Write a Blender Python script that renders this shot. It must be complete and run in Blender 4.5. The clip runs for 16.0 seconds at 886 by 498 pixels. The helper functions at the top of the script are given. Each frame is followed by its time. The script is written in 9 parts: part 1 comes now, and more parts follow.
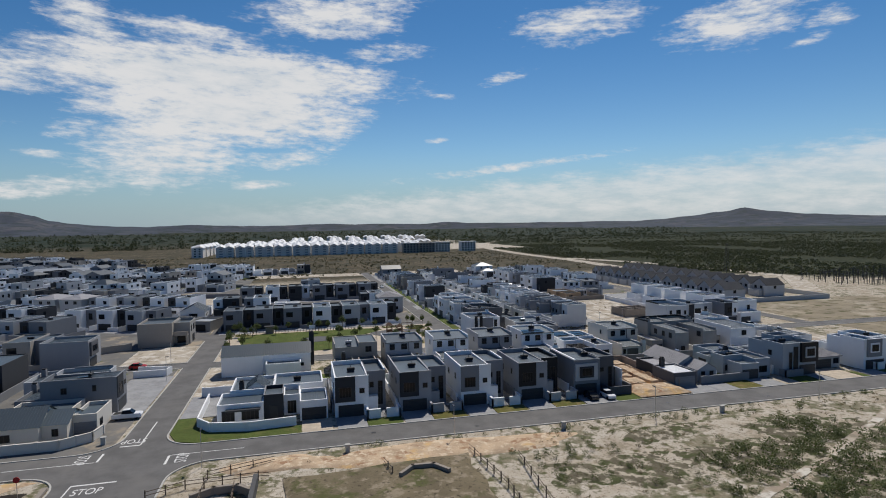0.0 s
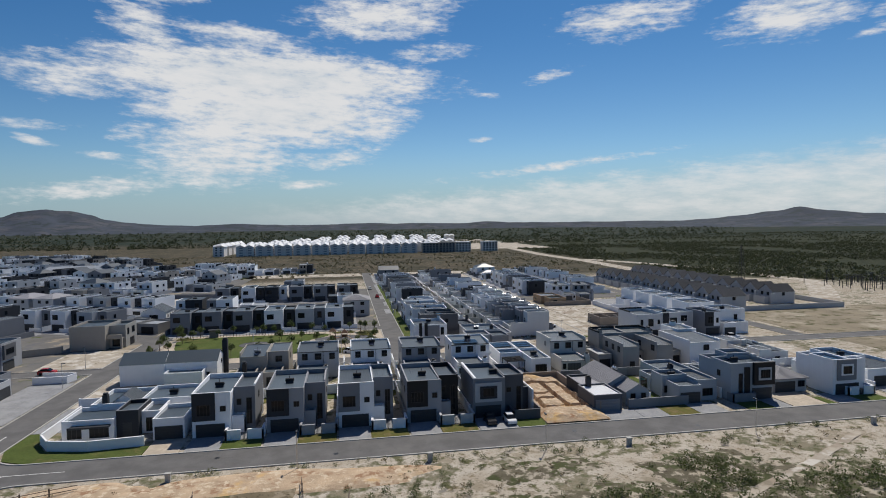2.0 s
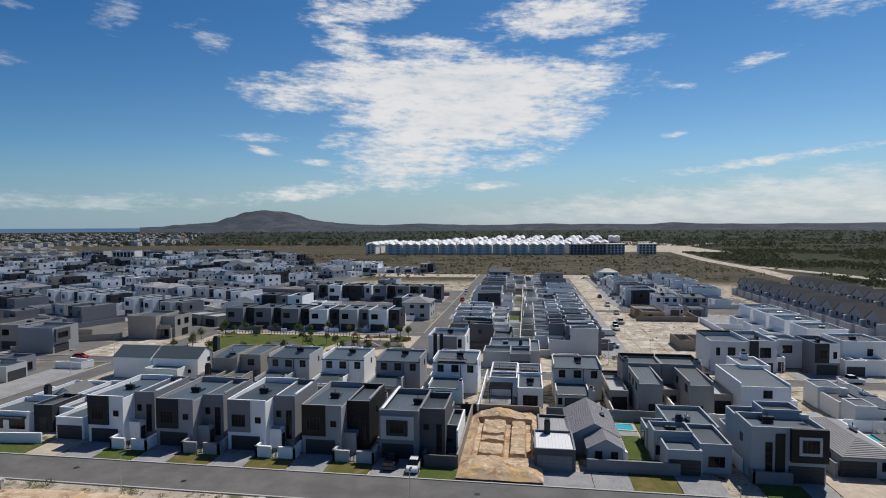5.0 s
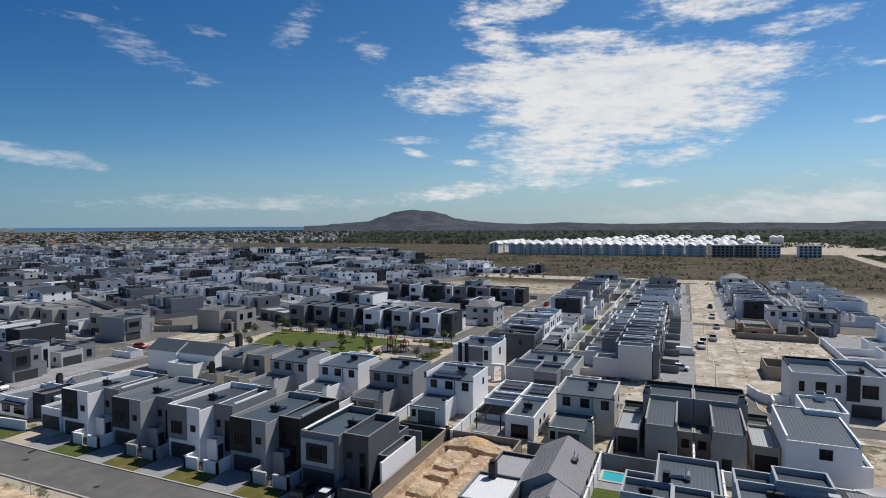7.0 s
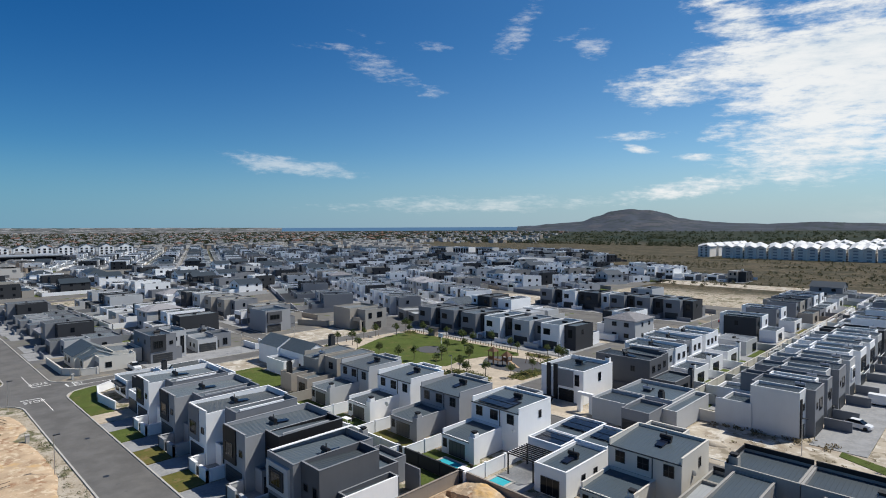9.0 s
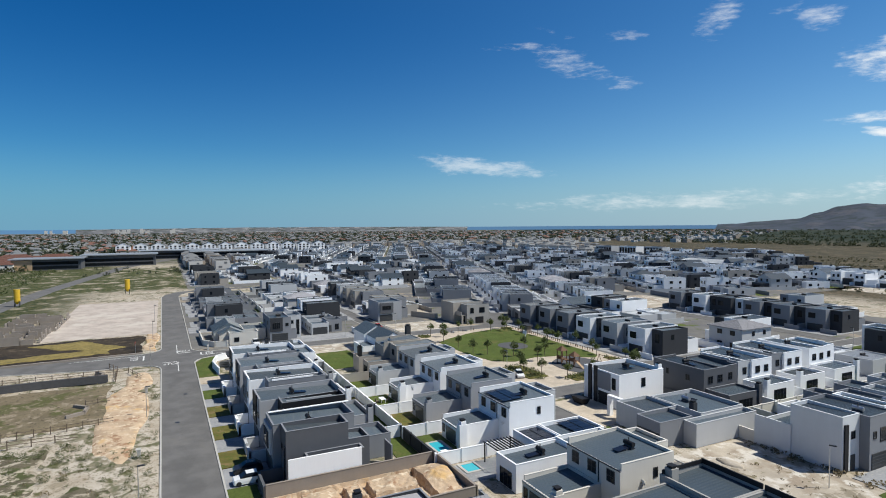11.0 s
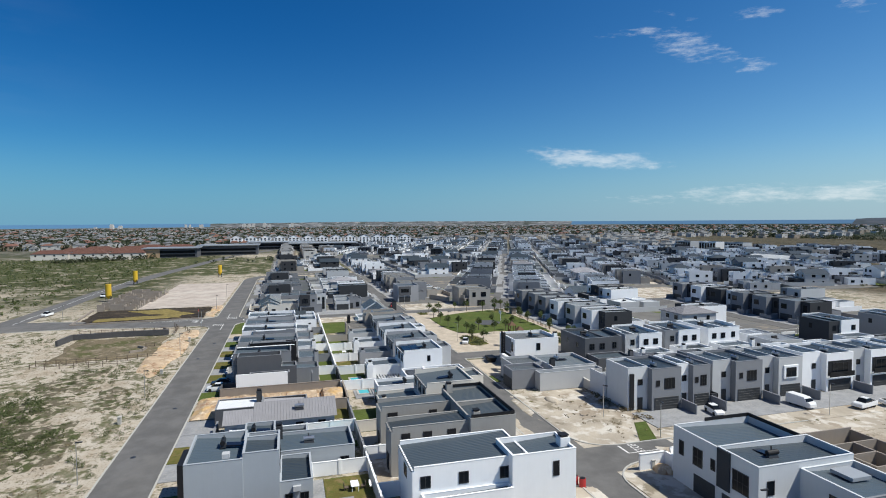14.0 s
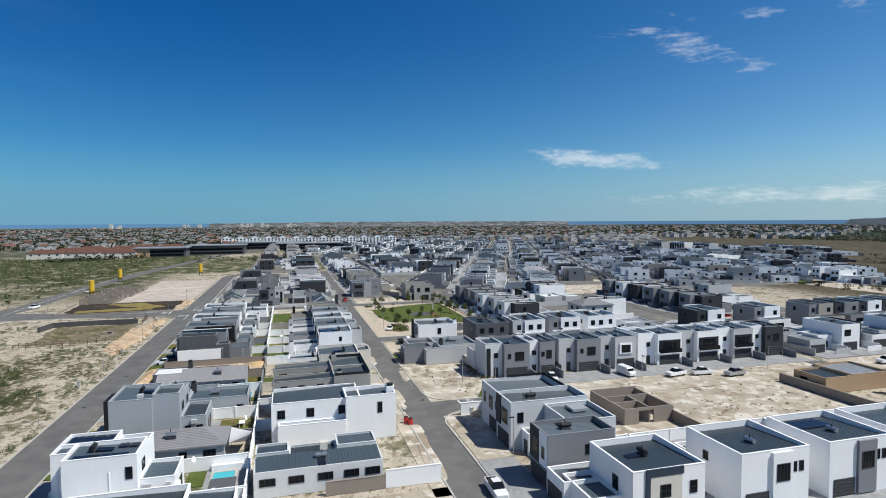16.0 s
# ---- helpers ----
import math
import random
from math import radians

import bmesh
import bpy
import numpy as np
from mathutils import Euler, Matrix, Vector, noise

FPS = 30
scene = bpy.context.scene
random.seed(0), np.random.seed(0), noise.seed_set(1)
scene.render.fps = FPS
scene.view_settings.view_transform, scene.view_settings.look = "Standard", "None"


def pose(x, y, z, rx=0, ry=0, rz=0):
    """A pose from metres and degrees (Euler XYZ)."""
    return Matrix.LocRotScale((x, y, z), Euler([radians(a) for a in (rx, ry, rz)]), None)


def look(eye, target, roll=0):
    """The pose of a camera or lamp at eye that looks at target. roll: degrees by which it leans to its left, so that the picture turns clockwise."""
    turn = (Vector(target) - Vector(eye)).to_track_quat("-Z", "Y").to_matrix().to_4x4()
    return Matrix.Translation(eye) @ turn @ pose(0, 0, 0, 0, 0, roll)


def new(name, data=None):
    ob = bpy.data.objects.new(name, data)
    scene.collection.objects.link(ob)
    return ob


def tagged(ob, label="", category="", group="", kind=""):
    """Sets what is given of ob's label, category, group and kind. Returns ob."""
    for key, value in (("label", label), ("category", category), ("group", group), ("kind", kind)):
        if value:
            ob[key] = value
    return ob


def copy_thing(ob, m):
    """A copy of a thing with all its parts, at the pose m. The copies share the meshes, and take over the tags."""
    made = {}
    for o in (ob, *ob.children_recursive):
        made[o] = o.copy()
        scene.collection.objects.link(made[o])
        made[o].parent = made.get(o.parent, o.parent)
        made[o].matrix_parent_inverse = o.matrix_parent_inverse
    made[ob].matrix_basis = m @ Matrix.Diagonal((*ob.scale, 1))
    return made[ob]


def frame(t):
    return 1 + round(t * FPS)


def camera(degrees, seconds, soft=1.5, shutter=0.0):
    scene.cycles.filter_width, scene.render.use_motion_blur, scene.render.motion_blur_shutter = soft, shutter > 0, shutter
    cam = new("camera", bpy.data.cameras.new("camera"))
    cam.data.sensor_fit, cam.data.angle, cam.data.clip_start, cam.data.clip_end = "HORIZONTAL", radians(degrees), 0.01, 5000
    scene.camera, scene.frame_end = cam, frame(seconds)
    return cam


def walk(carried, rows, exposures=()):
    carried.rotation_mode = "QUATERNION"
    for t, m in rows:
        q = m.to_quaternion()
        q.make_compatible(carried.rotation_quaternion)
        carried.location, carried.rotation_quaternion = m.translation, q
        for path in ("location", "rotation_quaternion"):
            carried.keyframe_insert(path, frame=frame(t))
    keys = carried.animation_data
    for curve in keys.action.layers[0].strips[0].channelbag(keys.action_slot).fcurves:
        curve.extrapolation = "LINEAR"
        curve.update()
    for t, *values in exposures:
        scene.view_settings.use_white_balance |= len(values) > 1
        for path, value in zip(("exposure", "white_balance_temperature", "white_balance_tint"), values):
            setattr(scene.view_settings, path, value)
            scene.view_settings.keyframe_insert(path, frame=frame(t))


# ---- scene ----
cam = camera(76.12, 16.0, soft=1.0)
# seconds, eye in metres, turn in degrees
ROWS = [
    (0.0, 0.40, -0.53, 35.65, 87.491, 0.742, -14.256),
    (0.5, 8.18, 0.58, 35.73, 87.469, 0.737, -13.271),
    (1.0, 16.37, 1.88, 35.72, 87.457, 0.731, -12.242),
    (1.5, 24.07, 3.35, 35.71, 87.449, 0.671, -11.235),
    (2.0, 31.98, 5.18, 35.56, 87.470, 0.651, -9.851),
    (2.5, 39.40, 7.37, 35.33, 87.483, 0.610, -8.022),
    (3.0, 47.13, 10.12, 35.15, 87.534, 0.549, -5.262),
    (3.5, 54.42, 13.01, 35.07, 87.558, 0.460, -2.072),
    (4.0, 61.85, 16.37, 34.86, 87.599, 0.400, 1.594),
    (6.5, 95.51, 37.97, 34.47, 87.630, 0.187, 18.793),
    (7.0, 101.17, 44.12, 34.37, 87.602, 0.229, 23.201),
    (7.5, 106.03, 50.44, 34.37, 87.591, 0.183, 28.644),
    (8.0, 110.37, 57.48, 34.30, 87.608, 0.192, 34.222),
    (8.5, 113.84, 64.54, 34.30, 87.646, 0.213, 39.509),
    (9.0, 117.23, 72.02, 34.24, 87.719, 0.263, 44.882),
    (9.5, 121.05, 78.39, 34.09, 87.806, 0.304, 49.808),
    (12.0, 152.91, 99.29, 34.07, 87.450, 0.451, 70.324),
    (12.5, 160.15, 103.30, 34.22, 87.342, 0.404, 72.338),
    (13.0, 167.65, 107.52, 34.26, 87.261, 0.324, 73.524),
    (13.5, 174.76, 111.45, 34.20, 87.219, 0.341, 74.284),
    (14.0, 182.22, 115.58, 34.13, 87.193, 0.392, 74.493),
    (14.5, 189.57, 119.63, 34.19, 87.143, 0.393, 74.590),
    (15.0, 197.52, 123.87, 34.41, 87.095, 0.370, 74.641),
    (15.5, 205.24, 127.83, 34.77, 87.100, 0.358, 74.635),
    (16.0, 213.34, 131.46, 35.27, 87.186, 0.355, 74.538),
]
walk(cam, [(t, pose(x, y, z, rx, ry, rz)) for t, x, y, z, rx, ry, rz in ROWS], [(0.0, -0.42, 6500, 10), (4.0, -0.34, 6500, 10), (7.0, -0.28, 6500, 10), (8.2, -0.2, 6470, 9), (9.6, -0.04, 6420, 7.5), (13.0, 0.04, 6350, 6.5), (16.0, 0.01, 6350, 6.5)])

# ---- world and sun ----
SUN_AZ, SUN_EL = 31.0, 55.0  # degrees east of +y, and above the horizon
world = bpy.data.worlds.new("sky")
scene.world = world
world.use_nodes = True


class Nodes:
    """A small helper for wiring node trees."""

    def __init__(self, tree):
        self.t = tree
        self.t.nodes.clear()

    def n(self, kind, **props):
        node = self.t.nodes.new(kind)
        for key, value in props.items():
            setattr(node, key, value)
        return node

    def link(self, a, b):
        self.t.links.new(a, b)

    def val(self, sock, v):
        if hasattr(v, "is_output"):
            self.link(v, sock)
        else:
            sock.default_value = v

    def m(self, op, a, b=0.0, c=0.0, clamp=False):
        node = self.n("ShaderNodeMath", operation=op, use_clamp=clamp)
        for sock, v in zip(node.inputs, (a, b, c)):
            self.val(sock, v)
        return node.outputs[0]

    def ramp(self, v, lo, hi, a=0.0, b=1.0):
        node = self.n("ShaderNodeMapRange", interpolation_type="SMOOTHSTEP")
        for sock, x in zip(node.inputs, (v, lo, hi, a, b)):
            self.val(sock, x)
        return node.outputs[0]

    def mix(self, f, a, b, blend="MIX"):
        node = self.n("ShaderNodeMix", data_type="RGBA", blend_type=blend)
        self.val(node.inputs[0], f)
        self.val(node.inputs[6], (*a, 1) if isinstance(a, tuple) else a)
        self.val(node.inputs[7], (*b, 1) if isinstance(b, tuple) else b)
        return node.outputs[2]

    def noise(self, vec, scale, detail=4.0, rough=0.55, out=0, kind="ShaderNodeTexNoise"):
        node = self.n(kind)
        node.inputs["Scale"].default_value = scale
        if kind == "ShaderNodeTexNoise":
            node.inputs["Detail"].default_value = detail
            node.inputs["Roughness"].default_value = rough
        if vec is not None:
            self.link(vec, node.inputs["Vector"])
        return node.outputs[out]


def build_sky():
    g = Nodes(world.node_tree)
    sky = g.n("ShaderNodeTexSky", sky_type="NISHITA", sun_disc=False)
    sky.sun_elevation, sky.sun_rotation = radians(SUN_EL), radians(SUN_AZ)
    sky.air_density, sky.dust_density, sky.ozone_density = 1.0, 0.1, 3.0
    coord = g.n("ShaderNodeTexCoord").outputs["Generated"]
    xyz = g.n("ShaderNodeSeparateXYZ")
    g.link(coord, xyz.inputs[0])
    az = g.m("MULTIPLY", g.m("ARCTAN2", xyz.outputs[0], xyz.outputs[1]), 57.2958)
    el = g.m("MULTIPLY", g.m("ARCSINE", xyz.outputs[2]), 57.2958)
    # cloud texture: streaks drawn out along the horizon, a little tilted
    plane = g.n("ShaderNodeCombineXYZ")
    g.link(g.m("MULTIPLY", g.m("ADD", az, g.m("MULTIPLY", el, -0.35)), 0.085), plane.inputs[0])
    g.link(g.m("MULTIPLY", g.m("ADD", el, g.m("MULTIPLY", az, 0.06)), 0.30), plane.inputs[1])
    large = g.noise(plane.outputs[0], 1.1, 6, 0.6)
    fine = g.noise(plane.outputs[0], 3.4, 8, 0.66)
    wisp = g.noise(plane.outputs[0], 11.0, 4, 0.6)
    warp = g.m("ADD", g.m("MULTIPLY", g.m("SUBTRACT", large, 0.5), 2.3), g.m("MULTIPLY", g.m("SUBTRACT", fine, 0.5), 4.2))
    warp = g.m("ADD", warp, g.m("MULTIPLY", g.m("SUBTRACT", wisp, 0.5), 2.0))
    # clouds: azimuth, elevation, half widths, slope (degrees up per degree to the right), strength
    # the great ragged cloud in the north
    great_cloud = [
        (-6.8, 13.79, 17.9, 3.05, -0.006, 2.2),
        (-23.3, 12.76, 5.4, 2.08, -0.044, 1.3),
        (-6.3, 10.86, 13, 3.78, 0.008, 2),
        (2.8, 9.72, 5.1, 2.45, 0.318, 1.3),
        (-11.4, 6.16, 7.2, 2.76, 0.011, 1.5),
        (-17.1, 16.68, 3.9, 2.46, -0.5, 1.4),
        (-19.1, 18.7, 2.5, 1.9, -1.05, 1),
        (-9.6, 17.07, 7.1, 1.41, -0.077, 1.2),
        (-16, 20.38, 5.8, 1.41, 0.165, 1.1),
        (-21, 3.57, 7.1, 0.91, 0.098, 1.2),
        (-3.5, 4.05, 3.1, 0.51, 0.055, 1),
        (-12.4, 8.33, 7.6, 2.17, 0.02, 1.4),
        (-1.8, 6.46, 5.1, 1.12, 0.091, 1),
        (3.4, 19.43, 7.8, 2.06, 0.037, 1.4),
        (8.3, 16.52, 4.4, 1.01, 0.084, 1),
        (6.7, 21.83, 6.6, 1.41, -0.056, 1.2),
    ]
    # its outliers and the clouds to the east
    small_clouds = [
        (-30, 16.61, 1.4, 1.08, 0.038, 0.75),
        (-26.2, 8.51, 3.3, 0.4, 0.006, 0.75),
        (-25.6, 7.14, 1.5, 0.36, -0.222, 0.75),
        (-20.4, 6.24, 2, 0.37, -0.022, 0.7),
        (20.9, 5.56, 12, 0.47, 0.108, 0.95),
        (-36.2, 2.44, 4.2, 0.79, -0.016, 0.75),
        (27, 18.61, 6.7, 1.84, 0.029, 1.25),
        (41.7, 17.16, 6.2, 2.24, 0.095, 1.35),
        (48.4, 16.2, 1.9, 1.1, 0.135, 1),
        (20.7, 14.14, 2.9, 0.57, 0.194, 0.9),
        (47.2, 14.78, 1.6, 0.39, 0.157, 0.8),
        (14.4, 12.61, 1.7, 0.32, -0.06, 0.7),
    ]
    # wisps over the town and the sea
    west_clouds = [
        (13.8, 8.38, 1.3, 0.33, 0.085, 0.7),
        (-37.4, 18.65, 2.3, 1.61, 0.561, 0.8),
        (-30.4, 16.65, 1.4, 1.1, -0.225, 0.8),
        (-32.2, 17.93, 1.9, 0.39, 0.25, 0.55),
        (-46.4, 17.45, 2.2, 0.45, -0.057, 0.5),
        (-46.1, 13.37, 1.3, 0.47, 0.007, 0.35),
        (-59.6, 5.92, 6.6, 0.99, -0.107, 1.2),
        (-51.1, 15.46, 3.4, 1.25, -0.32, 0.65),
        (-52.5, 18.21, 1.6, 0.3, -0.348, 0.5),
        (-43, 2.22, 15, 0.84, 0.009, 0.9),
        (-54.4, 17.07, 3.4, 0.3, -0.027, 0.4),
    ]
    total = None
    for a0, e0, sa, se, slope, s in great_cloud + small_clouds + west_clouds:
        da = g.m("SUBTRACT", az, a0)
        de = g.m("SUBTRACT", g.m("SUBTRACT", el, e0), g.m("MULTIPLY", da, slope))
        r2 = g.m("ADD", g.m("POWER", g.m("ABSOLUTE", g.m("DIVIDE", da, sa)), 2.0), g.m("POWER", g.m("ABSOLUTE", g.m("DIVIDE", de, se)), 2.0))
        b = g.m("MAXIMUM", g.m("MULTIPLY", g.m("SUBTRACT", 1.15, r2), s), -1.3)
        total = b if total is None else g.m("MAXIMUM", total, b)
    density = g.ramp(g.m("ADD", total, warp), 0.0, 2.05)
    # a thin pale sheet low in the east, its upper edge rising to the right
    edge = g.m("ADD", g.m("SUBTRACT", g.m("ADD", 3.4, g.m("MULTIPLY", g.m("SUBTRACT", az, 12.0), 0.085)), el), g.m("MULTIPLY", warp, 0.75))
    sheet = g.m("MULTIPLY", g.ramp(edge, -0.5, 1.6), g.m("MULTIPLY", g.ramp(az, -16.0, 12.0), g.ramp(az, 125.0, 95.0)))
    density = g.m("MAXIMUM", density, g.m("MULTIPLY", sheet, g.m("ADD", 0.62, g.m("MULTIPLY", g.m("SUBTRACT", fine, 0.5), 0.9))))
    density = g.m("MULTIPLY", density, g.m("MULTIPLY", g.ramp(el, -0.6, 1.6, 0.45, 1.0), g.ramp(az, -31.0, -25.0, 0.5, 1.0)))
    # paler and brighter air on the sun's side, deeper blue away from it
    lit = g.m("ADD", 0.5, g.m("MULTIPLY", g.m("COSINE", g.m("MULTIPLY", g.m("SUBTRACT", az, SUN_AZ), 0.0174533)), 0.5))
    lit = g.ramp(lit, 0.1, 0.95)
    low = g.mix(lit, (0.36, 0.84, 1.18), (0.82, 0.98, 1.06))
    high = g.mix(lit, (0.085, 0.60, 1.14), (0.37, 0.70, 0.93))
    deep = g.mix(g.ramp(el, -1.0, 21.0), low, high)
    deep = g.mix(g.ramp(el, 21.0, 46.0), deep, (0.31, 0.47, 0.73))
    base = g.mix(1.0, sky.outputs[0], deep, "MULTIPLY")
    lean = g.m("ADD", 0.84, g.m("MULTIPLY", lit, 0.44))
    glow = g.n("ShaderNodeCombineXYZ")
    for sock in glow.inputs:
        g.link(lean, sock)
    base = g.mix(1.0, base, glow.outputs[0], "MULTIPLY")
    haze = g.ramp(el, 8.0, -1.0)
    base = g.mix(g.m("MULTIPLY", haze, 0.8), base, g.mix(lit, (2.0, 4.3, 6.6), (4.5, 6.1, 7.5)))
    shade = g.mix(g.ramp(g.m("ADD", g.m("MULTIPLY", large, 0.45), g.m("MULTIPLY", fine, 0.55)), 0.36, 0.58), (9.6, 10.3, 10.9), (12.0, 12.0, 12.0))
    # thin unseen cloud added overhead and to the south to brighten the shade
    fill_veil = g.m("MAXIMUM", g.ramp(el, 24.0, 52.0), g.m("MULTIPLY", g.ramp(g.m("ABSOLUTE", az), 100.0, 150.0), g.ramp(el, 0.0, 14.0)))
    fill_veil = g.m("MULTIPLY", fill_veil, g.m("ADD", 0.02, g.m("MULTIPLY", g.m("SUBTRACT", large, 0.5), 0.4), clamp=True))
    density = g.m("MAXIMUM", density, fill_veil)
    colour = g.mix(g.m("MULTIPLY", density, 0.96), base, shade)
    bg = g.n("ShaderNodeBackground")
    g.link(colour, bg.inputs[0])
    bg.inputs[1].default_value = 0.08
    g.link(bg.outputs[0], g.n("ShaderNodeOutputWorld").inputs[0])


build_sky()
sun = new("sun", bpy.data.lights.new("sun", "SUN"))
sun.data.energy, sun.data.angle, sun.data.color = 5.0, radians(0.55), (1.0, 0.945, 0.86)
towards = Vector((math.sin(radians(SUN_AZ)) * math.cos(radians(SUN_EL)), math.cos(radians(SUN_AZ)) * math.cos(radians(SUN_EL)), math.sin(radians(SUN_EL))))
sun.matrix_world = look(towards * 200, (0, 0, 0))

# ---- materials ----
def surface(name, colour, rough=0.8, metal=0.0, spread=0.12, scale=0.6, grain=14.0, bump=0.15, streak=0.0, spec=0.4, each=0.0):
    """A painted or mineral surface: broad stains, fine grain, a little relief. each: how far single objects differ."""
    mat = bpy.data.materials.new(name)
    mat.use_nodes = True
    g = Nodes(mat.node_tree)
    co = g.n("ShaderNodeTexCoord").outputs["Object"]
    broad = g.noise(co, scale, 4, 0.6)
    fine = g.noise(co, grain, 3, 0.6)
    k = g.m("ADD", g.m("MULTIPLY", g.m("SUBTRACT", broad, 0.5), spread * 2), g.m("MULTIPLY", g.m("SUBTRACT", fine, 0.5), spread))
    if streak:
        mp = g.n("ShaderNodeMapping")
        mp.inputs["Scale"].default_value = (1.6, 1.6, 0.12)
        g.link(co, mp.inputs[0])
        k = g.m("ADD", k, g.m("MULTIPLY", g.m("SUBTRACT", g.noise(mp.outputs[0], 2.0, 4, 0.65), 0.55), streak))
    if each:
        k = g.m("ADD", k, g.m("MULTIPLY", g.m("SUBTRACT", g.n("ShaderNodeObjectInfo").outputs["Random"], 0.5), each * 2))
    k = g.m("ADD", k, 1.0)
    col = g.n("ShaderNodeVectorMath", operation="SCALE")
    col.inputs[0].default_value = colour
    g.link(k, col.inputs["Scale"])
    b = g.n("ShaderNodeBsdfPrincipled")
    g.link(col.outputs[0], b.inputs["Base Color"])
    b.inputs["Roughness"].default_value, b.inputs["Metallic"].default_value = rough, metal
    b.inputs["Specular IOR Level"].default_value = spec
    if bump:
        bp = g.n("ShaderNodeBump")
        bp.inputs["Strength"].default_value, bp.inputs["Distance"].default_value = bump, 0.02
        g.link(fine, bp.inputs["Height"])
        g.link(bp.outputs[0], b.inputs["Normal"])
    g.link(b.outputs[0], g.n("ShaderNodeOutputMaterial").inputs[0])
    return mat


def blended(name, layers, rough=0.95, bump=0.4, bump_scale=3.0):
    """Ground made of patches: layers of (colour, noise scale, low, high), each laid over the one before where its noise is high."""
    mat = bpy.data.materials.new(name)
    mat.use_nodes = True
    g = Nodes(mat.node_tree)
    co = g.n("ShaderNodeNewGeometry").outputs["Position"]
    col = None
    for i, (c, sc, lo, hi) in enumerate(layers):
        if col is None:
            f = g.noise(co, sc, 5, 0.6)
            col = g.mix(g.ramp(f, 0.3, 0.7), tuple(v * 0.82 for v in c), tuple(min(1, v * 1.12) for v in c))
        else:
            shift = g.n("ShaderNodeVectorMath", operation="ADD")
            shift.inputs[1].default_value = (31.7 * i, -17.3 * i, 5.1 * i)
            g.link(co, shift.inputs[0])
            col = g.mix(g.ramp(g.noise(shift.outputs[0], sc, 6, 0.62), lo, hi), col, c)
    b = g.n("ShaderNodeBsdfPrincipled")
    g.link(col, b.inputs["Base Color"])
    b.inputs["Roughness"].default_value = rough
    b.inputs["Specular IOR Level"].default_value = 0.15
    bp = g.n("ShaderNodeBump")
    bp.inputs["Strength"].default_value, bp.inputs["Distance"].default_value = bump, 0.15
    g.link(g.noise(co, bump_scale, 6, 0.65), bp.inputs["Height"])
    g.link(bp.outputs[0], b.inputs["Normal"])
    g.link(b.outputs[0], g.n("ShaderNodeOutputMaterial").inputs[0])
    return mat


def glass(name, colour, rough=0.06):
    mat = bpy.data.materials.new(name)
    mat.use_nodes = True
    b = mat.node_tree.nodes["Principled BSDF"]
    b.inputs["Base Color"].default_value = (*colour, 1)
    b.inputs["Roughness"].default_value = rough
    b.inputs["Specular IOR Level"].default_value = 0.18
    return mat


WHITE = surface("white_plaster", (0.85, 0.86, 0.87), spread=0.04, streak=0.07)
CREAM = surface("cream_plaster", (0.64, 0.61, 0.55), spread=0.05, streak=0.08)
LIGHT = surface("light_grey_plaster", (0.47, 0.48, 0.49), spread=0.05, streak=0.07)
PALE = surface("pale_grey_plaster", (0.60, 0.62, 0.635), spread=0.05, streak=0.07)
MID = surface("mid_grey_plaster", (0.215, 0.224, 0.242), spread=0.06, streak=0.07)
GREY = surface("soft_grey_plaster", (0.33, 0.338, 0.355), spread=0.06, streak=0.08)
BLUEGREY = surface("pale_blue_grey_plaster", (0.37, 0.40, 0.43), spread=0.05, streak=0.08)
CHAR = surface("soft_charcoal_plaster", (0.095, 0.099, 0.11), spread=0.08, streak=0.08)
DARK = surface("charcoal_plaster", (0.034, 0.037, 0.043), spread=0.08, streak=0.06)
BLACK = surface("black_cladding", (0.010, 0.010, 0.012), rough=0.6, spread=0.1)
TAN = surface("tan_plaster", (0.36, 0.33, 0.29), spread=0.07, streak=0.1)
RAW = surface("bare_cement_plaster", (0.33, 0.32, 0.30), spread=0.14, scale=0.35, streak=0.16)
BLOCK = surface("cement_block", (0.27, 0.235, 0.20), spread=0.16, scale=0.5, grain=9, streak=0.12)
NAVY = surface("navy_trim", (0.03, 0.045, 0.07), spread=0.06)
OCHRE = surface("tan_brick", (0.42, 0.30, 0.19), spread=0.1)
ROOF = surface("blue_grey_roof_sheet", (0.054, 0.073, 0.089), rough=0.45, metal=0.0, spread=0.12, scale=0.25, bump=0.05, spec=0.5, each=0.45)
ROOF_L = surface("pale_roof_sheet", (0.34, 0.36, 0.38), rough=0.45, metal=0.2, spread=0.08, scale=0.3, bump=0.05, each=0.1)
ROOF_W = surface("white_roof_sheet", (0.70, 0.71, 0.72), rough=0.5, spread=0.05, bump=0.04)
SLATE = surface("dark_slate_sheet", (0.075, 0.078, 0.084), rough=0.85, spread=0.12, scale=0.3, bump=0.05, spec=0.12, each=0.2)
TILE = surface("grey_roof_tile", (0.30, 0.295, 0.31), rough=0.7, spread=0.14, grain=6, bump=0.4, each=0.25)
FLATS = surface("warm_white_plaster", (0.78, 0.755, 0.71), spread=0.06, streak=0.08)
FRAME = surface("dark_aluminium", (0.028, 0.03, 0.034), rough=0.4, spread=0.05, bump=0)
DOOR = surface("charcoal_door", (0.035, 0.038, 0.042), rough=0.55, spread=0.08, bump=0.05)
STEEL = surface("brushed_steel", (0.55, 0.56, 0.58), rough=0.3, metal=0.85, spread=0.05, bump=0)
SOLAR = glass("solar_cells", (0.012, 0.016, 0.03), 0.12)
PANE = glass("window_pane", (0.009, 0.012, 0.016))
PANE_L = glass("curtained_pane", (0.13, 0.13, 0.125), 0.12)
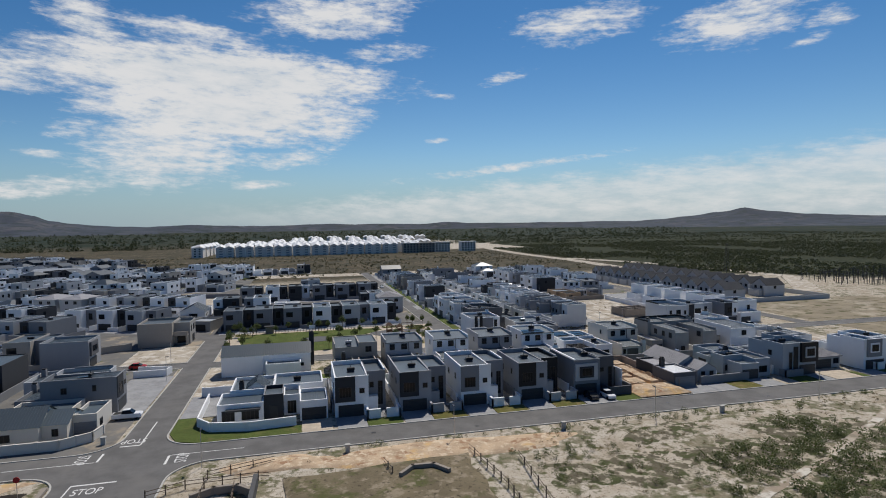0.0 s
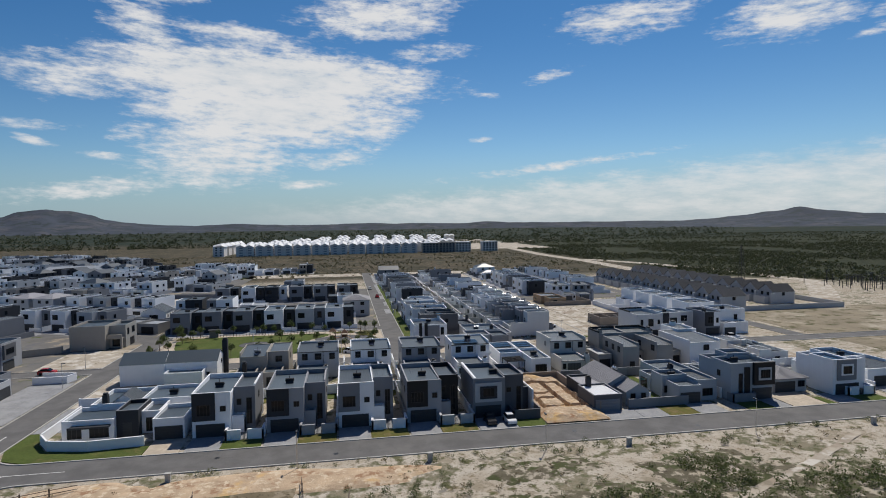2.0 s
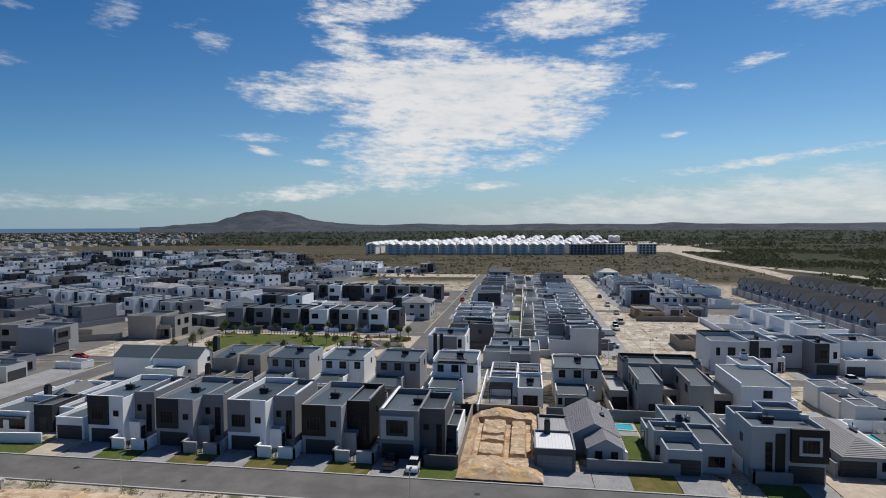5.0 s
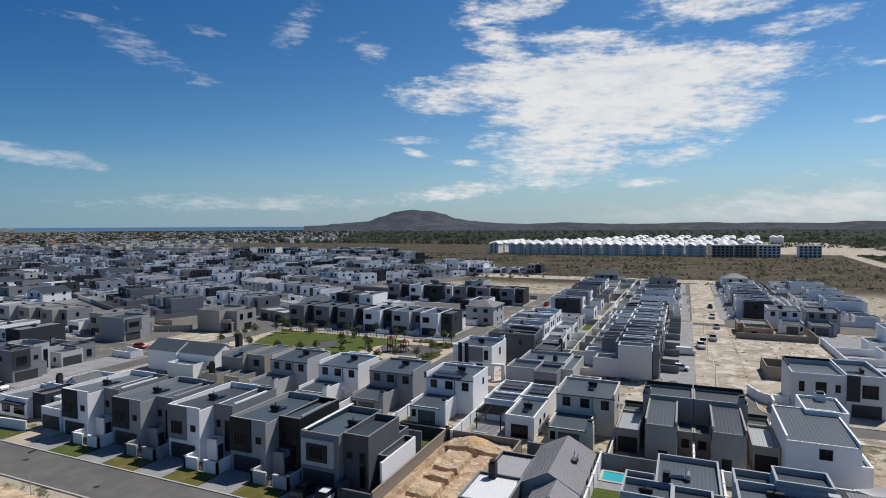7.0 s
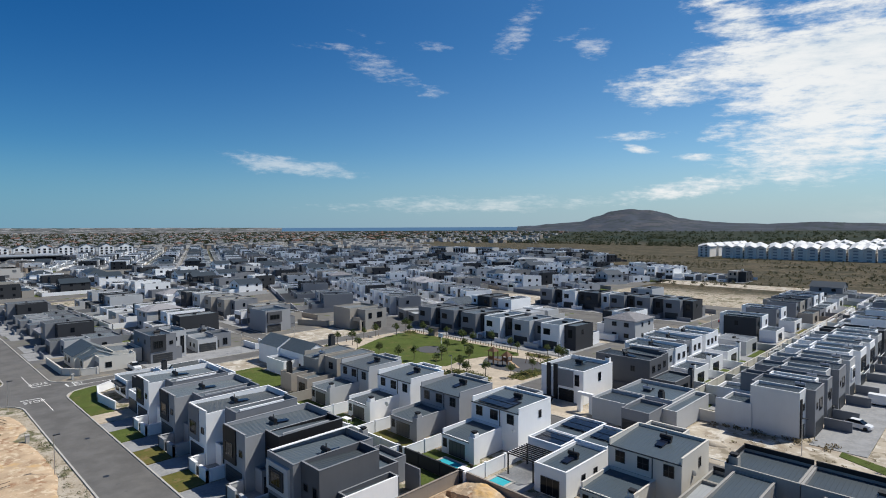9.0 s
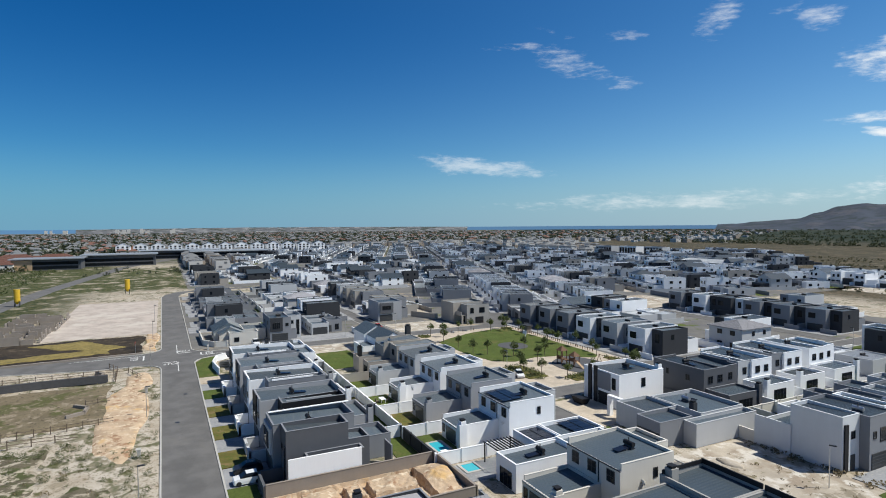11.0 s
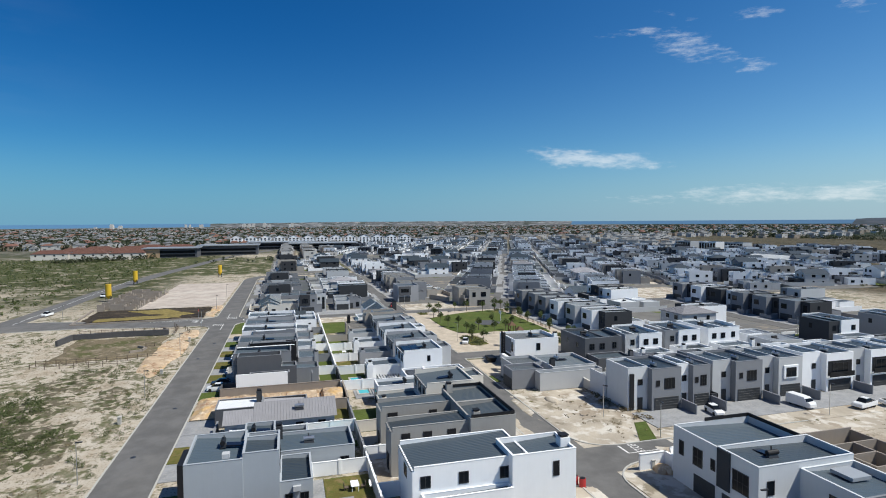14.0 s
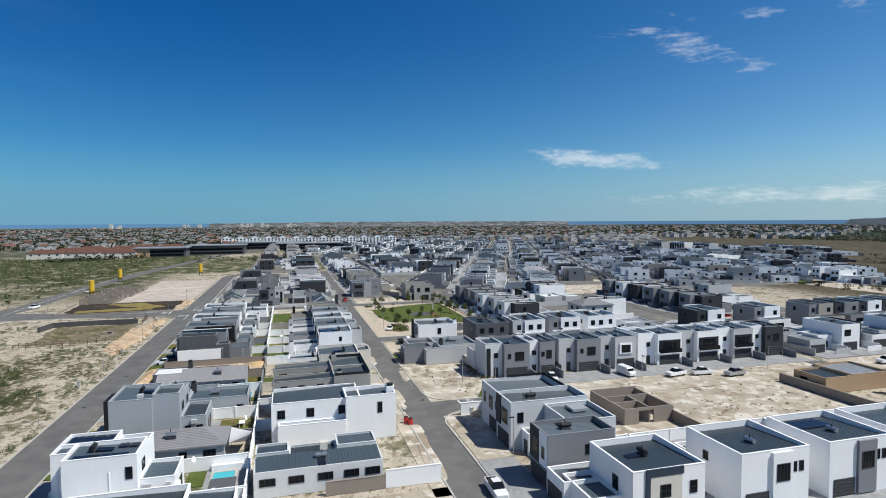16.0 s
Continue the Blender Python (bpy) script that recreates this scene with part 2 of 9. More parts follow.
ASPHALT = blended("asphalt", [((0.142, 0.139, 0.136), 0.25, 0, 1), ((0.172, 0.166, 0.157), 0.08, 0.5, 0.75), ((0.118, 0.116, 0.115), 0.9, 0.6, 0.75)], rough=0.85, bump=0.15, bump_scale=40)
PAVER = blended("grey_pavers", [((0.29, 0.295, 0.305), 0.4, 0, 1), ((0.34, 0.335, 0.325), 2.5, 0.5, 0.65)], rough=0.85, bump=0.25, bump_scale=8)
BEIGE = blended("beige_paving", [((0.50, 0.43, 0.34), 0.4, 0, 1), ((0.42, 0.36, 0.29), 2.0, 0.5, 0.65)], rough=0.9, bump=0.2, bump_scale=6)
KERB = surface("concrete_kerb", (0.44, 0.43, 0.40), spread=0.12, scale=0.4)
LAWN = blended("lawn", [((0.090, 0.118, 0.030), 0.3, 0, 1), ((0.15, 0.135, 0.052), 0.25, 0.54, 0.72), ((0.062, 0.09, 0.02), 3.0, 0.5, 0.62)], bump=0.5, bump_scale=12)
DRYLAWN = blended("dry_lawn", [((0.13, 0.12, 0.035), 0.4, 0, 1), ((0.20, 0.15, 0.07), 0.5, 0.5, 0.68), ((0.08, 0.11, 0.025), 1.5, 0.55, 0.65)], bump=0.5, bump_scale=12)
SAND = blended("pale_building_sand", [((0.43, 0.378, 0.305), 0.15, 0, 1), ((0.31, 0.255, 0.195), 0.09, 0.5, 0.62), ((0.58, 0.54, 0.475), 0.3, 0.5, 0.6), ((0.25, 0.215, 0.16), 0.22, 0.59, 0.66), ((0.14, 0.125, 0.06), 0.45, 0.63, 0.70)], bump=0.7, bump_scale=1.2)
ORANGE = blended("ochre_sand", [((0.50, 0.375, 0.255), 0.3, 0, 1), ((0.33, 0.20, 0.12), 0.5, 0.52, 0.64), ((0.62, 0.51, 0.37), 0.9, 0.52, 0.62), ((0.58, 0.38, 0.17), 0.16, 0.56, 0.68)], bump=0.9, bump_scale=1.5)
POOL = glass("pool_water", (0.05, 0.42, 0.50), 0.05)
PAINT = surface("white_road_paint", (0.68, 0.68, 0.66), spread=0.15, scale=2.0)
PLOTS = blended("estate_yards", [((0.165, 0.16, 0.15), 0.12, 0, 1), ((0.32, 0.27, 0.205), 0.07, 0.56, 0.66), ((0.09, 0.115, 0.03), 0.11, 0.6, 0.66), ((0.14, 0.14, 0.145), 0.2, 0.55, 0.62)], bump=0.3, bump_scale=2)
DRYFIELD = blended("dry_field", [((0.265, 0.225, 0.16), 0.1, 0, 1), ((0.43, 0.38, 0.30), 0.06, 0.55, 0.68), ((0.10, 0.095, 0.045), 0.2, 0.5, 0.65)], bump=0.6, bump_scale=1.5)

# ---- building kit ----
class MB:
    """Collects boxes and quads into one mesh."""

    def __init__(self):
        self.v, self.f = [], []

    def quad(self, *pts):
        i = len(self.v)
        self.v += [tuple(p) for p in pts]
        self.f.append(tuple(range(i, i + len(pts))))
        return self

    def box(self, x0, x1, y0, y1, z0, z1):
        i = len(self.v)
        self.v += [(x, y, z) for z in (z0, z1) for y in (y0, y1) for x in (x0, x1)]
        for q in ((0, 2, 3, 1), (4, 5, 7, 6), (0, 1, 5, 4), (2, 6, 7, 3), (0, 4, 6, 2), (1, 3, 7, 5)):
            self.f.append(tuple(i + k for k in q))
        return self

    def hexa(self, b, t):
        """A solid between two quads of four corners, bottom and top, both anticlockwise from above."""
        i = len(self.v)
        self.v += [tuple(p) for p in b] + [tuple(p) for p in t]
        for q in ((3, 2, 1, 0), (4, 5, 6, 7), (0, 1, 5, 4), (1, 2, 6, 5), (2, 3, 7, 6), (3, 0, 4, 7)):
            self.f.append(tuple(i + k for k in q))
        return self

    def tube(self, a, b, r0, r1=None, n=8, caps=True):
        r1 = r0 if r1 is None else r1
        a, b = Vector(a), Vector(b)
        d = (b - a).normalized()
        s = d.orthogonal().normalized()
        q = d.cross(s)
        i = len(self.v)
        for p, r in ((a, r0), (b, r1)):
            for k in range(n):
                w = 2 * math.pi * k / n
                self.v.append(tuple(p + (s * math.cos(w) + q * math.sin(w)) * r))
        for k in range(n):
            self.f.append((i + k, i + (k + 1) % n, i + n + (k + 1) % n, i + n + k))
        if caps:
            self.f.append(tuple(i + n - 1 - k for k in range(n)))
            self.f.append(tuple(i + n + k for k in range(n)))
        return self

    def weld(self):
        """Joins corners that coincide, so that touching blocks are one skin."""
        seen, out, idx = {}, [], []
        for p in self.v:
            key = (round(p[0], 3), round(p[1], 3), round(p[2], 3))
            if key not in seen:
                seen[key] = len(out)
                out.append(p)
            idx.append(seen[key])
        self.v, self.f = out, [tuple(idx[i] for i in f) for f in self.f]
        return self

    def mesh(self, name, mat):
        me = bpy.data.meshes.new(name)
        me.from_pydata(self.v, [], self.f)
        if mat:
            me.materials.append(mat)
        me.update()
        return me


def part(name, mb, mat, parent, label=""):
    ob = new(name, mb.mesh(name, mat) if isinstance(mb, MB) else mb)
    ob.parent = parent
    if label:
        ob["label"] = label
    return ob


def thing(name, label, category, mb=None, mat=None, group="", kind="", at=None):
    ob = new(name, mb.mesh(name, mat) if mb else None)
    if at is not None:
        ob.matrix_basis = at
    return tagged(ob, label, category, group, kind)


def facing(face, x0, x1, y0, y1):
    """The pose of a plot whose street lies to the S, N, E or W: u runs to the right seen from the street, v away from it."""
    return {"S": pose(x0, y0, 0), "N": pose(x1, y1, 0, 0, 0, 180), "E": pose(x1, y0, 0, 0, 0, 90), "W": pose(x0, y1, 0, 0, 0, -90)}[face]


CACHE = {}


def cached(key, make):
    if key not in CACHE:
        CACHE[key] = make()
    return CACHE[key]


def side(face, a, at, z):
    """A pose on an outer wall: x along the wall, -y outwards."""
    return {"f": pose(a, at, z), "b": pose(a, at, z, 0, 0, 180), "l": pose(at, a, z, 0, 0, -90), "r": pose(at, a, z, 0, 0, 90)}[face]


def frame_mesh(w, h, n, rows):
    def make():
        t, b = 0.08, 0.03
        xs = [-w / 2, -w / 2 + t] + [e for i in range(1, n) for e in (-w / 2 + w * i / n - b, -w / 2 + w * i / n + b)] + [w / 2 - t, w / 2]
        zs = [0.0, t] + [e for i in range(1, rows) for e in (h * i / rows - b, h * i / rows + b)] + [h - t, h]
        mb, nx, nz = MB(), len(xs), len(zs)
        for y in (-0.07, 0.0):
            mb.v += [(x, y, z) for z in zs for x in xs]
        o = nx * nz
        for j in range(nz - 1):
            for i in range(nx - 1):
                k = j * nx + i
                if i % 2 == 0 or j % 2 == 0:
                    mb.f.append((k, k + 1, k + nx + 1, k + nx))
        for i in range(nx - 1):
            k = (nz - 1) * nx + i
            mb.f += [(i + 1, i, i + o, i + 1 + o), (k, k + 1, k + 1 + o, k + o)]
        for j in range(nz - 1):
            k = j * nx
            mb.f += [(k, k + nx, k + nx + o, k + o), (k + 2 * nx - 1, k + nx - 1, k + nx - 1 + o, k + 2 * nx - 1 + o)]
        return mb.mesh("window_frame", FRAME)
    return cached(("frame", round(w, 2), round(h, 2), n, rows), make)


def win(h, face, a, z, w, hh, at, n=2, rows=1, pane=None):
    ob = part("window", frame_mesh(w, hh, n, rows), None, h)
    ob.matrix_basis = side(face, a, at, z)
    pane = pane or PANE
    part("pane", cached(("pane", round(w, 2), round(hh, 2), pane.name), lambda: MB().box(-w / 2 + 0.05, w / 2 - 0.05, -0.03, 0, 0.05, hh - 0.05).mesh("pane", pane)), None, ob)
    return ob


def door(h, face, a, w, hh, at, mat=None, z=0.0, name="door"):
    mat = mat or DOOR

    def make():
        k = max(2, round(hh / 0.5)) if name == "garage_door" else 2
        line = [(0.0, 0.0)]
        for i in range(k):
            line += [(-0.05, hh * i / k), (-0.085, hh * i / k + 0.04), (-0.085, hh * (i + 1) / k - 0.04), (-0.05, hh * (i + 1) / k)]
        line.append((0.0, hh))
        mb = MB()
        for y, z_ in line:
            mb.v += [(-w / 2, y, z_), (w / 2, y, z_)]
        mb.f = [(2 * i, 2 * i + 1, 2 * i + 3, 2 * i + 2) for i in range(len(line) - 1)] + [tuple(range(0, 2 * len(line), 2))[::-1], tuple(range(1, 2 * len(line), 2))]
        return mb.mesh(name, mat)
    ob = part(name, cached((name, round(w, 2), round(hh, 2), mat.name), make), None, h)
    ob.matrix_basis = side(face, a, at, z)
    return ob


def ribs(mb, p00, p10, p01, p11, step=0.45):
    """A sheet from the edge p00-p10 up to p01-p11, folded into standing ribs, as one skin."""
    p00, p10, p01, p11 = Vector(p00), Vector(p10), Vector(p01), Vector(p11)
    up = (p10 - p00).cross(p01 - p00).normalized()
    up = up if up.z > 0 else -up
    length = (p10 - p00).length
    n = max(2, int(length / step))
    cuts = [(0.0, 0.0)]
    for i in range(1, n):
        c = i / n
        cuts += [(c - 0.045 / length, 0.0), (c - 0.025 / length, 0.028), (c + 0.025 / length, 0.028), (c + 0.045 / length, 0.0)]
    cuts.append((1.0, 0.0))
    i0 = len(mb.v)
    for c, z in cuts:
        mb.v += [tuple(p00.lerp(p10, c) + up * z), tuple(p01.lerp(p11, c) + up * z)]
    flip = ((p10 - p00).cross(p01 - p00)).z < 0
    for i in range(len(cuts) - 1):
        q = (i0 + 2 * i, i0 + 2 * i + 2, i0 + 2 * i + 3, i0 + 2 * i + 1)
        mb.f.append(q[::-1] if flip else q)
    return mb


def ribbed(u0, u1, v0, v1, za, zb):
    """A roof sheet from height za at v0 to zb at v1, with standing ribs."""
    return ribs(MB(), (u0, v0, za), (u1, v0, za), (u0, v1, zb), (u1, v1, zb))


def vol(h, u0, u1, v0, v1, z0, z1, mat, roof=None, par=0.35, slope=0.35, th=0.2, low="", label="", coping=True):
    """A flat-roofed block: outer walls with a parapet, and a sheet roof between them that falls to the back.
    low: sides (f, b, l, r) with no parapet, where the roof edge shows."""
    zi = z1 - par
    drop = {s: (th + 0.0 if s not in low else 0.03) for s in "fblr"}
    mb = MB()
    a0, a1, b0, b1 = u0 + th, u1 - th, v0 + th, v1 - th
    zl = {s: (z1 if s not in low else zi - slope + 0.02 if s == "b" else zi + 0.02) for s in "fblr"}
    # four walls, mitred by butting
    mb.box(u0, u1, v0, b0, z0, zl["f"]).box(u0, u1, b1, v1, z0, zl["b"])
    mb.box(u0, a0, b0, b1, z0, zl["l"]).box(a1, u1, b0, b1, z0, zl["r"])
    part("wall", mb.weld(), mat, h, label)
    e0, e1 = a0, a1
    part("roof", ribbed(e0, e1, b0, b1 if "b" not in low else v1 + 0.15, zi, zi - slope), roof or ROOF, h)
    # coping
    cp = MB()
    for s, bx in (("f", (u0 - 0.03, u1 + 0.03, v0 - 0.03, b0 + 0.02)), ("b", (u0 - 0.03, u1 + 0.03, b1 - 0.02, v1 + 0.03)), ("l", (u0 - 0.03, a0 + 0.02, b0 + 0.02, b1 - 0.02)), ("r", (a1 - 0.02, u1 + 0.03, b0 + 0.02, b1 - 0.02))):
        if s not in low:
            cp.box(*bx, z1, z1 + 0.05)
    if cp.v and coping:
        part("coping", cp.weld(), MID if mat in (DARK, BLACK, CHAR) else mat, h)


def gable(h, u0, u1, v0, v1, ze, zr, mat, roof, along="u", over=0.25):
    """A block with a pitched roof; along: the way of the ridge."""
    mb = MB()
    um, vm = (u0 + u1) / 2, (v0 + v1) / 2
    mb.box(u0, u1, v0, v1, 0, ze)
    if along == "u":
        for u in (u0, u1 - 0.2):
            mb.v += [(u, v0, ze), (u, v1, ze), (u, vm, zr), (u + 0.2, v0, ze), (u + 0.2, v1, ze), (u + 0.2, vm, zr)]
            i = len(mb.v) - 6
            mb.f += [(i, i + 2, i + 1), (i + 3, i + 4, i + 5), (i, i + 3, i + 5, i + 2), (i + 1, i + 2, i + 5, i + 4)]
    else:
        for v in (v0, v1 - 0.2):
            mb.v += [(u0, v, ze), (u1, v, ze), (um, v, zr), (u0, v + 0.2, ze), (u1, v + 0.2, ze), (um, v + 0.2, zr)]
            i = len(mb.v) - 6
            mb.f += [(i, i + 1, i + 2), (i + 3, i + 5, i + 4), (i, i + 2, i + 5, i + 3), (i + 1, i + 4, i + 5, i + 2)]
    part("wall", mb, mat, h)
    rf = MB()
    o, t = over, 0.1
    if along == "u":
        k = (zr - ze) / (vm - v0)
        for va in (v0 - o, v1 + o):
            ribs(rf, (u0 - o, va, ze - o * k + t), (u1 + o, va, ze - o * k + t), (u0 - o, vm, zr + t), (u1 + o, vm, zr + t))
    else:
        k = (zr - ze) / (um - u0)
        for ua in (u0 - o, u1 + o):
            ribs(rf, (ua, v0 - o, ze - o * k + t), (ua, v1 + o, ze - o * k + t), (um, v0 - o, zr + t), (um, v1 + o, zr + t))
    part("roof", rf, roof, h)


def hip(h, u0, u1, v0, v1, ze, zr, mat, roof, over=0.4):
    """A block under a hipped roof with battens."""
    part("wall", MB().box(u0, u1, v0, v1, 0, ze), mat, h)
    a0, a1, b0, b1 = u0 - over, u1 + over, v0 - over, v1 + over
    w, d = a1 - a0, b1 - b0
    if w >= d:
        r0, r1 = (a0 + d / 2, (b0 + b1) / 2, zr), (a1 - d / 2, (b0 + b1) / 2, zr)
        faces = [[(a0, b0, ze), (a1, b0, ze), r1, r0], [(a1, b1, ze), (a0, b1, ze), r0, r1], [(a0, b1, ze), (a0, b0, ze), r0], [(a1, b0, ze), (a1, b1, ze), r1]]
    else:
        r0, r1 = ((a0 + a1) / 2, b0 + w / 2, zr), ((a0 + a1) / 2, b1 - w / 2, zr)
        faces = [[(a0, b0, ze), (a1, b0, ze), r0], [(a1, b1, ze), (a0, b1, ze), r1], [(a0, b1, ze), (a0, b0, ze), r0, r1], [(a1, b0, ze), (a1, b1, ze), r1, r0]]
    mb = MB().box(a0, a1, b0, b1, ze - 0.18, ze)
    for f in faces:
        e0, e1, t0, t1 = Vector(f[0]), Vector(f[1]), Vector(f[-1]), Vector(f[2])
        i0, n = len(mb.v), 12
        for i in range(n + 1):
            lift = Vector((0, 0, 0.06))
            p, q = e0.lerp(t0, i / n), e1.lerp(t1, i / n)
            mb.v += [tuple(p), tuple(q)] + ([tuple(p + lift), tuple(q + lift)] if i < n else [])
        for i in range(n):
            k = i0 + 4 * i
            mb.f += [(k, k + 1, k + 3, k + 2), (k + 2, k + 3, k + 5, k + 4)]
    part("roof", mb, roof, h)


def heater(h, u, v, z, turn=0.0, silver=False):
    """A solar water heater: tank on a stand, with its flat panel."""
    def tank():
        mb = MB().tube((-0.75, 0, 0.62), (0.75, 0, 0.62), 0.3, n=12)
        return mb.mesh("water_heater", STEEL if silver else BLACK)

    def stand():
        mb = MB().hexa([(-0.7, -0.35, 0), (0.7, -0.35, 0), (0.7, 0.35, 0), (-0.7, 0.35, 0)], [(-0.6, -0.12, 0.45), (0.6, -0.12, 0.45), (0.6, 0.12, 0.45), (-0.6, 0.12, 0.45)])
        mb.box(-0.1, 0.0, 0.05, 0.15, 0.85, 1.35)
        return mb.mesh("stand", FRAME)
    ob = part("water_heater", cached(("tank", silver), tank), None, h, "steel tank of a solar water heater" if silver else "black tank of a solar water heater")
    ob.matrix_basis = pose(u, v, z, 0, 0, turn)
    part("stand", cached("stand", stand), None, ob)
    part("solar_collector", cached("collector", lambda: MB().hexa([(-0.5, 0.4, 0.1), (0.5, 0.4, 0.1), (0.5, 2.3, 0.06), (-0.5, 2.3, 0.06)], [(-0.5, 0.4, 0.3), (0.5, 0.4, 0.3), (0.5, 2.3, 0.14), (-0.5, 2.3, 0.14)]).mesh("solar_collector", SOLAR)), None, ob)


def chimney(h, u, v, z, mat, w=0.9):
    ob = part("chimney", MB().box(u - w / 2, u + w / 2, v - w / 2, v + w / 2, 0.0, z), mat, h)
    part("cowl", MB().box(u - w / 3, u + w / 3, v - w / 3, v + w / 3, z, z + 0.22).box(u - w / 2.4, u + w / 2.4, v - w / 2.4, v + w / 2.4, z + 0.22, z + 0.32), BLACK, ob)


def panels(h, u0, u1, v0, v1, z, nx, ny, tilt=0.12):
    """Rows of photovoltaic panels just above a roof."""
    w, d = (u1 - u0) / nx, (v1 - v0) / ny
    me = cached(("pv", round(w, 2), round(d, 2)), lambda: MB().box(0.04, w - 0.04, 0.04, d - 0.04, 0, 0.05).mesh("solar_panel", SOLAR))
    for i in range(nx):
        for j in range(ny):
            ob = part("solar_panel", me, None, h)
            ob.matrix_basis = pose(u0 + i * w, v0 + j * d, z - tilt * (j * d) / max(0.1, v1 - v0))


def wall_run(name, label, pts, hgt=1.8, th=0.2, mat=None, cap=True, pillars=0.0, group="boundary walls"):
    """A garden wall along a line of corners, with a coping and, if asked, pillars every so many metres."""
    mat = mat or WHITE
    root = thing(name, label, "wall", group=group)
    mb, cp = MB(), MB()
    for (xa, ya), (xb, yb) in zip(pts, pts[1:]):
        d = Vector((xb - xa, yb - ya, 0))
        n = d.length
        d.normalize()
        s = Vector((-d.y, d.x, 0)) * th / 2
        a, b = Vector((xa, ya, 0)) - d * th / 2, Vector((xb, yb, 0)) + d * th / 2

        def slab(m, w, z0, z1):
            q = [a - s * w, b - s * w, b + s * w, a + s * w]
            m.hexa([(p.x, p.y, z0) for p in q], [(p.x, p.y, z1) for p in q])
        slab(mb, 1.0, 0, hgt)
        if cap:
            slab(cp, 1.35, hgt, hgt + 0.06)
        if pillars:
            k = max(1, round(n / pillars))
            for i in range(k + 1):
                p = Vector((xa, ya, 0)) + d * (n * i / k)
                ob = part("pillar", cached(("pillar", hgt, mat.name), lambda: MB().box(-0.19, 0.19, -0.19, 0.19, 0, hgt + 0.14).mesh("pillar", mat)), None, root)
                ob.location = (p.x, p.y, 0)
    part("wall", mb, mat, root)
    if cp.v:
        part("coping", cp, mat, root)
    return root


def slab(name, label, category, mat, x0, x1, y0, y1, z0, z1, kind="structure", group=""):
    return thing(name, label, category, MB().box(x0, x1, y0, y1, z0, z1), mat, kind=kind, group=group)

# ---- ground, roads and paving ----
def land_material():
    """Land cover: pale sand with scrub in the estate, brown heath to the north, dark bush to the north-east, town to the west."""
    mat = bpy.data.materials.new("land")
    mat.use_nodes = True
    g = Nodes(mat.node_tree)
    co = g.n("ShaderNodeNewGeometry").outputs["Position"]
    xyz = g.n("ShaderNodeSeparateXYZ")
    g.link(co, xyz.inputs[0])
    X, Y = xyz.outputs[0], xyz.outputs[1]
    wob = g.m("MULTIPLY", g.m("SUBTRACT", g.noise(co, 0.012, 4, 0.6), 0.5), 160.0)
    small = g.noise(co, 0.5, 6, 0.65)
    mid = g.noise(co, 0.09, 6, 0.62)
    big = g.noise(co, 0.012, 6, 0.6)
    sand = g.mix(g.ramp(mid, 0.35, 0.65), (0.40, 0.345, 0.27), (0.54, 0.49, 0.415))
    sand = g.mix(g.ramp(small, 0.54, 0.66), sand, (0.25, 0.20, 0.13))
    grit = g.noise(co, 2.6, 6, 0.7)
    litter_ = g.noise(co, 0.22, 9, 0.74)
    sand = g.mix(g.m("MULTIPLY", g.ramp(litter_, 0.535, 0.585), 0.6), sand, (0.23, 0.19, 0.125))
    sand = g.mix(g.m("MULTIPLY", g.ramp(grit, 0.56, 0.62), 0.8), sand, (0.10, 0.085, 0.052))
    weeds = g.ramp(g.m("ADD", g.m("MULTIPLY", mid, 0.6), g.m("MULTIPLY", small, 0.4)), 0.503, 0.56)
    sand = g.mix(g.m("MULTIPLY", weeds, 0.8), sand, g.mix(g.ramp(small, 0.45, 0.6), (0.175, 0.148, 0.088), (0.085, 0.094, 0.038)))
    heath = g.mix(g.ramp(small, 0.4, 0.62), (0.15, 0.115, 0.078), (0.075, 0.068, 0.042))
    heath = g.mix(g.ramp(mid, 0.6, 0.72), heath, (0.20, 0.16, 0.11))
    heath = g.mix(g.m("MULTIPLY", g.ramp(g.noise(co, 0.03, 7, 0.7), 0.42, 0.6), 0.7), heath, (0.070, 0.064, 0.042))
    heath = g.mix(g.m("MULTIPLY", g.ramp(g.noise(co, 0.011, 6, 0.6), 0.56, 0.66), 0.6), heath, (0.125, 0.106, 0.074))
    heath = g.mix(g.m("MULTIPLY", g.ramp(g.noise(co, 0.05, 8, 0.74), 0.50, 0.55), 0.8), heath, (0.046, 0.047, 0.031))
    heath = g.mix(g.ramp(g.noise(co, 0.085, 9, 0.78), 0.575, 0.63), heath, (0.25, 0.215, 0.165))
    heath = g.mix(g.m("MULTIPLY", g.ramp(g.noise(co, 0.32, 8, 0.78), 0.50, 0.57), 0.85), heath, (0.036, 0.036, 0.024))
    bush = g.mix(g.ramp(g.noise(co, 0.16, 6, 0.7), 0.4, 0.6), (0.020, 0.028, 0.014), (0.048, 0.051, 0.026))
    bush = g.mix(g.ramp(g.noise(co, 0.035, 5, 0.6), 0.66, 0.76), bush, (0.13, 0.11, 0.066))
    far = g.mix(g.ramp(g.noise(co, 0.006, 5, 0.6), 0.45, 0.62), (0.022, 0.033, 0.022), (0.05, 0.052, 0.034))
    far = g.mix(g.ramp(g.noise(co, 0.02, 6, 0.7), 0.5, 0.6), far, (0.016, 0.024, 0.016))
    town = g.mix(g.ramp(g.noise(co, 0.05, 5, 0.7), 0.42, 0.6), (0.06, 0.068, 0.04), (0.19, 0.175, 0.15))
    c = sand
    north = g.ramp(g.m("ADD", Y, g.m("MULTIPLY", wob, 0.25)), 348.0, 392.0)
    c = g.mix(north, c, heath)
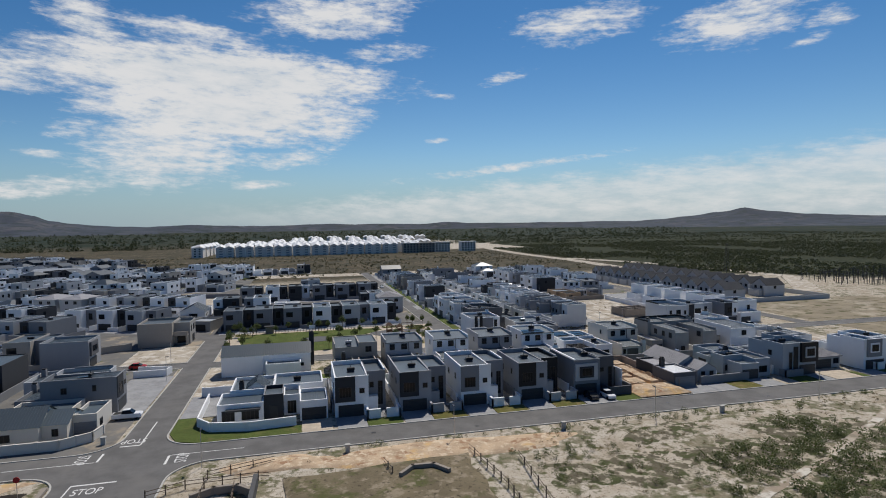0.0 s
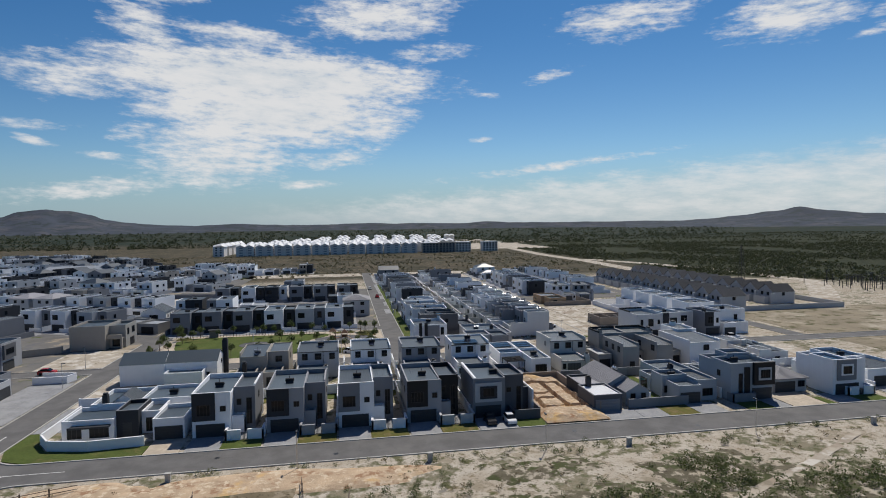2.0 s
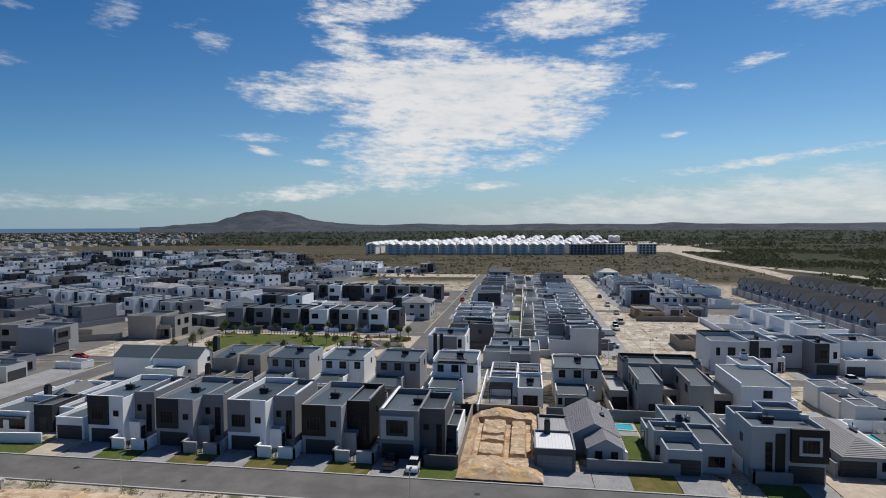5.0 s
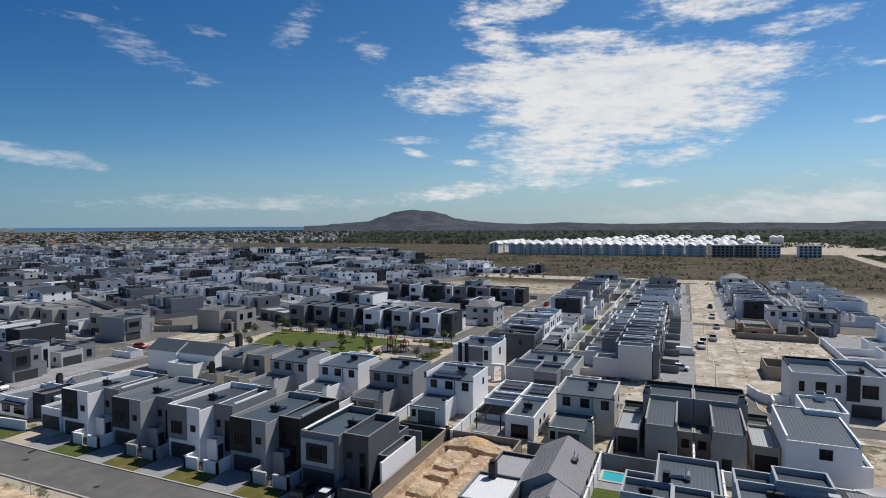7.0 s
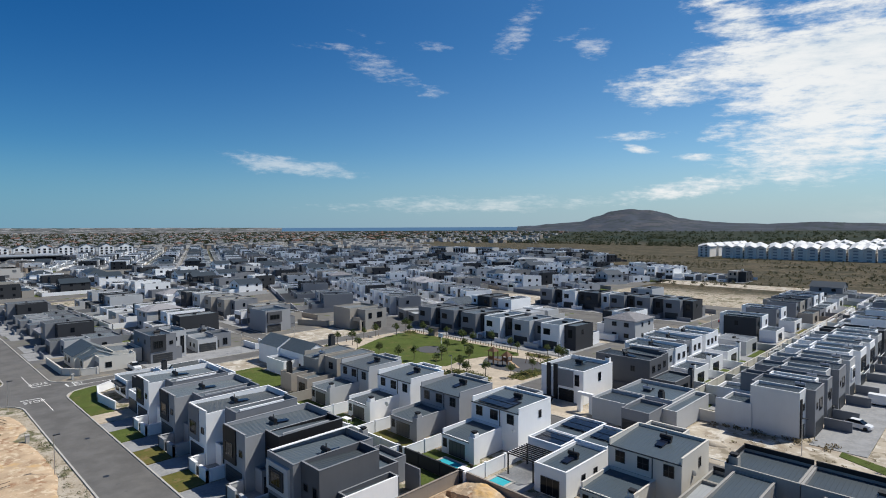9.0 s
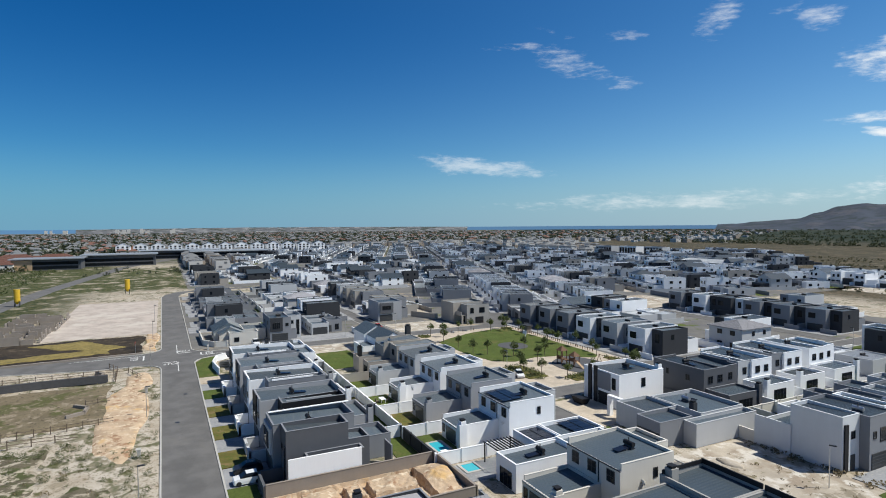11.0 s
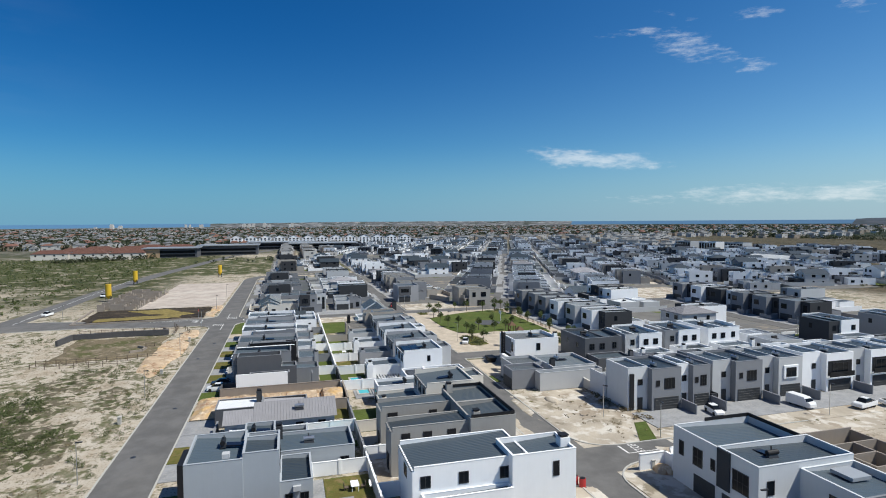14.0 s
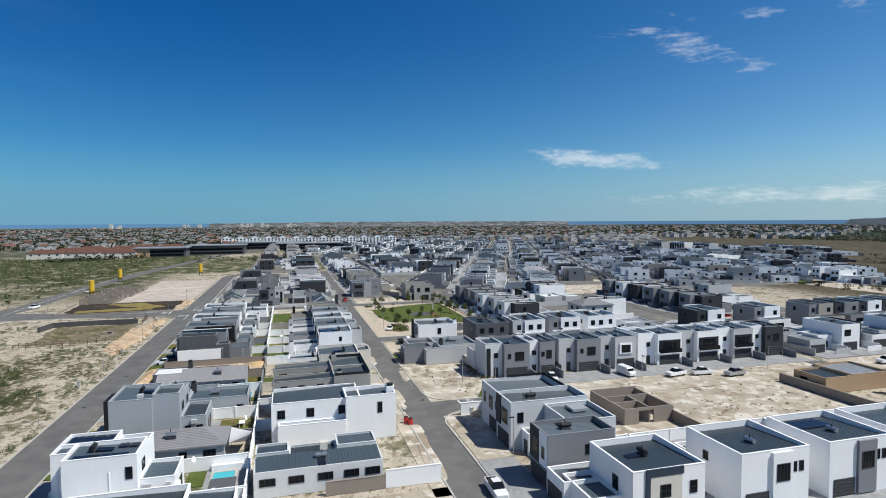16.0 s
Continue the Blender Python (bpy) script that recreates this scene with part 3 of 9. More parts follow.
    # the bush begins behind a line that runs to the south-east
    line = g.m("ADD", g.m("SUBTRACT", Y, 300.0), g.m("SUBTRACT", X, 300.0))
    ne = g.m("MULTIPLY", g.ramp(g.m("ADD", X, g.m("MULTIPLY", wob, 0.15)), 258.0, 275.0), g.ramp(g.m("ADD", line, g.m("MULTIPLY", wob, 0.3)), -10.0, 25.0))
    c = g.mix(ne, c, bush)
    c = g.mix(g.ramp(g.m("ADD", Y, wob), 1000.0, 1300.0), c, far)
    west = g.ramp(g.m("ADD", X, wob), -430.0, -520.0)
    west = g.m("MULTIPLY", west, g.ramp(g.m("ADD", g.m("ADD", Y, g.m("MULTIPLY", X, 0.62)), wob), 420.0, 330.0))
    c = g.mix(west, c, town)
    green = g.m("MULTIPLY", g.ramp(X, -40.0, -130.0), g.ramp(Y, 75.0, 40.0))
    c = g.mix(g.m("MULTIPLY", green, g.m("MULTIPLY", g.m("MULTIPLY", g.ramp(big, 0.36, 0.5), g.ramp(mid, 0.36, 0.5, 0.25, 1.0)), g.ramp(X, -560.0, -500.0))), c, g.mix(g.ramp(small, 0.4, 0.6), (0.030, 0.045, 0.018), (0.095, 0.092, 0.045)))
    meadow = g.m("MULTIPLY", g.ramp(X, -198.0, -222.0), g.m("MULTIPLY", g.ramp(Y, 185.0, 150.0), g.ramp(X, -420.0, -390.0)))
    c = g.mix(g.m("MULTIPLY", meadow, g.ramp(mid, 0.38, 0.5)), c, g.mix(g.ramp(small, 0.42, 0.58), (0.035, 0.055, 0.02), (0.11, 0.105, 0.05)))
    b = g.n("ShaderNodeBsdfPrincipled")
    g.link(c, b.inputs["Base Color"])
    b.inputs["Roughness"].default_value = 0.97
    b.inputs["Specular IOR Level"].default_value = 0.1
    bp = g.n("ShaderNodeBump")
    bp.inputs["Strength"].default_value, bp.inputs["Distance"].default_value = 0.8, 0.25
    g.link(g.noise(co, 1.1, 7, 0.68), bp.inputs["Height"])
    g.link(bp.outputs[0], b.inputs["Normal"])
    g.link(b.outputs[0], g.n("ShaderNodeOutputMaterial").inputs[0])
    return mat


LAND = land_material()


def rise(x, y):
    """The height of the open sand, which lies in low hummocks before the street."""
    k = min(1.0, max(0.0, (89.0 - y) / 6)) * (1 if y > -39 else 0)
    k *= min(1.0, max(0.0, (x + 12) / 6)) if x < 200 else 0
    return -0.06 + k * (0.55 * noise.noise((x * 0.06, y * 0.06, 0.3)) + 0.35 * noise.noise((x * 0.2, y * 0.2, 4.1)) + 0.1)


def ground_sheet():
    """One sheet to the horizon, finer near the estate and gently uneven on the open sand."""
    def axis(lo, hi, fine, far):
        a = [-far, -far / 2, -1200, -600]
        x = lo
        while x <= hi:
            a.append(x)
            x += fine
        return a + [600, 1200, far / 2, far]
    xs, ys = axis(-160, 260, 4, 4700), axis(-40, 300, 4, 4700)
    mb = MB()
    for y in ys:
        for x in xs:
            z = rise(x, y)
            mb.v.append((x, y, z))
    n = len(xs)
    for j in range(len(ys) - 1):
        for i in range(n - 1):
            k = j * n + i
            mb.f.append((k, k + 1, k + n + 1, k + n))
    ob = thing("ground", "pale sandy ground with scrub, heath and bush", "ground", mb, LAND, kind="structure")
    for p in ob.data.polygons:
        p.use_smooth = True


ground_sheet()


def strip(name, label, pts, width, mat, z, thick=0.05, kind="structure", category="road"):
    """A flat band along a line of points."""
    mb = MB()
    P = [Vector((x, y, 0)) for x, y in pts]
    L, Rr = [], []
    for i, p in enumerate(P):
        d = (P[min(i + 1, len(P) - 1)] - P[max(i - 1, 0)]).normalized()
        s = Vector((-d.y, d.x, 0)) * width / 2
        L.append(p + s)
        Rr.append(p - s)
    for i in range(len(P) - 1):
        q = [Rr[i], Rr[i + 1], L[i + 1], L[i]]
        mb.hexa([(v.x, v.y, z - thick) for v in q], [(v.x, v.y, z) for v in q])
    return thing(name, label, category, mb, mat, kind=kind)


def arc(cx, cy, r, a0, a1, n=8):
    return [(cx + r * math.cos(radians(a0 + (a1 - a0) * i / n)), cy + r * math.sin(radians(a0 + (a1 - a0) * i / n))) for i in range(n + 1)]


def polygon(name, label, category, mat, pts, z0, z1, kind="structure"):
    mb = MB()
    n = len(pts)
    mb.quad(*[(x, y, z1) for x, y in pts])
    for i in range(n):
        (xa, ya), (xb, yb) = pts[i], pts[(i + 1) % n]
        mb.quad((xa, ya, z0), (xb, yb, z0), (xb, yb, z1), (xa, ya, z1))
    return thing(name, label, category, mb, mat, kind=kind)


# carriageways
slab("road", "grey asphalt street in front of the houses", "road", ASPHALT, -172, 330, 91.0, 98.4, -0.3, 0.0)
strip("road_west_bend", "grey asphalt street that bends north", [(-172, 94.7), (-182, 96), (-192, 101), (-197, 112), (-199, 140)], 7.4, ASPHALT, -0.004)
slab("road_side", "grey asphalt side street", "road", ASPHALT, -29.0, -22.4, 98.4, 202.2, -0.3, 0.0)
slab("road_back", "grey asphalt street behind the houses", "road", ASPHALT, -22.4, 240, 151.6, 157.6, -0.3, 0.0)
slab("road_back_west", "grey asphalt street between houses", "road", ASPHALT, -200, -29.0, 153.4, 159.0, -0.3, 0.0)
slab("road_park", "grey asphalt street beside the park", "road", ASPHALT, -22.4, 43.6, 196.6, 202.2, -0.3, 0.0)
slab("road_north", "grey asphalt street running north", "road", ASPHALT, 43.6, 49.8, 157.6, 425, -0.3, 0.0)
slab("road_sandy", "street half covered in building sand", "road", ASPHALT, 108.0, 114.0, 157.6, 172, -0.3, 0.0)
slab("road_sandy_north", "street covered in building sand", "road", SAND, 108.0, 114.0, 172, 420, -0.3, 0.0)
slab("road_south", "grey asphalt access road", "road", ASPHALT, -33.2, -19.0, 76.0, 91.0, -0.3, 0.0)
polygon("road_south_end", "grey asphalt access road", "road", ASPHALT, [(-33.2, 76.0), (-36.5, 52.0), (-42.0, 34.0), (-44.0, 24.0), (-24.0, 24.0), (-25.0, 52.0), (-19.0, 76.0)], -0.3, 0.0)
strip("road_main", "grey asphalt road along the open field", [(40, 12), (-20, 22), (-60, 25), (-130, 26), (-230, 34), (-420, 60), (-620, 120)], 9.0, ASPHALT, -0.006)
# rounded corners of the junctions
for cx, cy, r, a in ((-16.4, 104.4, 6.0, 180), (-35.0, 104.4, 6.0, 270), (-39.2, 85.0, 6.0, 0), (-13.0, 85.0, 6.0, 90)):
    ring = arc(cx, cy, r, a, a + 90)
    corner = {180: (-22.4, 98.4), 270: (-29.0, 98.4), 0: (-33.2, 91.0), 90: (-19.0, 91.0)}[a]
    polygon("road_corner", "rounded asphalt street corner", "road", ASPHALT, (ring + [corner]) if a in (0, 90, 180, 270) else ring, -0.3, -0.002)
polygon("road_corner", "rounded asphalt street corner", "road", ASPHALT, arc(102.0, 163.6, 6.0, 270, 360) + [(108.0, 157.6)], -0.3, -0.002)
polygon("road_corner", "rounded asphalt street corner", "road", ASPHALT, arc(120.0, 163.6, 6.0, 180, 270) + [(114.0, 157.6)], -0.3, -0.002)


def kerb(pts):
    mb = MB()
    P = [Vector((x, y, 0)) for x, y in pts]
    for a, b in zip(P, P[1:]):
        d = (b - a).normalized()
        s = Vector((-d.y, d.x, 0)) * 0.12
        q = [a - s, b - s, b + s, a + s]
        mb.hexa([(v.x, v.y, -0.1) for v in q], [(v.x, v.y, 0.11) for v in q])
    return thing("kerb", "pale concrete kerb along the street", "kerb", mb, KERB, kind="structure", group="kerbs")


kerb([(330, 98.5), (-16.4, 98.5)] + arc(-16.4, 104.4, 5.9, 270, 180) + [(-22.3, 151.5)])
kerb([(330, 90.9), (-13.0, 90.9)] + arc(-13.0, 85.0, 5.9, 90, 180) + [(-18.9, 76), (-24.9, 52), (-23.9, 30)])
kerb([(-170, 98.5), (-35.0, 98.5)] + arc(-35.0, 104.4, 5.9, 270, 360) + [(-29.1, 153.3)])
kerb([(-172, 90.9), (-39.2, 90.9)] + arc(-39.2, 85.0, 5.9, 90, 0) + [(-33.3, 76), (-36.6, 52), (-42.1, 34)])
kerb([(-22.3, 151.5), (240, 151.5)])
kerb([(-22.3, 196.5), (-22.3, 157.7), (43.5, 157.7), (43.5, 196.5), (-22.3, 196.5)])
kerb([(49.9, 425), (49.9, 157.7), (102.0, 157.7)] + arc(102.0, 163.6, 5.9, 270, 360) + [(107.9, 200)])
kerb([(240, 157.7), (120.0, 157.7)] + arc(120.0, 163.6, 5.9, 270, 180) + [(114.1, 185)])
kerb([(-200, 153.3), (-29.1, 153.3)])
kerb([(-200, 159.1), (-29.1, 159.1), (-29.1, 188.0)])
kerb([(-27.0, 202.3), (43.5, 202.3), (43.5, 425)])

# ---- kinds of houses ----
class Kit:
    """A house under construction, in plot coordinates; mirror swaps left and right."""

    def __init__(self, label, w, mirror=False, name="house", group="houses"):
        self.h = thing(name, label, "house", group=group)
        self.w, self.mir = w, mirror

    def u(self, a, b):
        return (self.w - b, self.w - a) if self.mir else (a, b)

    def f(self, face):
        return {"l": "r", "r": "l"}.get(face, face) if self.mir else face

    def vol(self, u0, u1, v0, v1, z0, z1, mat, low="", **k):
        a, b = self.u(u0, u1)
        vol(self.h, a, b, v0, v1, z0, z1, mat, low="".join(self.f(s) for s in low), **k)

    def box(self, name, u0, u1, v0, v1, z0, z1, mat, label=""):
        a, b = self.u(u0, u1)
        return part(name, MB().box(a, b, v0, v1, z0, z1), mat, self.h, label)

    def at(self, face, a, at):
        if not self.mir:
            return face, a, at
        return (self.f(face), a, self.w - at) if face in "lr" else (face, self.w - a, at)

    def win(self, face, a, z, w, hh, at, **k):
        face, a, at = self.at(face, a, at)
        win(self.h, face, a, z, w, hh, at, **k)

    def door(self, face, a, w, hh, at, **k):
        face, a, at = self.at(face, a, at)
        door(self.h, face, a, w, hh, at, **k)

    def heater(self, u, v, z, turn=0.0, silver=False):
        heater(self.h, self.w - u if self.mir else u, v, z, turn, silver)

    def chimney(self, u, v, z, mat, w=0.9):
        chimney(self.h, self.w - u if self.mir else u, v, z, mat, w)

    def put(self, m):
        self.h.matrix_basis = m
        return self.h


def modern(label, main, accent, panel, zt=7.0, d=13.0, rear=4.5, mirror=False, rear_mat=None, w=9.8, heat=True, chim=True, full=True, roof=None, group="houses", porch=True):
    """A two-storey box house: garage under a clad bay, recessed entrance block, low wing behind."""
    k = Kit(label, w, mirror, group=group)
    s = w * 0.635
    rear_mat = rear_mat or main
    k.vol(0, s, 0, d, 0, zt, main, slope=0.5, roof=roof, low="r")
    k.vol(s, w, 2.8, d - 0.4, 0, zt, accent, slope=0.47, roof=roof, low="l")
    k.box("parapet_side", w - 0.26, w + 0.02, 3.4, d * 0.8, zt, zt + 0.28, main)
    if panel:
        k.box("panel", 0.02, s * 0.6, -0.16, 0, 2.85, zt + 0.02, panel)
    k.win("f", s * 0.3, 3.7, 2.2, 1.9, -0.16 if panel else 0, n=4)
    k.win("f", s * 0.8, 4.3, 0.95, 0.95, 0, n=2)
    k.door("f", s * 0.47, s * 0.75, 2.25, 0, name="garage_door")
    k.win("f", s + (w - s) * 0.72, 1.0, 0.95, 4.6, 2.8, n=2, rows=4)
    k.win("f", s + (w - s) * 0.25, 4.4, 0.8, 1.1, 2.8, n=1)
    if porch:
        k.vol(s, s + 1.9, 1.3, 2.8, 0, 3.0, main, slope=0.1, par=0.2)
        k.door("r", 2.05, 1.0, 2.2, s + 1.9)
    k.win("r", d * 0.55, 4.5, 0.7, 1.2, w, n=1)
    if rear:
        k.vol(0.5, w - 0.9, d, d + rear, 0, 3.5, rear_mat, slope=0.25, roof=roof)
        k.win("b", w * 0.5, 0.1, 3.6, 2.3, d + rear, n=4, pane=PANE)
    else:
        k.win("b", w * 0.5, 0.1, 3.0, 2.3, d, n=4)
    if full:
        for a in (0.18, 0.45):
            k.win("b", w * a, 4.3, 1.3, 1.4, d, n=2, rows=2)
        k.win("b", w * 0.8, 4.3, 1.1, 1.4, d - 0.4, n=2, rows=2)
        k.win("l", d * 0.3, 4.5, 0.7, 1.2, 0, n=1)
        k.win("l", d * 0.7, 4.3, 1.0, 1.2, 0, n=2)
        k.win("r", d * 0.75, 0.9, 1.2, 1.2, w, n=2)
    if heat:
        k.heater(s * 0.55, d * 0.42, zt - 0.55)
    if chim and rear:
        k.chimney(w - 1.1, d + rear - 0.2, 4.6, rear_mat)
    return k


def low_house(label, main, accent, zt=3.7, w=10.5, d=17.0, mirror=False, heat=True, roof=None, tall=None, group="houses"):
    """A single-storey flat-roofed house in stepped blocks."""
    k = Kit(label, w, mirror, group=group)
    k.vol(0, w * 0.52, 0, d * 0.4, 0, zt - 0.2, main, slope=0.25, roof=roof)
    k.vol(w * 0.52, w, 2.6, d * 0.5, 0, zt + 0.3, accent, slope=0.25, roof=roof)
    k.vol(0.4, w - 0.6, d * 0.5, d, 0, zt, main, slope=0.3, roof=roof)
    k.vol(0.4, w * 0.52, d * 0.4, d * 0.5, 0, zt - 0.1, main, slope=0.1, roof=roof)
    k.door("f", w * 0.26, 4.6, 2.25, 0, name="garage_door")
    k.door("f", w * 0.62, 1.1, 2.2, 2.6)
    k.win("f", w * 0.84, 0.6, 1.3, 1.9, 2.6, n=2)
    k.win("b", w * 0.35, 0.1, 3.2, 2.2, d, n=4)
    k.win("b", w * 0.78, 0.9, 1.4, 1.3, d, n=2)
    for a in (0.15, 0.3, 0.62, 0.85):
        k.win("r", d * a + (2.0 if a < 0.2 else 0), 1.1, 1.1, 1.2, w if a < 0.5 else w - 0.6, n=2)
        k.win("l", d * a, 1.1, 0.9, 1.1, 0 if a < 0.4 else 0.4, n=2)
    if heat:
        k.heater(w * 0.6, d * 0.7, zt - 0.5)
    k.chimney(w * 0.75, d - 1.0, zt + 0.9, accent)
    return k


def pitched(label, mat, roof, w=10.0, d=15.0, ze=3.2, zr=5.4, along="v", group="houses", garage=True):
    """A single-storey house under one pitched roof with a flat garage in front."""
    k = Kit(label, w, group=group)
    gable(k.h, 0.6, w - 0.4, 4.5, d, ze, zr, mat, roof, along)
    if garage:
        k.vol(0, w * 0.55, 0, 4.5, 0, 3.3, mat, slope=0.2, roof=ROOF_W)
        k.door("f", w * 0.28, 4.6, 2.25, 0, name="garage_door")
    k.win("f", w * 0.78, 0.9, 1.6, 1.3, 4.5, n=2)
    for a in (0.45, 0.65, 0.85):
        k.win("r", d * a, 1.0, 1.1, 1.2, w - 0.4, n=2)
        k.win("l", d * a, 1.0, 1.1, 1.2, 0.6, n=2)
    k.win("b", w * 0.5, 0.1, 3.0, 2.2, d, n=4)
    return k


def hipped(label, mat, roof, w=11.0, d=13.0, ze=3.2, zr=5.2, two=False, group="houses"):
    k = Kit(label, w, group=group)
    ze, zr = (6.2, 7.9) if two else (ze, zr)
    hip(k.h, 0.5, w - 0.5, 1.0, d, ze, zr, mat, roof)
    k.door("f", w * 0.3, 4.6, 2.25, 1.0, name="garage_door")
    for z in ((1.0, 4.2) if two else (1.0,)):
        k.win("f", w * 0.78, z, 1.6, 1.3, 1.0, n=2)
        for a in (0.3, 0.65):
            k.win("r", d * a, z, 1.1, 1.2, w - 0.5, n=2)
            k.win("l", d * a, z, 1.1, 1.2, 0.5, n=2)
            k.win("b", w * a, z, 1.5, 1.3, d, n=2)
    return k


def drive(label, x0, x1, y0, y1, mat=None, z=0.06):
    return slab("driveway" if mat is not LAWN and mat is not DRYLAWN else "lawn", label, "driveway" if mat is not LAWN and mat is not DRYLAWN else "lawn", mat or PAVER, x0, x1, y0, y1, -0.1, z)


def rear_house(label, main, accent, mirror=False, w=9.4, zt=6.9, sun=False):
    """A two-storey house seen from its garden: upper storey with a stepped front, low living room and a braai chimney."""
    k = Kit(label, w, mirror)
    s = w * 0.62
    k.vol(0, w, 3.0, 11.5, 0, zt, main, slope=0.45, low="b")
    k.vol(0.4, s, 0.0, 3.0, 0, zt - 0.4, accent, slope=0.3)
    k.box("string_course", -0.05, w + 0.05, 11.5, 11.56, zt - 0.85, zt - 0.68, FRAME)
    k.box("downpipe", s, s + 0.1, 11.5, 11.6, 0.0, zt - 0.8, FRAME)
    for a, ww in ((0.18, 1.3), (0.5, 1.5), (0.84, 1.3)):
        k.win("b", w * a, 4.3, ww, 1.5, 11.5, n=2, rows=2)
    k.vol(0.2, s + 0.5, 11.5, 18.5, 0, 3.5, main, slope=0.25, low="b")
    k.box("string_course", 0.15, s + 0.55, 18.5, 18.56, 2.75, 2.9, FRAME)
    k.win("b", s * 0.58, 0.1, 3.2, 2.2, 18.5, n=4, pane=PANE_L)
    k.win("b", s * 0.16, 1.0, 0.8, 1.3, 18.5, n=1)
    k.box("garden_pier", s + 0.3, s + 1.3, 17.6, 18.9, 0, 3.9, main)
    k.chimney(s + 0.8, 18.2, 4.4, main)
    k.win("r", 6.0, 4.4, 0.7, 1.2, w, n=1)
    k.win("l", 8.0, 4.4, 0.7, 1.2, 0, n=1)
    k.door("f", s * 0.5, 4.6, 2.25, 0, name="garage_door")
    k.win("f", s * 0.5, 3.8, 2.2, 1.6, 0, n=4)
    k.win("f", w * 0.82, 3.8, 1.0, 2.2, 3.0, n=1)
    if sun:
        panels(k.h, *(k.u(0.9, 6.9)), 7.2, 11.0, zt - 0.44, 5, 2)
    k.heater(w * 0.55, 6.0, zt - 0.5)
    return k

# ---- front row: houses on the street, gardens and walls ----
KERB_Y, FRONT_Y, BACK_Y = 98.6, 104.7, 125.8
LOT0, LOT = 5.9, 12.1


def front_yard(x0, wmat, dark_gate=False):
    """Driveway, lawn, low street wall with piers and side walls of one plot."""
    drive("grey paved driveway to the garage", x0 + 0.3, x0 + 5.6, KERB_Y, FRONT_Y - 0.01)
    slab("lawn", "mown lawn patch beside the driveway", "lawn", LAWN if (int(x0) % 3) else DRYLAWN, x0 + 5.7, x0 + LOT - 0.1, KERB_Y, 102.3, -0.1, 0.07)
    slab("path", "paved entrance court behind the street wall", "path", PAVER, x0 + 6.1, x0 + LOT - 0.3, 102.75, FRONT_Y + 2.7, -0.1, 0.05)
    wall_run("street_wall", "low plastered street wall with stepped piers", [(x0 + 6.0, FRONT_Y - 0.3), (x0 + 6.0, 102.5), (x0 + 8.2, 102.5)], 1.7, 0.3, wmat)
    wall_run("street_wall", "low plastered street wall beside the drive", [(x0 + 9.6, 102.5), (x0 + LOT - 0.2, 102.5), (x0 + LOT - 0.2, FRONT_Y + 0.5)], 1.7, 0.3, wmat)
    g = thing("garden_gate", "dark steel slatted garden gate", "gate")
    for i in range(6):
        part("slat", MB().box(x0 + 8.3 + i * 0.21, x0 + 8.38 + i * 0.21, 102.46, 102.54, 0.05, 1.3), FRAME, g)


def garden(x0, x1, y0, y1, mat, label):
    slab("lawn", label, "lawn", mat, x0, x1, y0, y1, -0.1, 0.05)


specs = [
    ("white two-storey house with a charcoal bay over the garage", WHITE, MID, DARK, WHITE),
    ("mid-grey two-storey house with charcoal bays", GREY, MID, DARK, GREY),
    ("white two-storey house with a dark grey bay", WHITE, MID, MID, WHITE),
    ("grey two-storey house with black clad bays", GREY, BLACK, BLACK, LIGHT),
]
for i, (lab, a, b, c, wm) in enumerate(specs):
    x0 = LOT0 + LOT * i
    modern(lab, a, b, c, zt=7.55 if i != 2 else 7.85, rear=4.2).put(facing("S", x0 + 0.2, x0 + 10, FRONT_Y, 0))
    front_yard(x0, wm)
    garden(x0 + 0.2, x0 + LOT - 0.2, FRONT_Y + 17.4, BACK_Y - 0.2, LAWN if i % 2 else DRYLAWN, "small walled back lawn")
for i in range(0, 12):
    x0 = LOT0 + LOT * i + (3.4 if i in (8, 9) else 0.0)
    if i in (5, 6, 10):
        continue
    wall_run("boundary_wall", "plastered wall between two gardens", [(x0 - 0.1, FRONT_Y + 2), (x0 - 0.1, BACK_Y)], 1.9, 0.18, WHITE if i % 3 else MID, pillars=4.0)
wall_run("boundary_wall", "long white wall between the back gardens", [(-20, BACK_Y), (54.0, BACK_Y)], 1.9, 0.2, WHITE, pillars=4.0)
wall_run("boundary_wall", "charcoal wall behind the back garden", [(54.1, BACK_Y), (67, BACK_Y)], 1.9, 0.2, DARK, pillars=4.0)
wall_run("boundary_wall", "long white wall between the back gardens", [(80, BACK_Y), (104, BACK_Y)], 1.9, 0.2, MID, pillars=4.0)
wall_run("boundary_wall", "long white wall between the back gardens", [(104.1, BACK_Y), (150, BACK_Y)], 1.9, 0.2, WHITE, pillars=4.0)

# fifth plot: charcoal house with a framed window
x0 = LOT0 + LOT * 4
k = Kit("charcoal two-storey house with a framed picture window", 11.6)
k.vol(0, 6.0, 0, 11.4, 0, 7.25, MID, slope=0.5)
k.vol(6.0, 9.8, 1.0, 9.4, 0, 7.4, CHAR, slope=0.5)
k.vol(9.8, 11.6, 3.4, 11.0, 0, 4.2, CHAR, slope=0.3)
k.vol(6.0, 9.8, 9.4, 12.4, 0, 5.0, CHAR, slope=0.2)
k.box("bay", 0.3, 5.3, -0.35, 0, 3.0, 6.5, LIGHT)
k.box("window_surround", 1.2, 4.4, -0.5, -0.35, 3.6, 5.9, DARK)
k.win("f", 2.8, 4.0, 2.2, 1.6, -0.5, n=3)
k.box("white_fascia", 0.25, 0.65, 0.3, 12.2, 7.31, 7.41, WHITE)
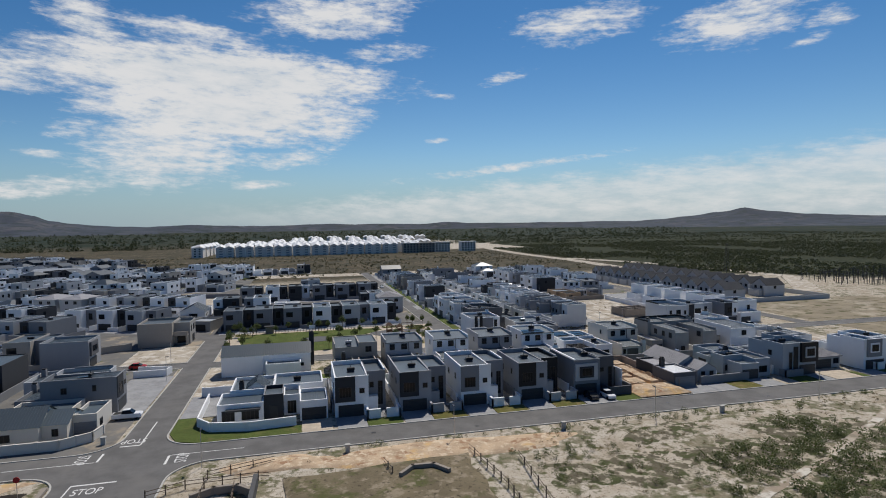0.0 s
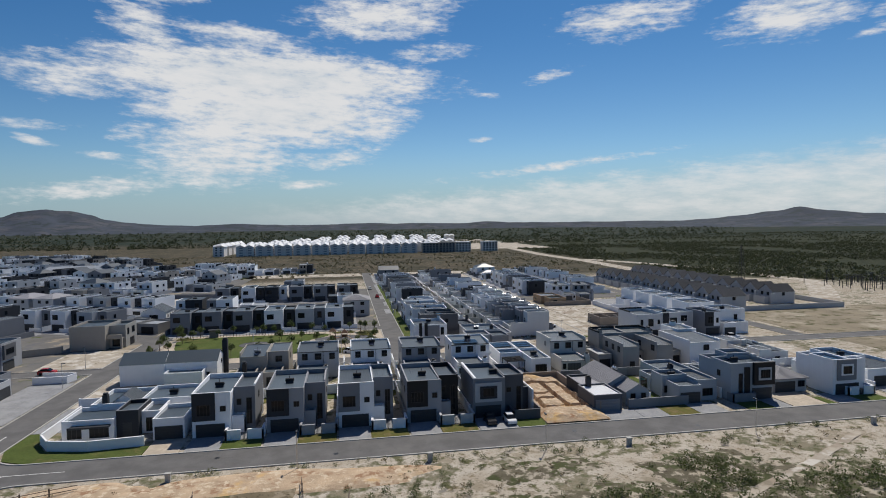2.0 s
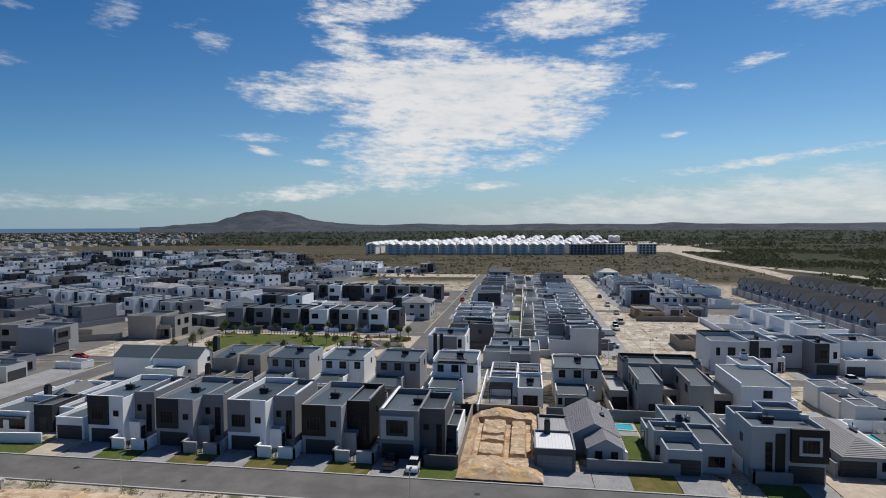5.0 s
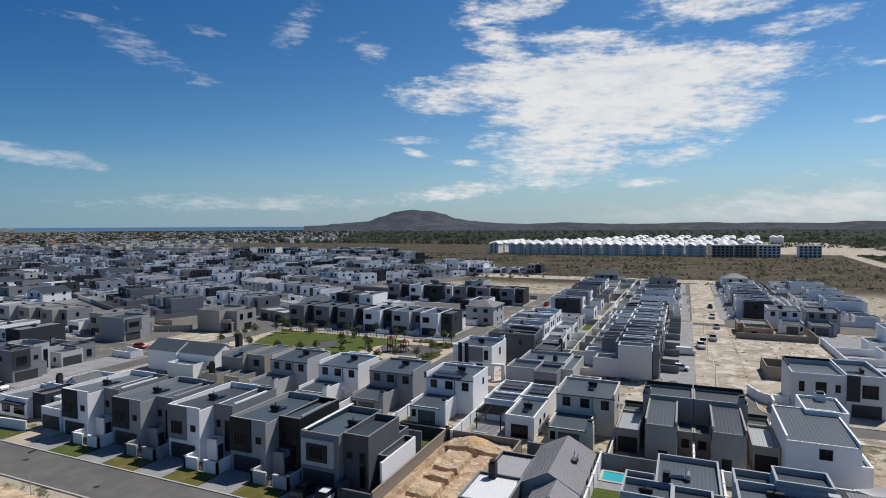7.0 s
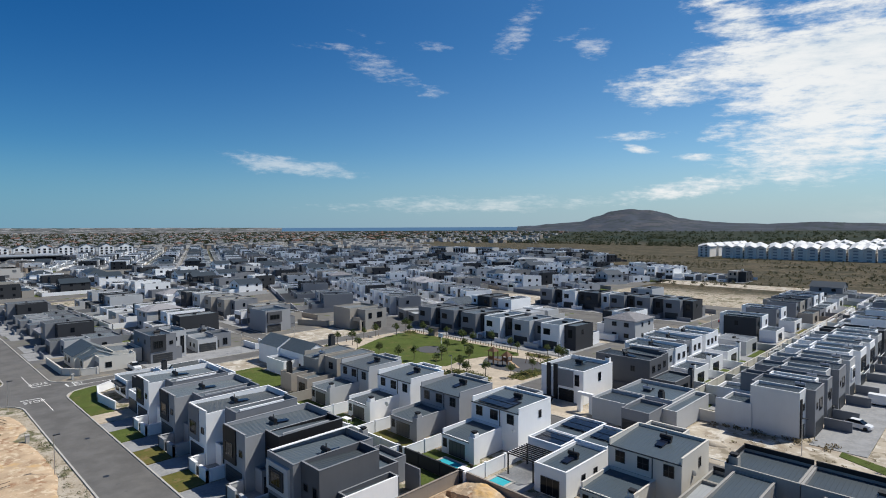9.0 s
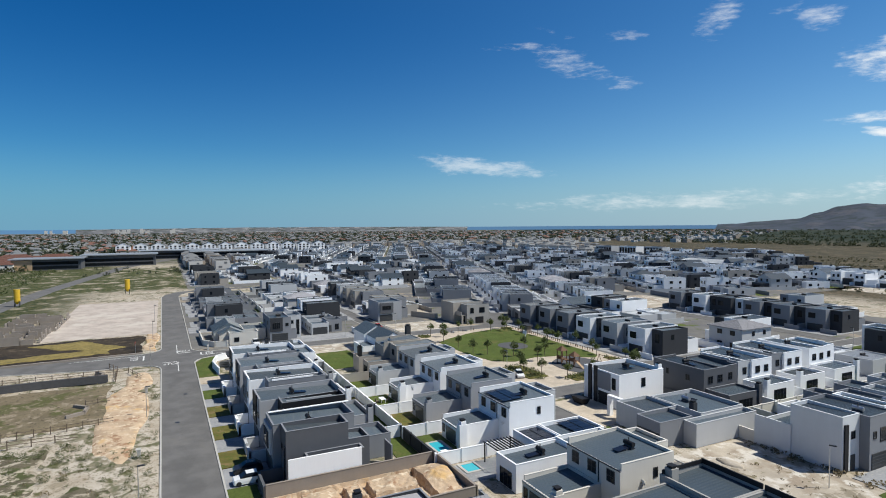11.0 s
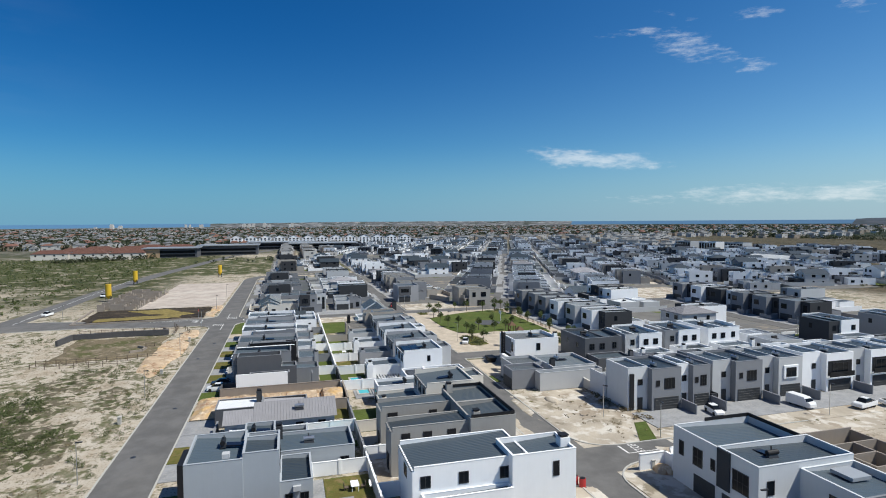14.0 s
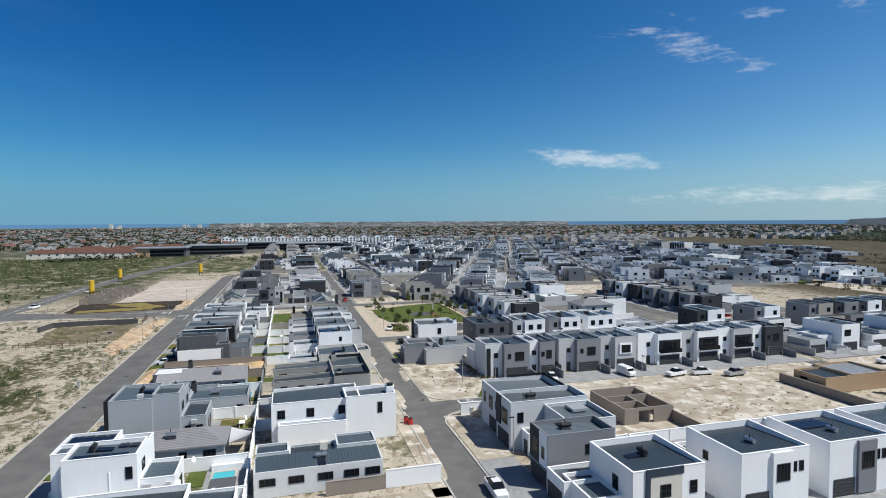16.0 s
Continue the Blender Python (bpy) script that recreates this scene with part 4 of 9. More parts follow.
k.door("f", 2.8, 4.8, 2.25, 0, name="garage_door")
k.win("f", 7.0, 4.2, 0.9, 0.9, 1.0, n=1)
k.win("f", 8.9, 0.6, 0.9, 4.6, 1.0, n=1, rows=3)
k.win("f", 10.2, 1.6, 0.8, 0.6, 3.4, n=2)
k.win("b", 3.0, 4.2, 1.5, 1.4, 11.4, n=2)
k.win("b", 8.0, 5.2, 1.5, 1.2, 9.4, n=2)
k.vol(0.6, 6.0, 11.4, 17.0, 0, 3.4, MID, slope=0.3)
k.box("balcony_wall", 7.6, 10.4, 15.4, 15.6, 0, 3.3, MID)
k.heater(5.0, 5.0, 6.75)
k.put(facing("S", x0 + 0.2, 0, FRONT_Y, 0))
drive("grey paved driveway to the garage", x0 + 0.2, x0 + 7.0, KERB_Y, FRONT_Y - 0.01)
slab("lawn", "mown lawn patch beside the driveway", "lawn", LAWN, x0 + 7.1, x0 + LOT + 0.2, KERB_Y, 102.3, -0.1, 0.07)
wall_run("street_wall", "dark street wall with steel gate", [(x0 + 7.2, FRONT_Y + 1), (x0 + 7.2, 102.6), (x0 + LOT, 102.6)], 1.7, 0.25, CHAR)
wall_run("boundary_wall", "white stepped party wall", [(x0 + LOT - 0.25, FRONT_Y + 1.0), (x0 + LOT - 0.25, FRONT_Y + 10.5)], 4.4, 0.25, WHITE, cap=False)
garden(x0 + 0.2, x0 + LOT - 0.2, FRONT_Y + 17.4, BACK_Y - 0.2, LAWN, "green walled back lawn")

# sixth plot: sand with foundation trenches
x0, x1 = LOT0 + LOT * 5 + 0.1, LOT0 + LOT * 6
wall_run("boundary_wall", "raw cement block wall round the building plot", [(x0, 102.8), (x0, BACK_Y + 0.2), (x1 + 0.2, BACK_Y + 0.2), (x1 + 0.2, 103.5)], 1.9, 0.22, BLOCK)


def building_plot():
    """Heaped ochre sand with foundation trenches between the footings."""
    nx, ny = 84, 168
    mb = MB()
    for j in range(ny + 1):
        for i in range(nx + 1):
            fx, fy = i / nx, j / ny
            x, y = x0 + 0.15 + (x1 - x0 - 0.1) * fx, 99.0 + (BACK_Y - 99.2) * fy
            d = 9.0
            for tx in (0.16, 0.56, 0.84):
                if 0.24 < fy < 0.86:
                    d = min(d, abs(fx - tx) * 12.0)
            for ty in (0.26, 0.46, 0.58, 0.84):
                if 0.16 < fx < (0.84 if ty in (0.26, 0.84) else 0.56):
                    d = min(d, abs(fy - ty) * 27.4)
            heap = min(1.0, max(0.0, (d - 0.42 - 0.12 * noise.noise((x * 0.9, y * 0.9, 7.0))) / 0.16))
            z = 0.06 + heap * (0.85 + 0.2 * noise.noise((x * 0.5, y * 0.5, 0.0))) + 0.1 * noise.noise((x * 1.6, y * 1.6, 3.0))
            for hx, hy, r, hh in ((0.42, 0.95, 3.6, 0.9), (0.93, 0.5, 1.6, 0.7), (0.36, 0.36, 1.8, 0.35), (0.3, 0.72, 1.6, 0.3)):
                q = math.hypot((fx - hx) * 12, (fy - hy) * 27.4) / r
                z += hh * math.exp(-q * q * 2) * heap
            edge = min(fx, 1 - fx, fy * 2) * 12
            z *= min(1.0, 0.25 + edge * 0.5)
            mb.v.append((x, y, z))
    for j in range(ny):
        for i in range(nx):
            a = j * (nx + 1) + i
            mb.f.append((a, a + 1, a + nx + 2, a + nx + 1))
    thing("building_plot", "heaped ochre sand with foundation trenches", "building plot", mb, ORANGE, kind="structure")


building_plot()

# seventh plot: tiled gable house
x0 = LOT0 + LOT * 6
k = Kit("dark grey house with a grey tiled gable roof", 11.8)
gable(k.h, 5.4, 12.4, 6.8, 19.0, 2.9, 4.75, BLUEGREY, TILE, "v", over=0.4)
gable(k.h, 7.6, 12.4, 2.2, 6.8, 2.8, 4.1, BLUEGREY, TILE, "v", over=0.35)
k.vol(-0.1, 5.6, 0.0, 7.5, 0, 3.1, CHAR, roof=ROOF_W, slope=0.15, par=0.15)
k.vol(0.6, 5.6, 7.5, 15.0, 0, 3.0, DARK, roof=TILE, slope=0.3, par=0.1)
k.door("f", 2.7, 4.8, 2.2, 0, mat=MID, name="garage_door")
k.win("f", 9.0, 0.4, 1.0, 1.9, 2.2, n=2, rows=3)
k.win("f", 11.2, 0.4, 1.0, 1.9, 2.2, n=2, rows=3)
for a in (8.5, 13.5, 17.0):
    k.win("r", a, 1.0, 1.2, 1.2, 12.4, n=2)
k.chimney(1.9, 6.9, 4.7, DARK)
k.heater(10.9, 13.5, 3.75, 90, True)
k.put(facing("S", x0 - 1.0, 0, 103.6, 0))
drive("grey paved driveway", x0, x0 + 6.6, KERB_Y, 103.59)
slab("path", "dark gravel forecourt", "path", PAVER, x0 + 6.7, x0 + LOT, KERB_Y, 103.6, -0.1, 0.05)
wall_run("street_wall", "grey street wall", [(x0 + 6.3, 104.2), (x0 + LOT + 6.5, 104.2)], 1.7, 0.25, MID)
garden(x0 + 0.4, x0 + 5.4, 119, BACK_Y - 0.2, DRYLAWN, "dry strip of lawn beside the gable house")

# eighth plot: low grey house with a pool
x0 = LOT0 + LOT * 7 - 0.6
k = Kit("low slate-grey flat-roofed house in stepped blocks", 11.6)
k.vol(4.6, 10.0, 4.2, 8.4, 0, 4.4, BLUEGREY, slope=0.3)
k.vol(10.0, 14.2, 0.6, 8.8, 0, 4.1, BLUEGREY, slope=0.2)
k.vol(5.4, 10.0, -0.6, 4.2, 0, 3.5, BLUEGREY, slope=0.2)
k.vol(8.0, 15.2, 8.8, 19.0, 0, 3.7, BLUEGREY, slope=0.3)
k.vol(4.4, 8.0, 8.4, 13.0, 0, 3.3, BLUEGREY, slope=0.2)
k.door("f", 7.7, 4.2, 2.2, -0.6, name="garage_door")
k.win("f", 5.2, 1.0, 0.9, 1.4, 3.8, n=2)
k.win("l", 11.0, 0.1, 2.6, 2.2, 4.4, n=3)
k.win("l", 16.0, 0.9, 1.4, 1.4, 8.0, n=2)
k.win("f", 12.2, 0.9, 2.2, 1.5, 0.6, n=3)
k.win("r", 17.6, 0.2, 1.2, 2.0, 15.2, n=2)
k.win("b", 11.6, 0.1, 3.4, 2.2, 19.0, n=4)
k.heater(7.2, 5.4, 3.9)
k.heater(11.6, 13.0, 3.2, 90, True)
k.chimney(9.3, 9.0, 5.2, DARK)
k.put(facing("S", x0 + 0.2, 0, FRONT_Y + 0.4, 0))
drive("grey paved driveway", x0 + 6.4, x0 + LOT, KERB_Y, FRONT_Y - 0.25)
slab("lawn", "dry brown lawn strip", "lawn", DRYLAWN, x0 + 0.2, x0 + 6.3, KERB_Y, 104.0, -0.1, 0.07)
garden(x0 + 4.9, x0 + 6.8, 118.4, BACK_Y - 0.2, LAWN, "back lawn beside the pool")


def pool(xa, xb, ya, yb, label="small turquoise swimming pool with pale coping"):
    p = thing("swimming_pool", label, "pool")
    part("water", MB().box(xa, xb, ya, yb, 0.02, 0.1), POOL, p)
    c = MB()
    for b in ((xa - 0.4, xb + 0.4, ya - 0.4, ya), (xa - 0.4, xb + 0.4, yb, yb + 0.4), (xa - 0.4, xa, ya, yb), (xb, xb + 0.4, ya, yb)):
        c.box(*b, 0.0, 0.16)
    part("pool_coping", c, KERB, p)


slab("path", "pale paved terrace beside the pool", "path", PAVER, x0 + 0.4, x0 + 4.5, 118.6, 120.7, -0.1, 0.045)
slab("lawn", "green side lawn before the pool", "lawn", LAWN, x0 + 0.4, x0 + 4.5, 109.0, 118.5, -0.1, 0.05)
pool(x0 + 1.2, x0 + 4.2, 121.2, 124.0)

# ninth plot: tall grey house with a black picture frame
x0 = LOT0 + LOT * 8 + 3.4
k = Kit("grey two-storey house with a black-framed upper window", 9.4)
k.vol(0, 9.3, -0.6, 5.6, 0, 7.4, BLUEGREY, slope=0.5)
k.vol(3.8, 9.0, 5.6, 9.6, 0, 7.9, BLUEGREY, slope=0.3)
k.vol(0, 3.8, 5.6, 9.6, 0, 7.0, BLUEGREY, slope=0.3)
k.vol(0.3, 8.2, 9.6, 13.4, 0, 3.7, BLUEGREY, slope=0.25)
k.box("bay", 4.8, 9.4, -1.2, -0.6, 3.0, 7.5, BLACK)
k.box("window_surround", 5.7, 8.5, -1.35, -1.2, 4.0, 6.5, LIGHT)
k.win("f", 7.1, 4.4, 2.1, 1.7, -1.35, n=4)
k.box("entrance_panel", 3.0, 4.2, -0.75, -0.6, 0, 6.6, BLACK)
k.win("f", 2.2, 1.0, 0.9, 4.4, -0.6, n=1, rows=3)
k.door("f", 6.9, 4.4, 2.3, -0.6, name="garage_door")
k.win("b", 1.9, 4.2, 1.6, 1.4, 9.6, n=2, rows=2)
k.win("b", 6.4, 4.4, 1.6, 1.4, 9.6, n=2, rows=2)
k.win("b", 4.4, 0.1, 3.4, 2.2, 13.4, n=4)
k.win("l", 3.0, 4.2, 1.0, 1.2, 0, n=2)
k.win("r", 10.6, 0.9, 0.9, 1.3, 8.2, n=2)
k.win("r", 12.4, 0.9, 1.0, 1.3, 8.2, n=2)
k.box("air_conditioner", 8.2, 8.55, 11.1, 12.0, 2.5, 3.1, LIGHT)
k.box("air_conditioner", 8.0, 8.9, 3.4, 4.2, 7.45, 8.0, LIGHT)
k.heater(3.4, 3.0, 6.9)
k.put(facing("S", x0 + 0.2, 0, FRONT_Y, 0))
drive("grey paved driveway", x0 + 6.0, x0 + 9.6, KERB_Y, FRONT_Y - 0.7)
garden(x0 + 1.0, x0 + 11.4, FRONT_Y + 15.0, BACK_Y - 0.2, DRYLAWN, "walled back lawn with a dry corner")
slab("path", "grey paved terrace behind the house", "path", PAVER, x0 + 1.0, x0 + 9.0, FRONT_Y + 13.45, FRONT_Y + 14.95, -0.1, 0.05)
slab("lawn", "green lawn patch at the street", "lawn", LAWN, x0 + 0.5, x0 + 5.9, KERB_Y, 103.0, -0.1, 0.07)
wall_run("street_wall", "low grey street wall", [(x0 + 0.3, 105), (x0 + 0.3, 103.3), (x0 + 5.0, 103.3), (x0 + 5.6, 104.6)], 1.6, 0.25, MID)

# tenth plot: house with a shallow hipped roof and a pool behind
x0 = LOT0 + LOT * 9
k = hipped("blue-grey bungalow under a grey tiled hipped roof", BLUEGREY, TILE, w=7.8, d=16.0, ze=2.9, zr=4.5)
k.win("r", 14.0, 0.9, 1.8, 1.3, 7.3, n=3)
k.heater(5.6, 8.6, 3.8, 90, True)
k.put(facing("S", 118.7, 0, 106.0, 0))
drive("beige paved driveway", x0 + 1.2, x0 + 8.6, KERB_Y, 106.9, BEIGE)
slab("lawn", "lawn patch at the street", "lawn", LAWN, x0 + 8.8, x0 + 10.6, KERB_Y, 102.8, -0.1, 0.07)

# eleventh and twelfth plots: white two-storey houses
x0 = 125.7
k = Kit("white two-storey house with solar panels and a grey framed bay", 10.0)
k.vol(0.2, 4.0, 0.0, 6.2, 0, 7.2, WHITE, slope=0.2)
k.vol(4.0, 7.2, 0.0, 2.0, 0, 7.2, WHITE, slope=0.1)
k.vol(4.0, 9.8, 2.0, 10.1, 0, 7.25, WHITE, slope=0.3)
k.vol(0.6, 4.0, 6.2, 10.1, 0, 6.6, WHITE, slope=0.2)
k.vol(3.1, 9.2, 10.1, 14.2, 0, 3.8, WHITE, slope=0.2)
k.box("bay", 1.0, 5.4, -0.3, 0, 3.0, 7.2, MID)
k.box("window_surround", 1.8, 4.6, -0.4, -0.3, 4.0, 6.3, WHITE)
k.win("f", 3.2, 4.3, 2.0, 1.6, -0.4, n=2)
panels(k.h, 0.6, 3.8, 0.5, 5.8, 6.95, 3, 4)
panels(k.h, 7.6, 9.4, 2.6, 8.8, 6.9, 1, 6)
panels(k.h, 4.4, 5.8, 7.0, 9.4, 6.85, 1, 2)
k.heater(6.2, 4.4, 6.8)
k.win("r", 12.4, 0.2, 2.2, 2.2, 9.2, n=2)
k.win("r", 9.2, 4.3, 0.8, 1.5, 9.8, n=1)
k.win("b", 6.8, 4.2, 1.5, 1.4, 10.1, n=2)
k.win("b", 6.2, 0.2, 2.6, 2.2, 14.2, n=3)
k.door("f", 3.2, 4.8, 2.25, 0, name="garage_door")
k.door("f", 5.6, 1.2, 2.3, 0)
k.box("pipe", 9.8, 9.9, 7.0, 7.1, 0.2, 5.4, WHITE)
k.box("pipe", 7.2, 7.3, 0.7, 0.8, 0.2, 5.0, WHITE)
for a in (10.4, 11.0, 13.2):
    k.box("air_conditioner", 9.2, 9.55, a, a + 0.5, 2.7, 3.2, LIGHT)
k.put(facing("S", 128.6, 0, 103.3, 0))
front_yard(x0, WHITE)
wall_run("boundary_wall", "white garden wall behind the pool", [(139.4, 104.0), (139.4, BACK_Y)], 1.9, 0.2, WHITE)
wall_run("boundary_wall", "white garden wall with planted ledge", [(128.1, 113.6), (128.1, BACK_Y - 0.2)], 1.9, 0.2, WHITE)
slab("planted_ledge", "white raised planter against the garden wall", "planter", WHITE, 128.3, 129.0, 120.6, BACK_Y - 0.3, 0.0, 0.9, "")
pool(129.6, 136.4, 121.0, 123.8, "turquoise swimming pool with pale coping")
slab("pool_cover", "dark grey folded cover over half of the pool", "pool cover", CHAR, 132.0, 135.8, 120.8, 124.2, 0.17, 0.3, "")
slab("path", "grey paving round the pool", "path", PAVER, 128.4, 139.0, 120.0, BACK_Y - 0.2, -0.1, 0.04)
garden(128.4, 133.2, 117.6, 119.9, LAWN, "bright green lawn beside the pool")
k = Kit("low house with dark ribbed roofs", 12.0)
k.vol(0, 11.6, 2.0, 15.0, 0, 3.8, WHITE, slope=0.4)
k.vol(2.0, 11.0, 15.0, 20.5, 0, 3.6, WHITE, slope=0.3, par=0.12)
k.door("f", 4.0, 4.8, 2.25, 2.0, name="garage_door")
k.win("b", 6.0, 0.2, 3.0, 2.2, 20.5, n=3)
k.put(facing("S", 140.6, 0, FRONT_Y, 0))
drive("grey paved driveway", 141.0, 147.0, KERB_Y, FRONT_Y + 1.9)
slab("lawn", "green lawn patch at the street", "lawn", LAWN, 147.2, 152.4, KERB_Y, 103.0, -0.1, 0.07)

# ---- second row, facing the back street ----
FRONT2 = 150.4
rows2 = [
    (20.6, "light grey two-storey house seen from its garden", LIGHT, LIGHT, False, False),
    (32.8, "white two-storey house seen from its garden", WHITE, WHITE, False, False),
    (44.8, "mid-grey two-storey house seen from its garden", GREY, LIGHT, False, False),
    (56.9, "white two-storey house with solar panels", WHITE, LIGHT, False, True),
]
for xx, lab, a, b, mir, sun_ in rows2:
    rear_house(lab, a, b, not mir, sun=sun_).put(facing("N", xx, xx + 9.4, 0, FRONT2))
    wall_run("boundary_wall", "plastered wall between two back gardens", [(xx + 10.6, BACK_Y), (xx + 10.6, FRONT2 + 0.8)], 1.9, 0.18, WHITE, pillars=4.0)
    garden(xx - 1.2, xx + 10.4, BACK_Y + 0.2, FRONT2 - 18.6, DRYLAWN if a is GREY else LAWN, "patchy walled garden lawn")
    drive("paved forecourt on the back street", xx - 0.5, xx + 9.9, FRONT2 + 0.01, 151.4)
# white low house with solar panels, pergola and pool
k = Kit("white low house with solar panels and a dark pergola", 11.0)
k.vol(5.2, 10.8, 0, 8.0, 0, 3.9, WHITE, slope=0.2)
k.vol(0.2, 5.2, 1.0, 9.0, 0, 4.0, WHITE, slope=0.2)
k.vol(0.2, 5.0, 9.0, 19.0, 0, 3.7, WHITE, slope=0.2)
k.vol(5.2, 10.8, 8.0, 12.5, 0, 3.8, WHITE, slope=0.2)
panels(k.h, 5.6, 10.4, 1.0, 4.8, 3.75, 4, 2)
panels(k.h, 5.6, 10.4, 8.4, 11.8, 3.6, 4, 2)
panels(k.h, 0.8, 4.6, 2.0, 6.0, 3.8, 3, 2)
k.win("l", 12.0, 1.4, 0.9, 0.9, 0.2, n=1)
k.win("l", 15.0, 1.4, 0.9, 0.9, 0.2, n=1)
k.win("b", 2.6, 0.1, 2.8, 2.2, 19.0, n=3)
k.heater(2.6, 13.5, 3.3, 0)
k.put(facing("N", 68.6, 79.6, 0, FRONT2))
pg = thing("pergola", "dark timber pergola over a patio", "pergola")
for xx in (69.2, 73.4):
    for yy in (132.8, 137.2):
        part("post", MB().box(xx - 0.08, xx + 0.08, yy - 0.08, yy + 0.08, 0.0, 2.9), BLACK, pg)
for i in range(9):
    part("beam", MB().box(69.0, 73.6, 132.7 + i * 0.55, 132.8 + i * 0.55, 2.9, 3.06), BLACK, pg)
slab("path", "dark paved patio", "path", PAVER, 68.4, 74.0, 128.0, 138.0, -0.1, 0.05)
pool(68.8, 71.2, 129.0, 131.0)
pool(59.3, 63.1, 128.4, 130.4)
drive("paved forecourt on the back street", 68.6, 79.6, FRONT2 + 0.01, 151.4)
# beige two-storey house
rear_house("pale beige two-storey house with slate roof", CREAM, CREAM, True).put(facing("N", 81.4, 91.0, 0, FRONT2 - 1.2))
garden(80.4, 91.6, BACK_Y + 0.2, 131.0, LAWN, "green walled garden lawn")
wall_run("boundary_wall", "plastered wall beside the beige house", [(91.5, BACK_Y), (91.5, FRONT2)], 1.9, 0.18, CREAM)

# pair of unfinished houses in bare plaster, mirrored about their party wall
def shell(mirror, m, main, label):
    """One half of the pair: a deep front range with a black-edged parapet, a long upper wing to the garden, a low side wing."""
    k = Kit(label, 11.0, mirror)
    k.vol(3.6, 11.0, 0.0, 6.6, 0, 7.2, main, slope=0.3, par=0.3)
    k.vol(4.6, 8.8, 6.6, 17.4, 0, 6.7, main, slope=0.5, par=0.12, low="b")
    k.vol(0.2, 3.6, 4.4, 13.6, 0, 3.6, main, slope=0.3, roof=ROOF_L)
    k.vol(0.2, 3.6, 0.4, 4.4, 0, 3.6, main, slope=0.2, roof=ROOF)
    k.vol(8.8, 11.0, 6.6, 11.0, 0, 3.4, main, slope=0.1, par=0.1)
    for a in ((3.7, 10.95, 0.1, 0.25, 7.25, 7.8), (3.7, 3.85, 0.25, 6.4, 7.25, 7.7), (0.3, 3.5, 0.5, 0.65, 3.65, 4.1)):
        k.box("roof_curb", *a, BLACK, "black waterproofing on the parapet")
    k.chimney(4.3, 5.6, 8.0, main, 1.0)
    # black panels paint the shade inside empty openings; the walls are not cut
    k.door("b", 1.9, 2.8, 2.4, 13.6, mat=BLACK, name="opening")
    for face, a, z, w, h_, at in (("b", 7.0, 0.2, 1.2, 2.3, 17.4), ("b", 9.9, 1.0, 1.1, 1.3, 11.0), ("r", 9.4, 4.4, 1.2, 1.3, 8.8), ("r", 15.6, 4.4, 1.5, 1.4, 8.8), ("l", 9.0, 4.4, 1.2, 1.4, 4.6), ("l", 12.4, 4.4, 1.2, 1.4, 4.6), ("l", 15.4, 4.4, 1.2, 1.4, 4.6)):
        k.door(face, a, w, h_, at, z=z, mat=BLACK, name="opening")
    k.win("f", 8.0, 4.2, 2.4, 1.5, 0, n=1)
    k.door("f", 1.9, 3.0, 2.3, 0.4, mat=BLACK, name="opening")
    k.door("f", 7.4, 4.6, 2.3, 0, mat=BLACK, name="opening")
    k.put(m)


shell(True, facing("N", 91.6, 102.6, 0, 145.9), RAW, "unfinished two-storey house in bare grey plaster")
shell(False, facing("N", 102.7, 113.7, 0, 145.9), RAW, "unfinished two-storey house in pale bare plaster")
wall_run("boundary_wall", "precast wall between the unfinished houses", [(102.65, BACK_Y), (102.65, 134.8)], 2.0, 0.2, WHITE, pillars=2.0)
slab("yard", "bare sandy building yard", "yard", SAND, 91.7, 114.2, BACK_Y + 0.2, 151.4, -0.1, 0.02)
# white house still being finished
k = Kit("white two-storey house with ribbed slate roofs", 9.4)
k.vol(0.0, 5.4, 0.4, 8.5, 0, 7.2, WHITE, slope=0.4)
k.vol(1.2, 9.4, 6.0, 20.0, 0, 6.7, WHITE, slope=0.4, par=0.1, low="b")
k.vol(-0.3, 1.2, 8.5, 19.0, 0, 3.6, WHITE, slope=0.2)
k.chimney(2.2, 1.0, 7.9, WHITE, 1.3)
for a in (9.0, 14.0, 18.5):
    k.win("l", a, 4.2, 1.2, 1.4, 1.2, n=2)
k.win("l", 3.0, 4.2, 0.8, 1.8, 0, n=1)
k.win("b", 5.0, 4.2, 1.5, 1.4, 20, n=2)
k.door("f", 7.4, 4.6, 2.3, 6.0, name="garage_door")
k.put(facing("N", 113.6, 123.0, 0, 148.6))
wall_run("boundary_wall", "white wall beside the building yard", [(114.3, BACK_Y), (114.3, 149.0)], 1.9, 0.18, WHITE)
# low house with corrugated roofs
k = Kit("low pale grey house with dark corrugated roofs", 16.6)
k.vol(0, 16.6, 0, 4.6, 0, 3.4, PALE, slope=-0.35, par=0.02, low="f")
k.vol(0, 4.4, 4.6, 8.0, 0, 4.0, PALE, slope=0.2, par=0.05)
k.vol(4.4, 10.9, 4.6, 8.4, 0, 3.3, PALE, slope=0.2, par=0.1)
k.vol(10.9, 16.4, 4.6, 8.8, 0, 4.1, PALE, slope=0.2, par=0.05)
for a in (1.7, 5.3, 9.0, 12.4, 15.2):
    k.win("f", a, 1.5, 2.0, 1.0, 0, n=3)
k.win("l", 3.0, 0.9, 1.4, 1.3, 0, n=2)
k.heater(8.6, 2.4, 3.35, 180, True)
k.box("chimney", 8.6, 9.6, 4.8, 5.8, 3.0, 4.6, CREAM)
k.put(facing("E", 0, 139.1, 126.8, 0))
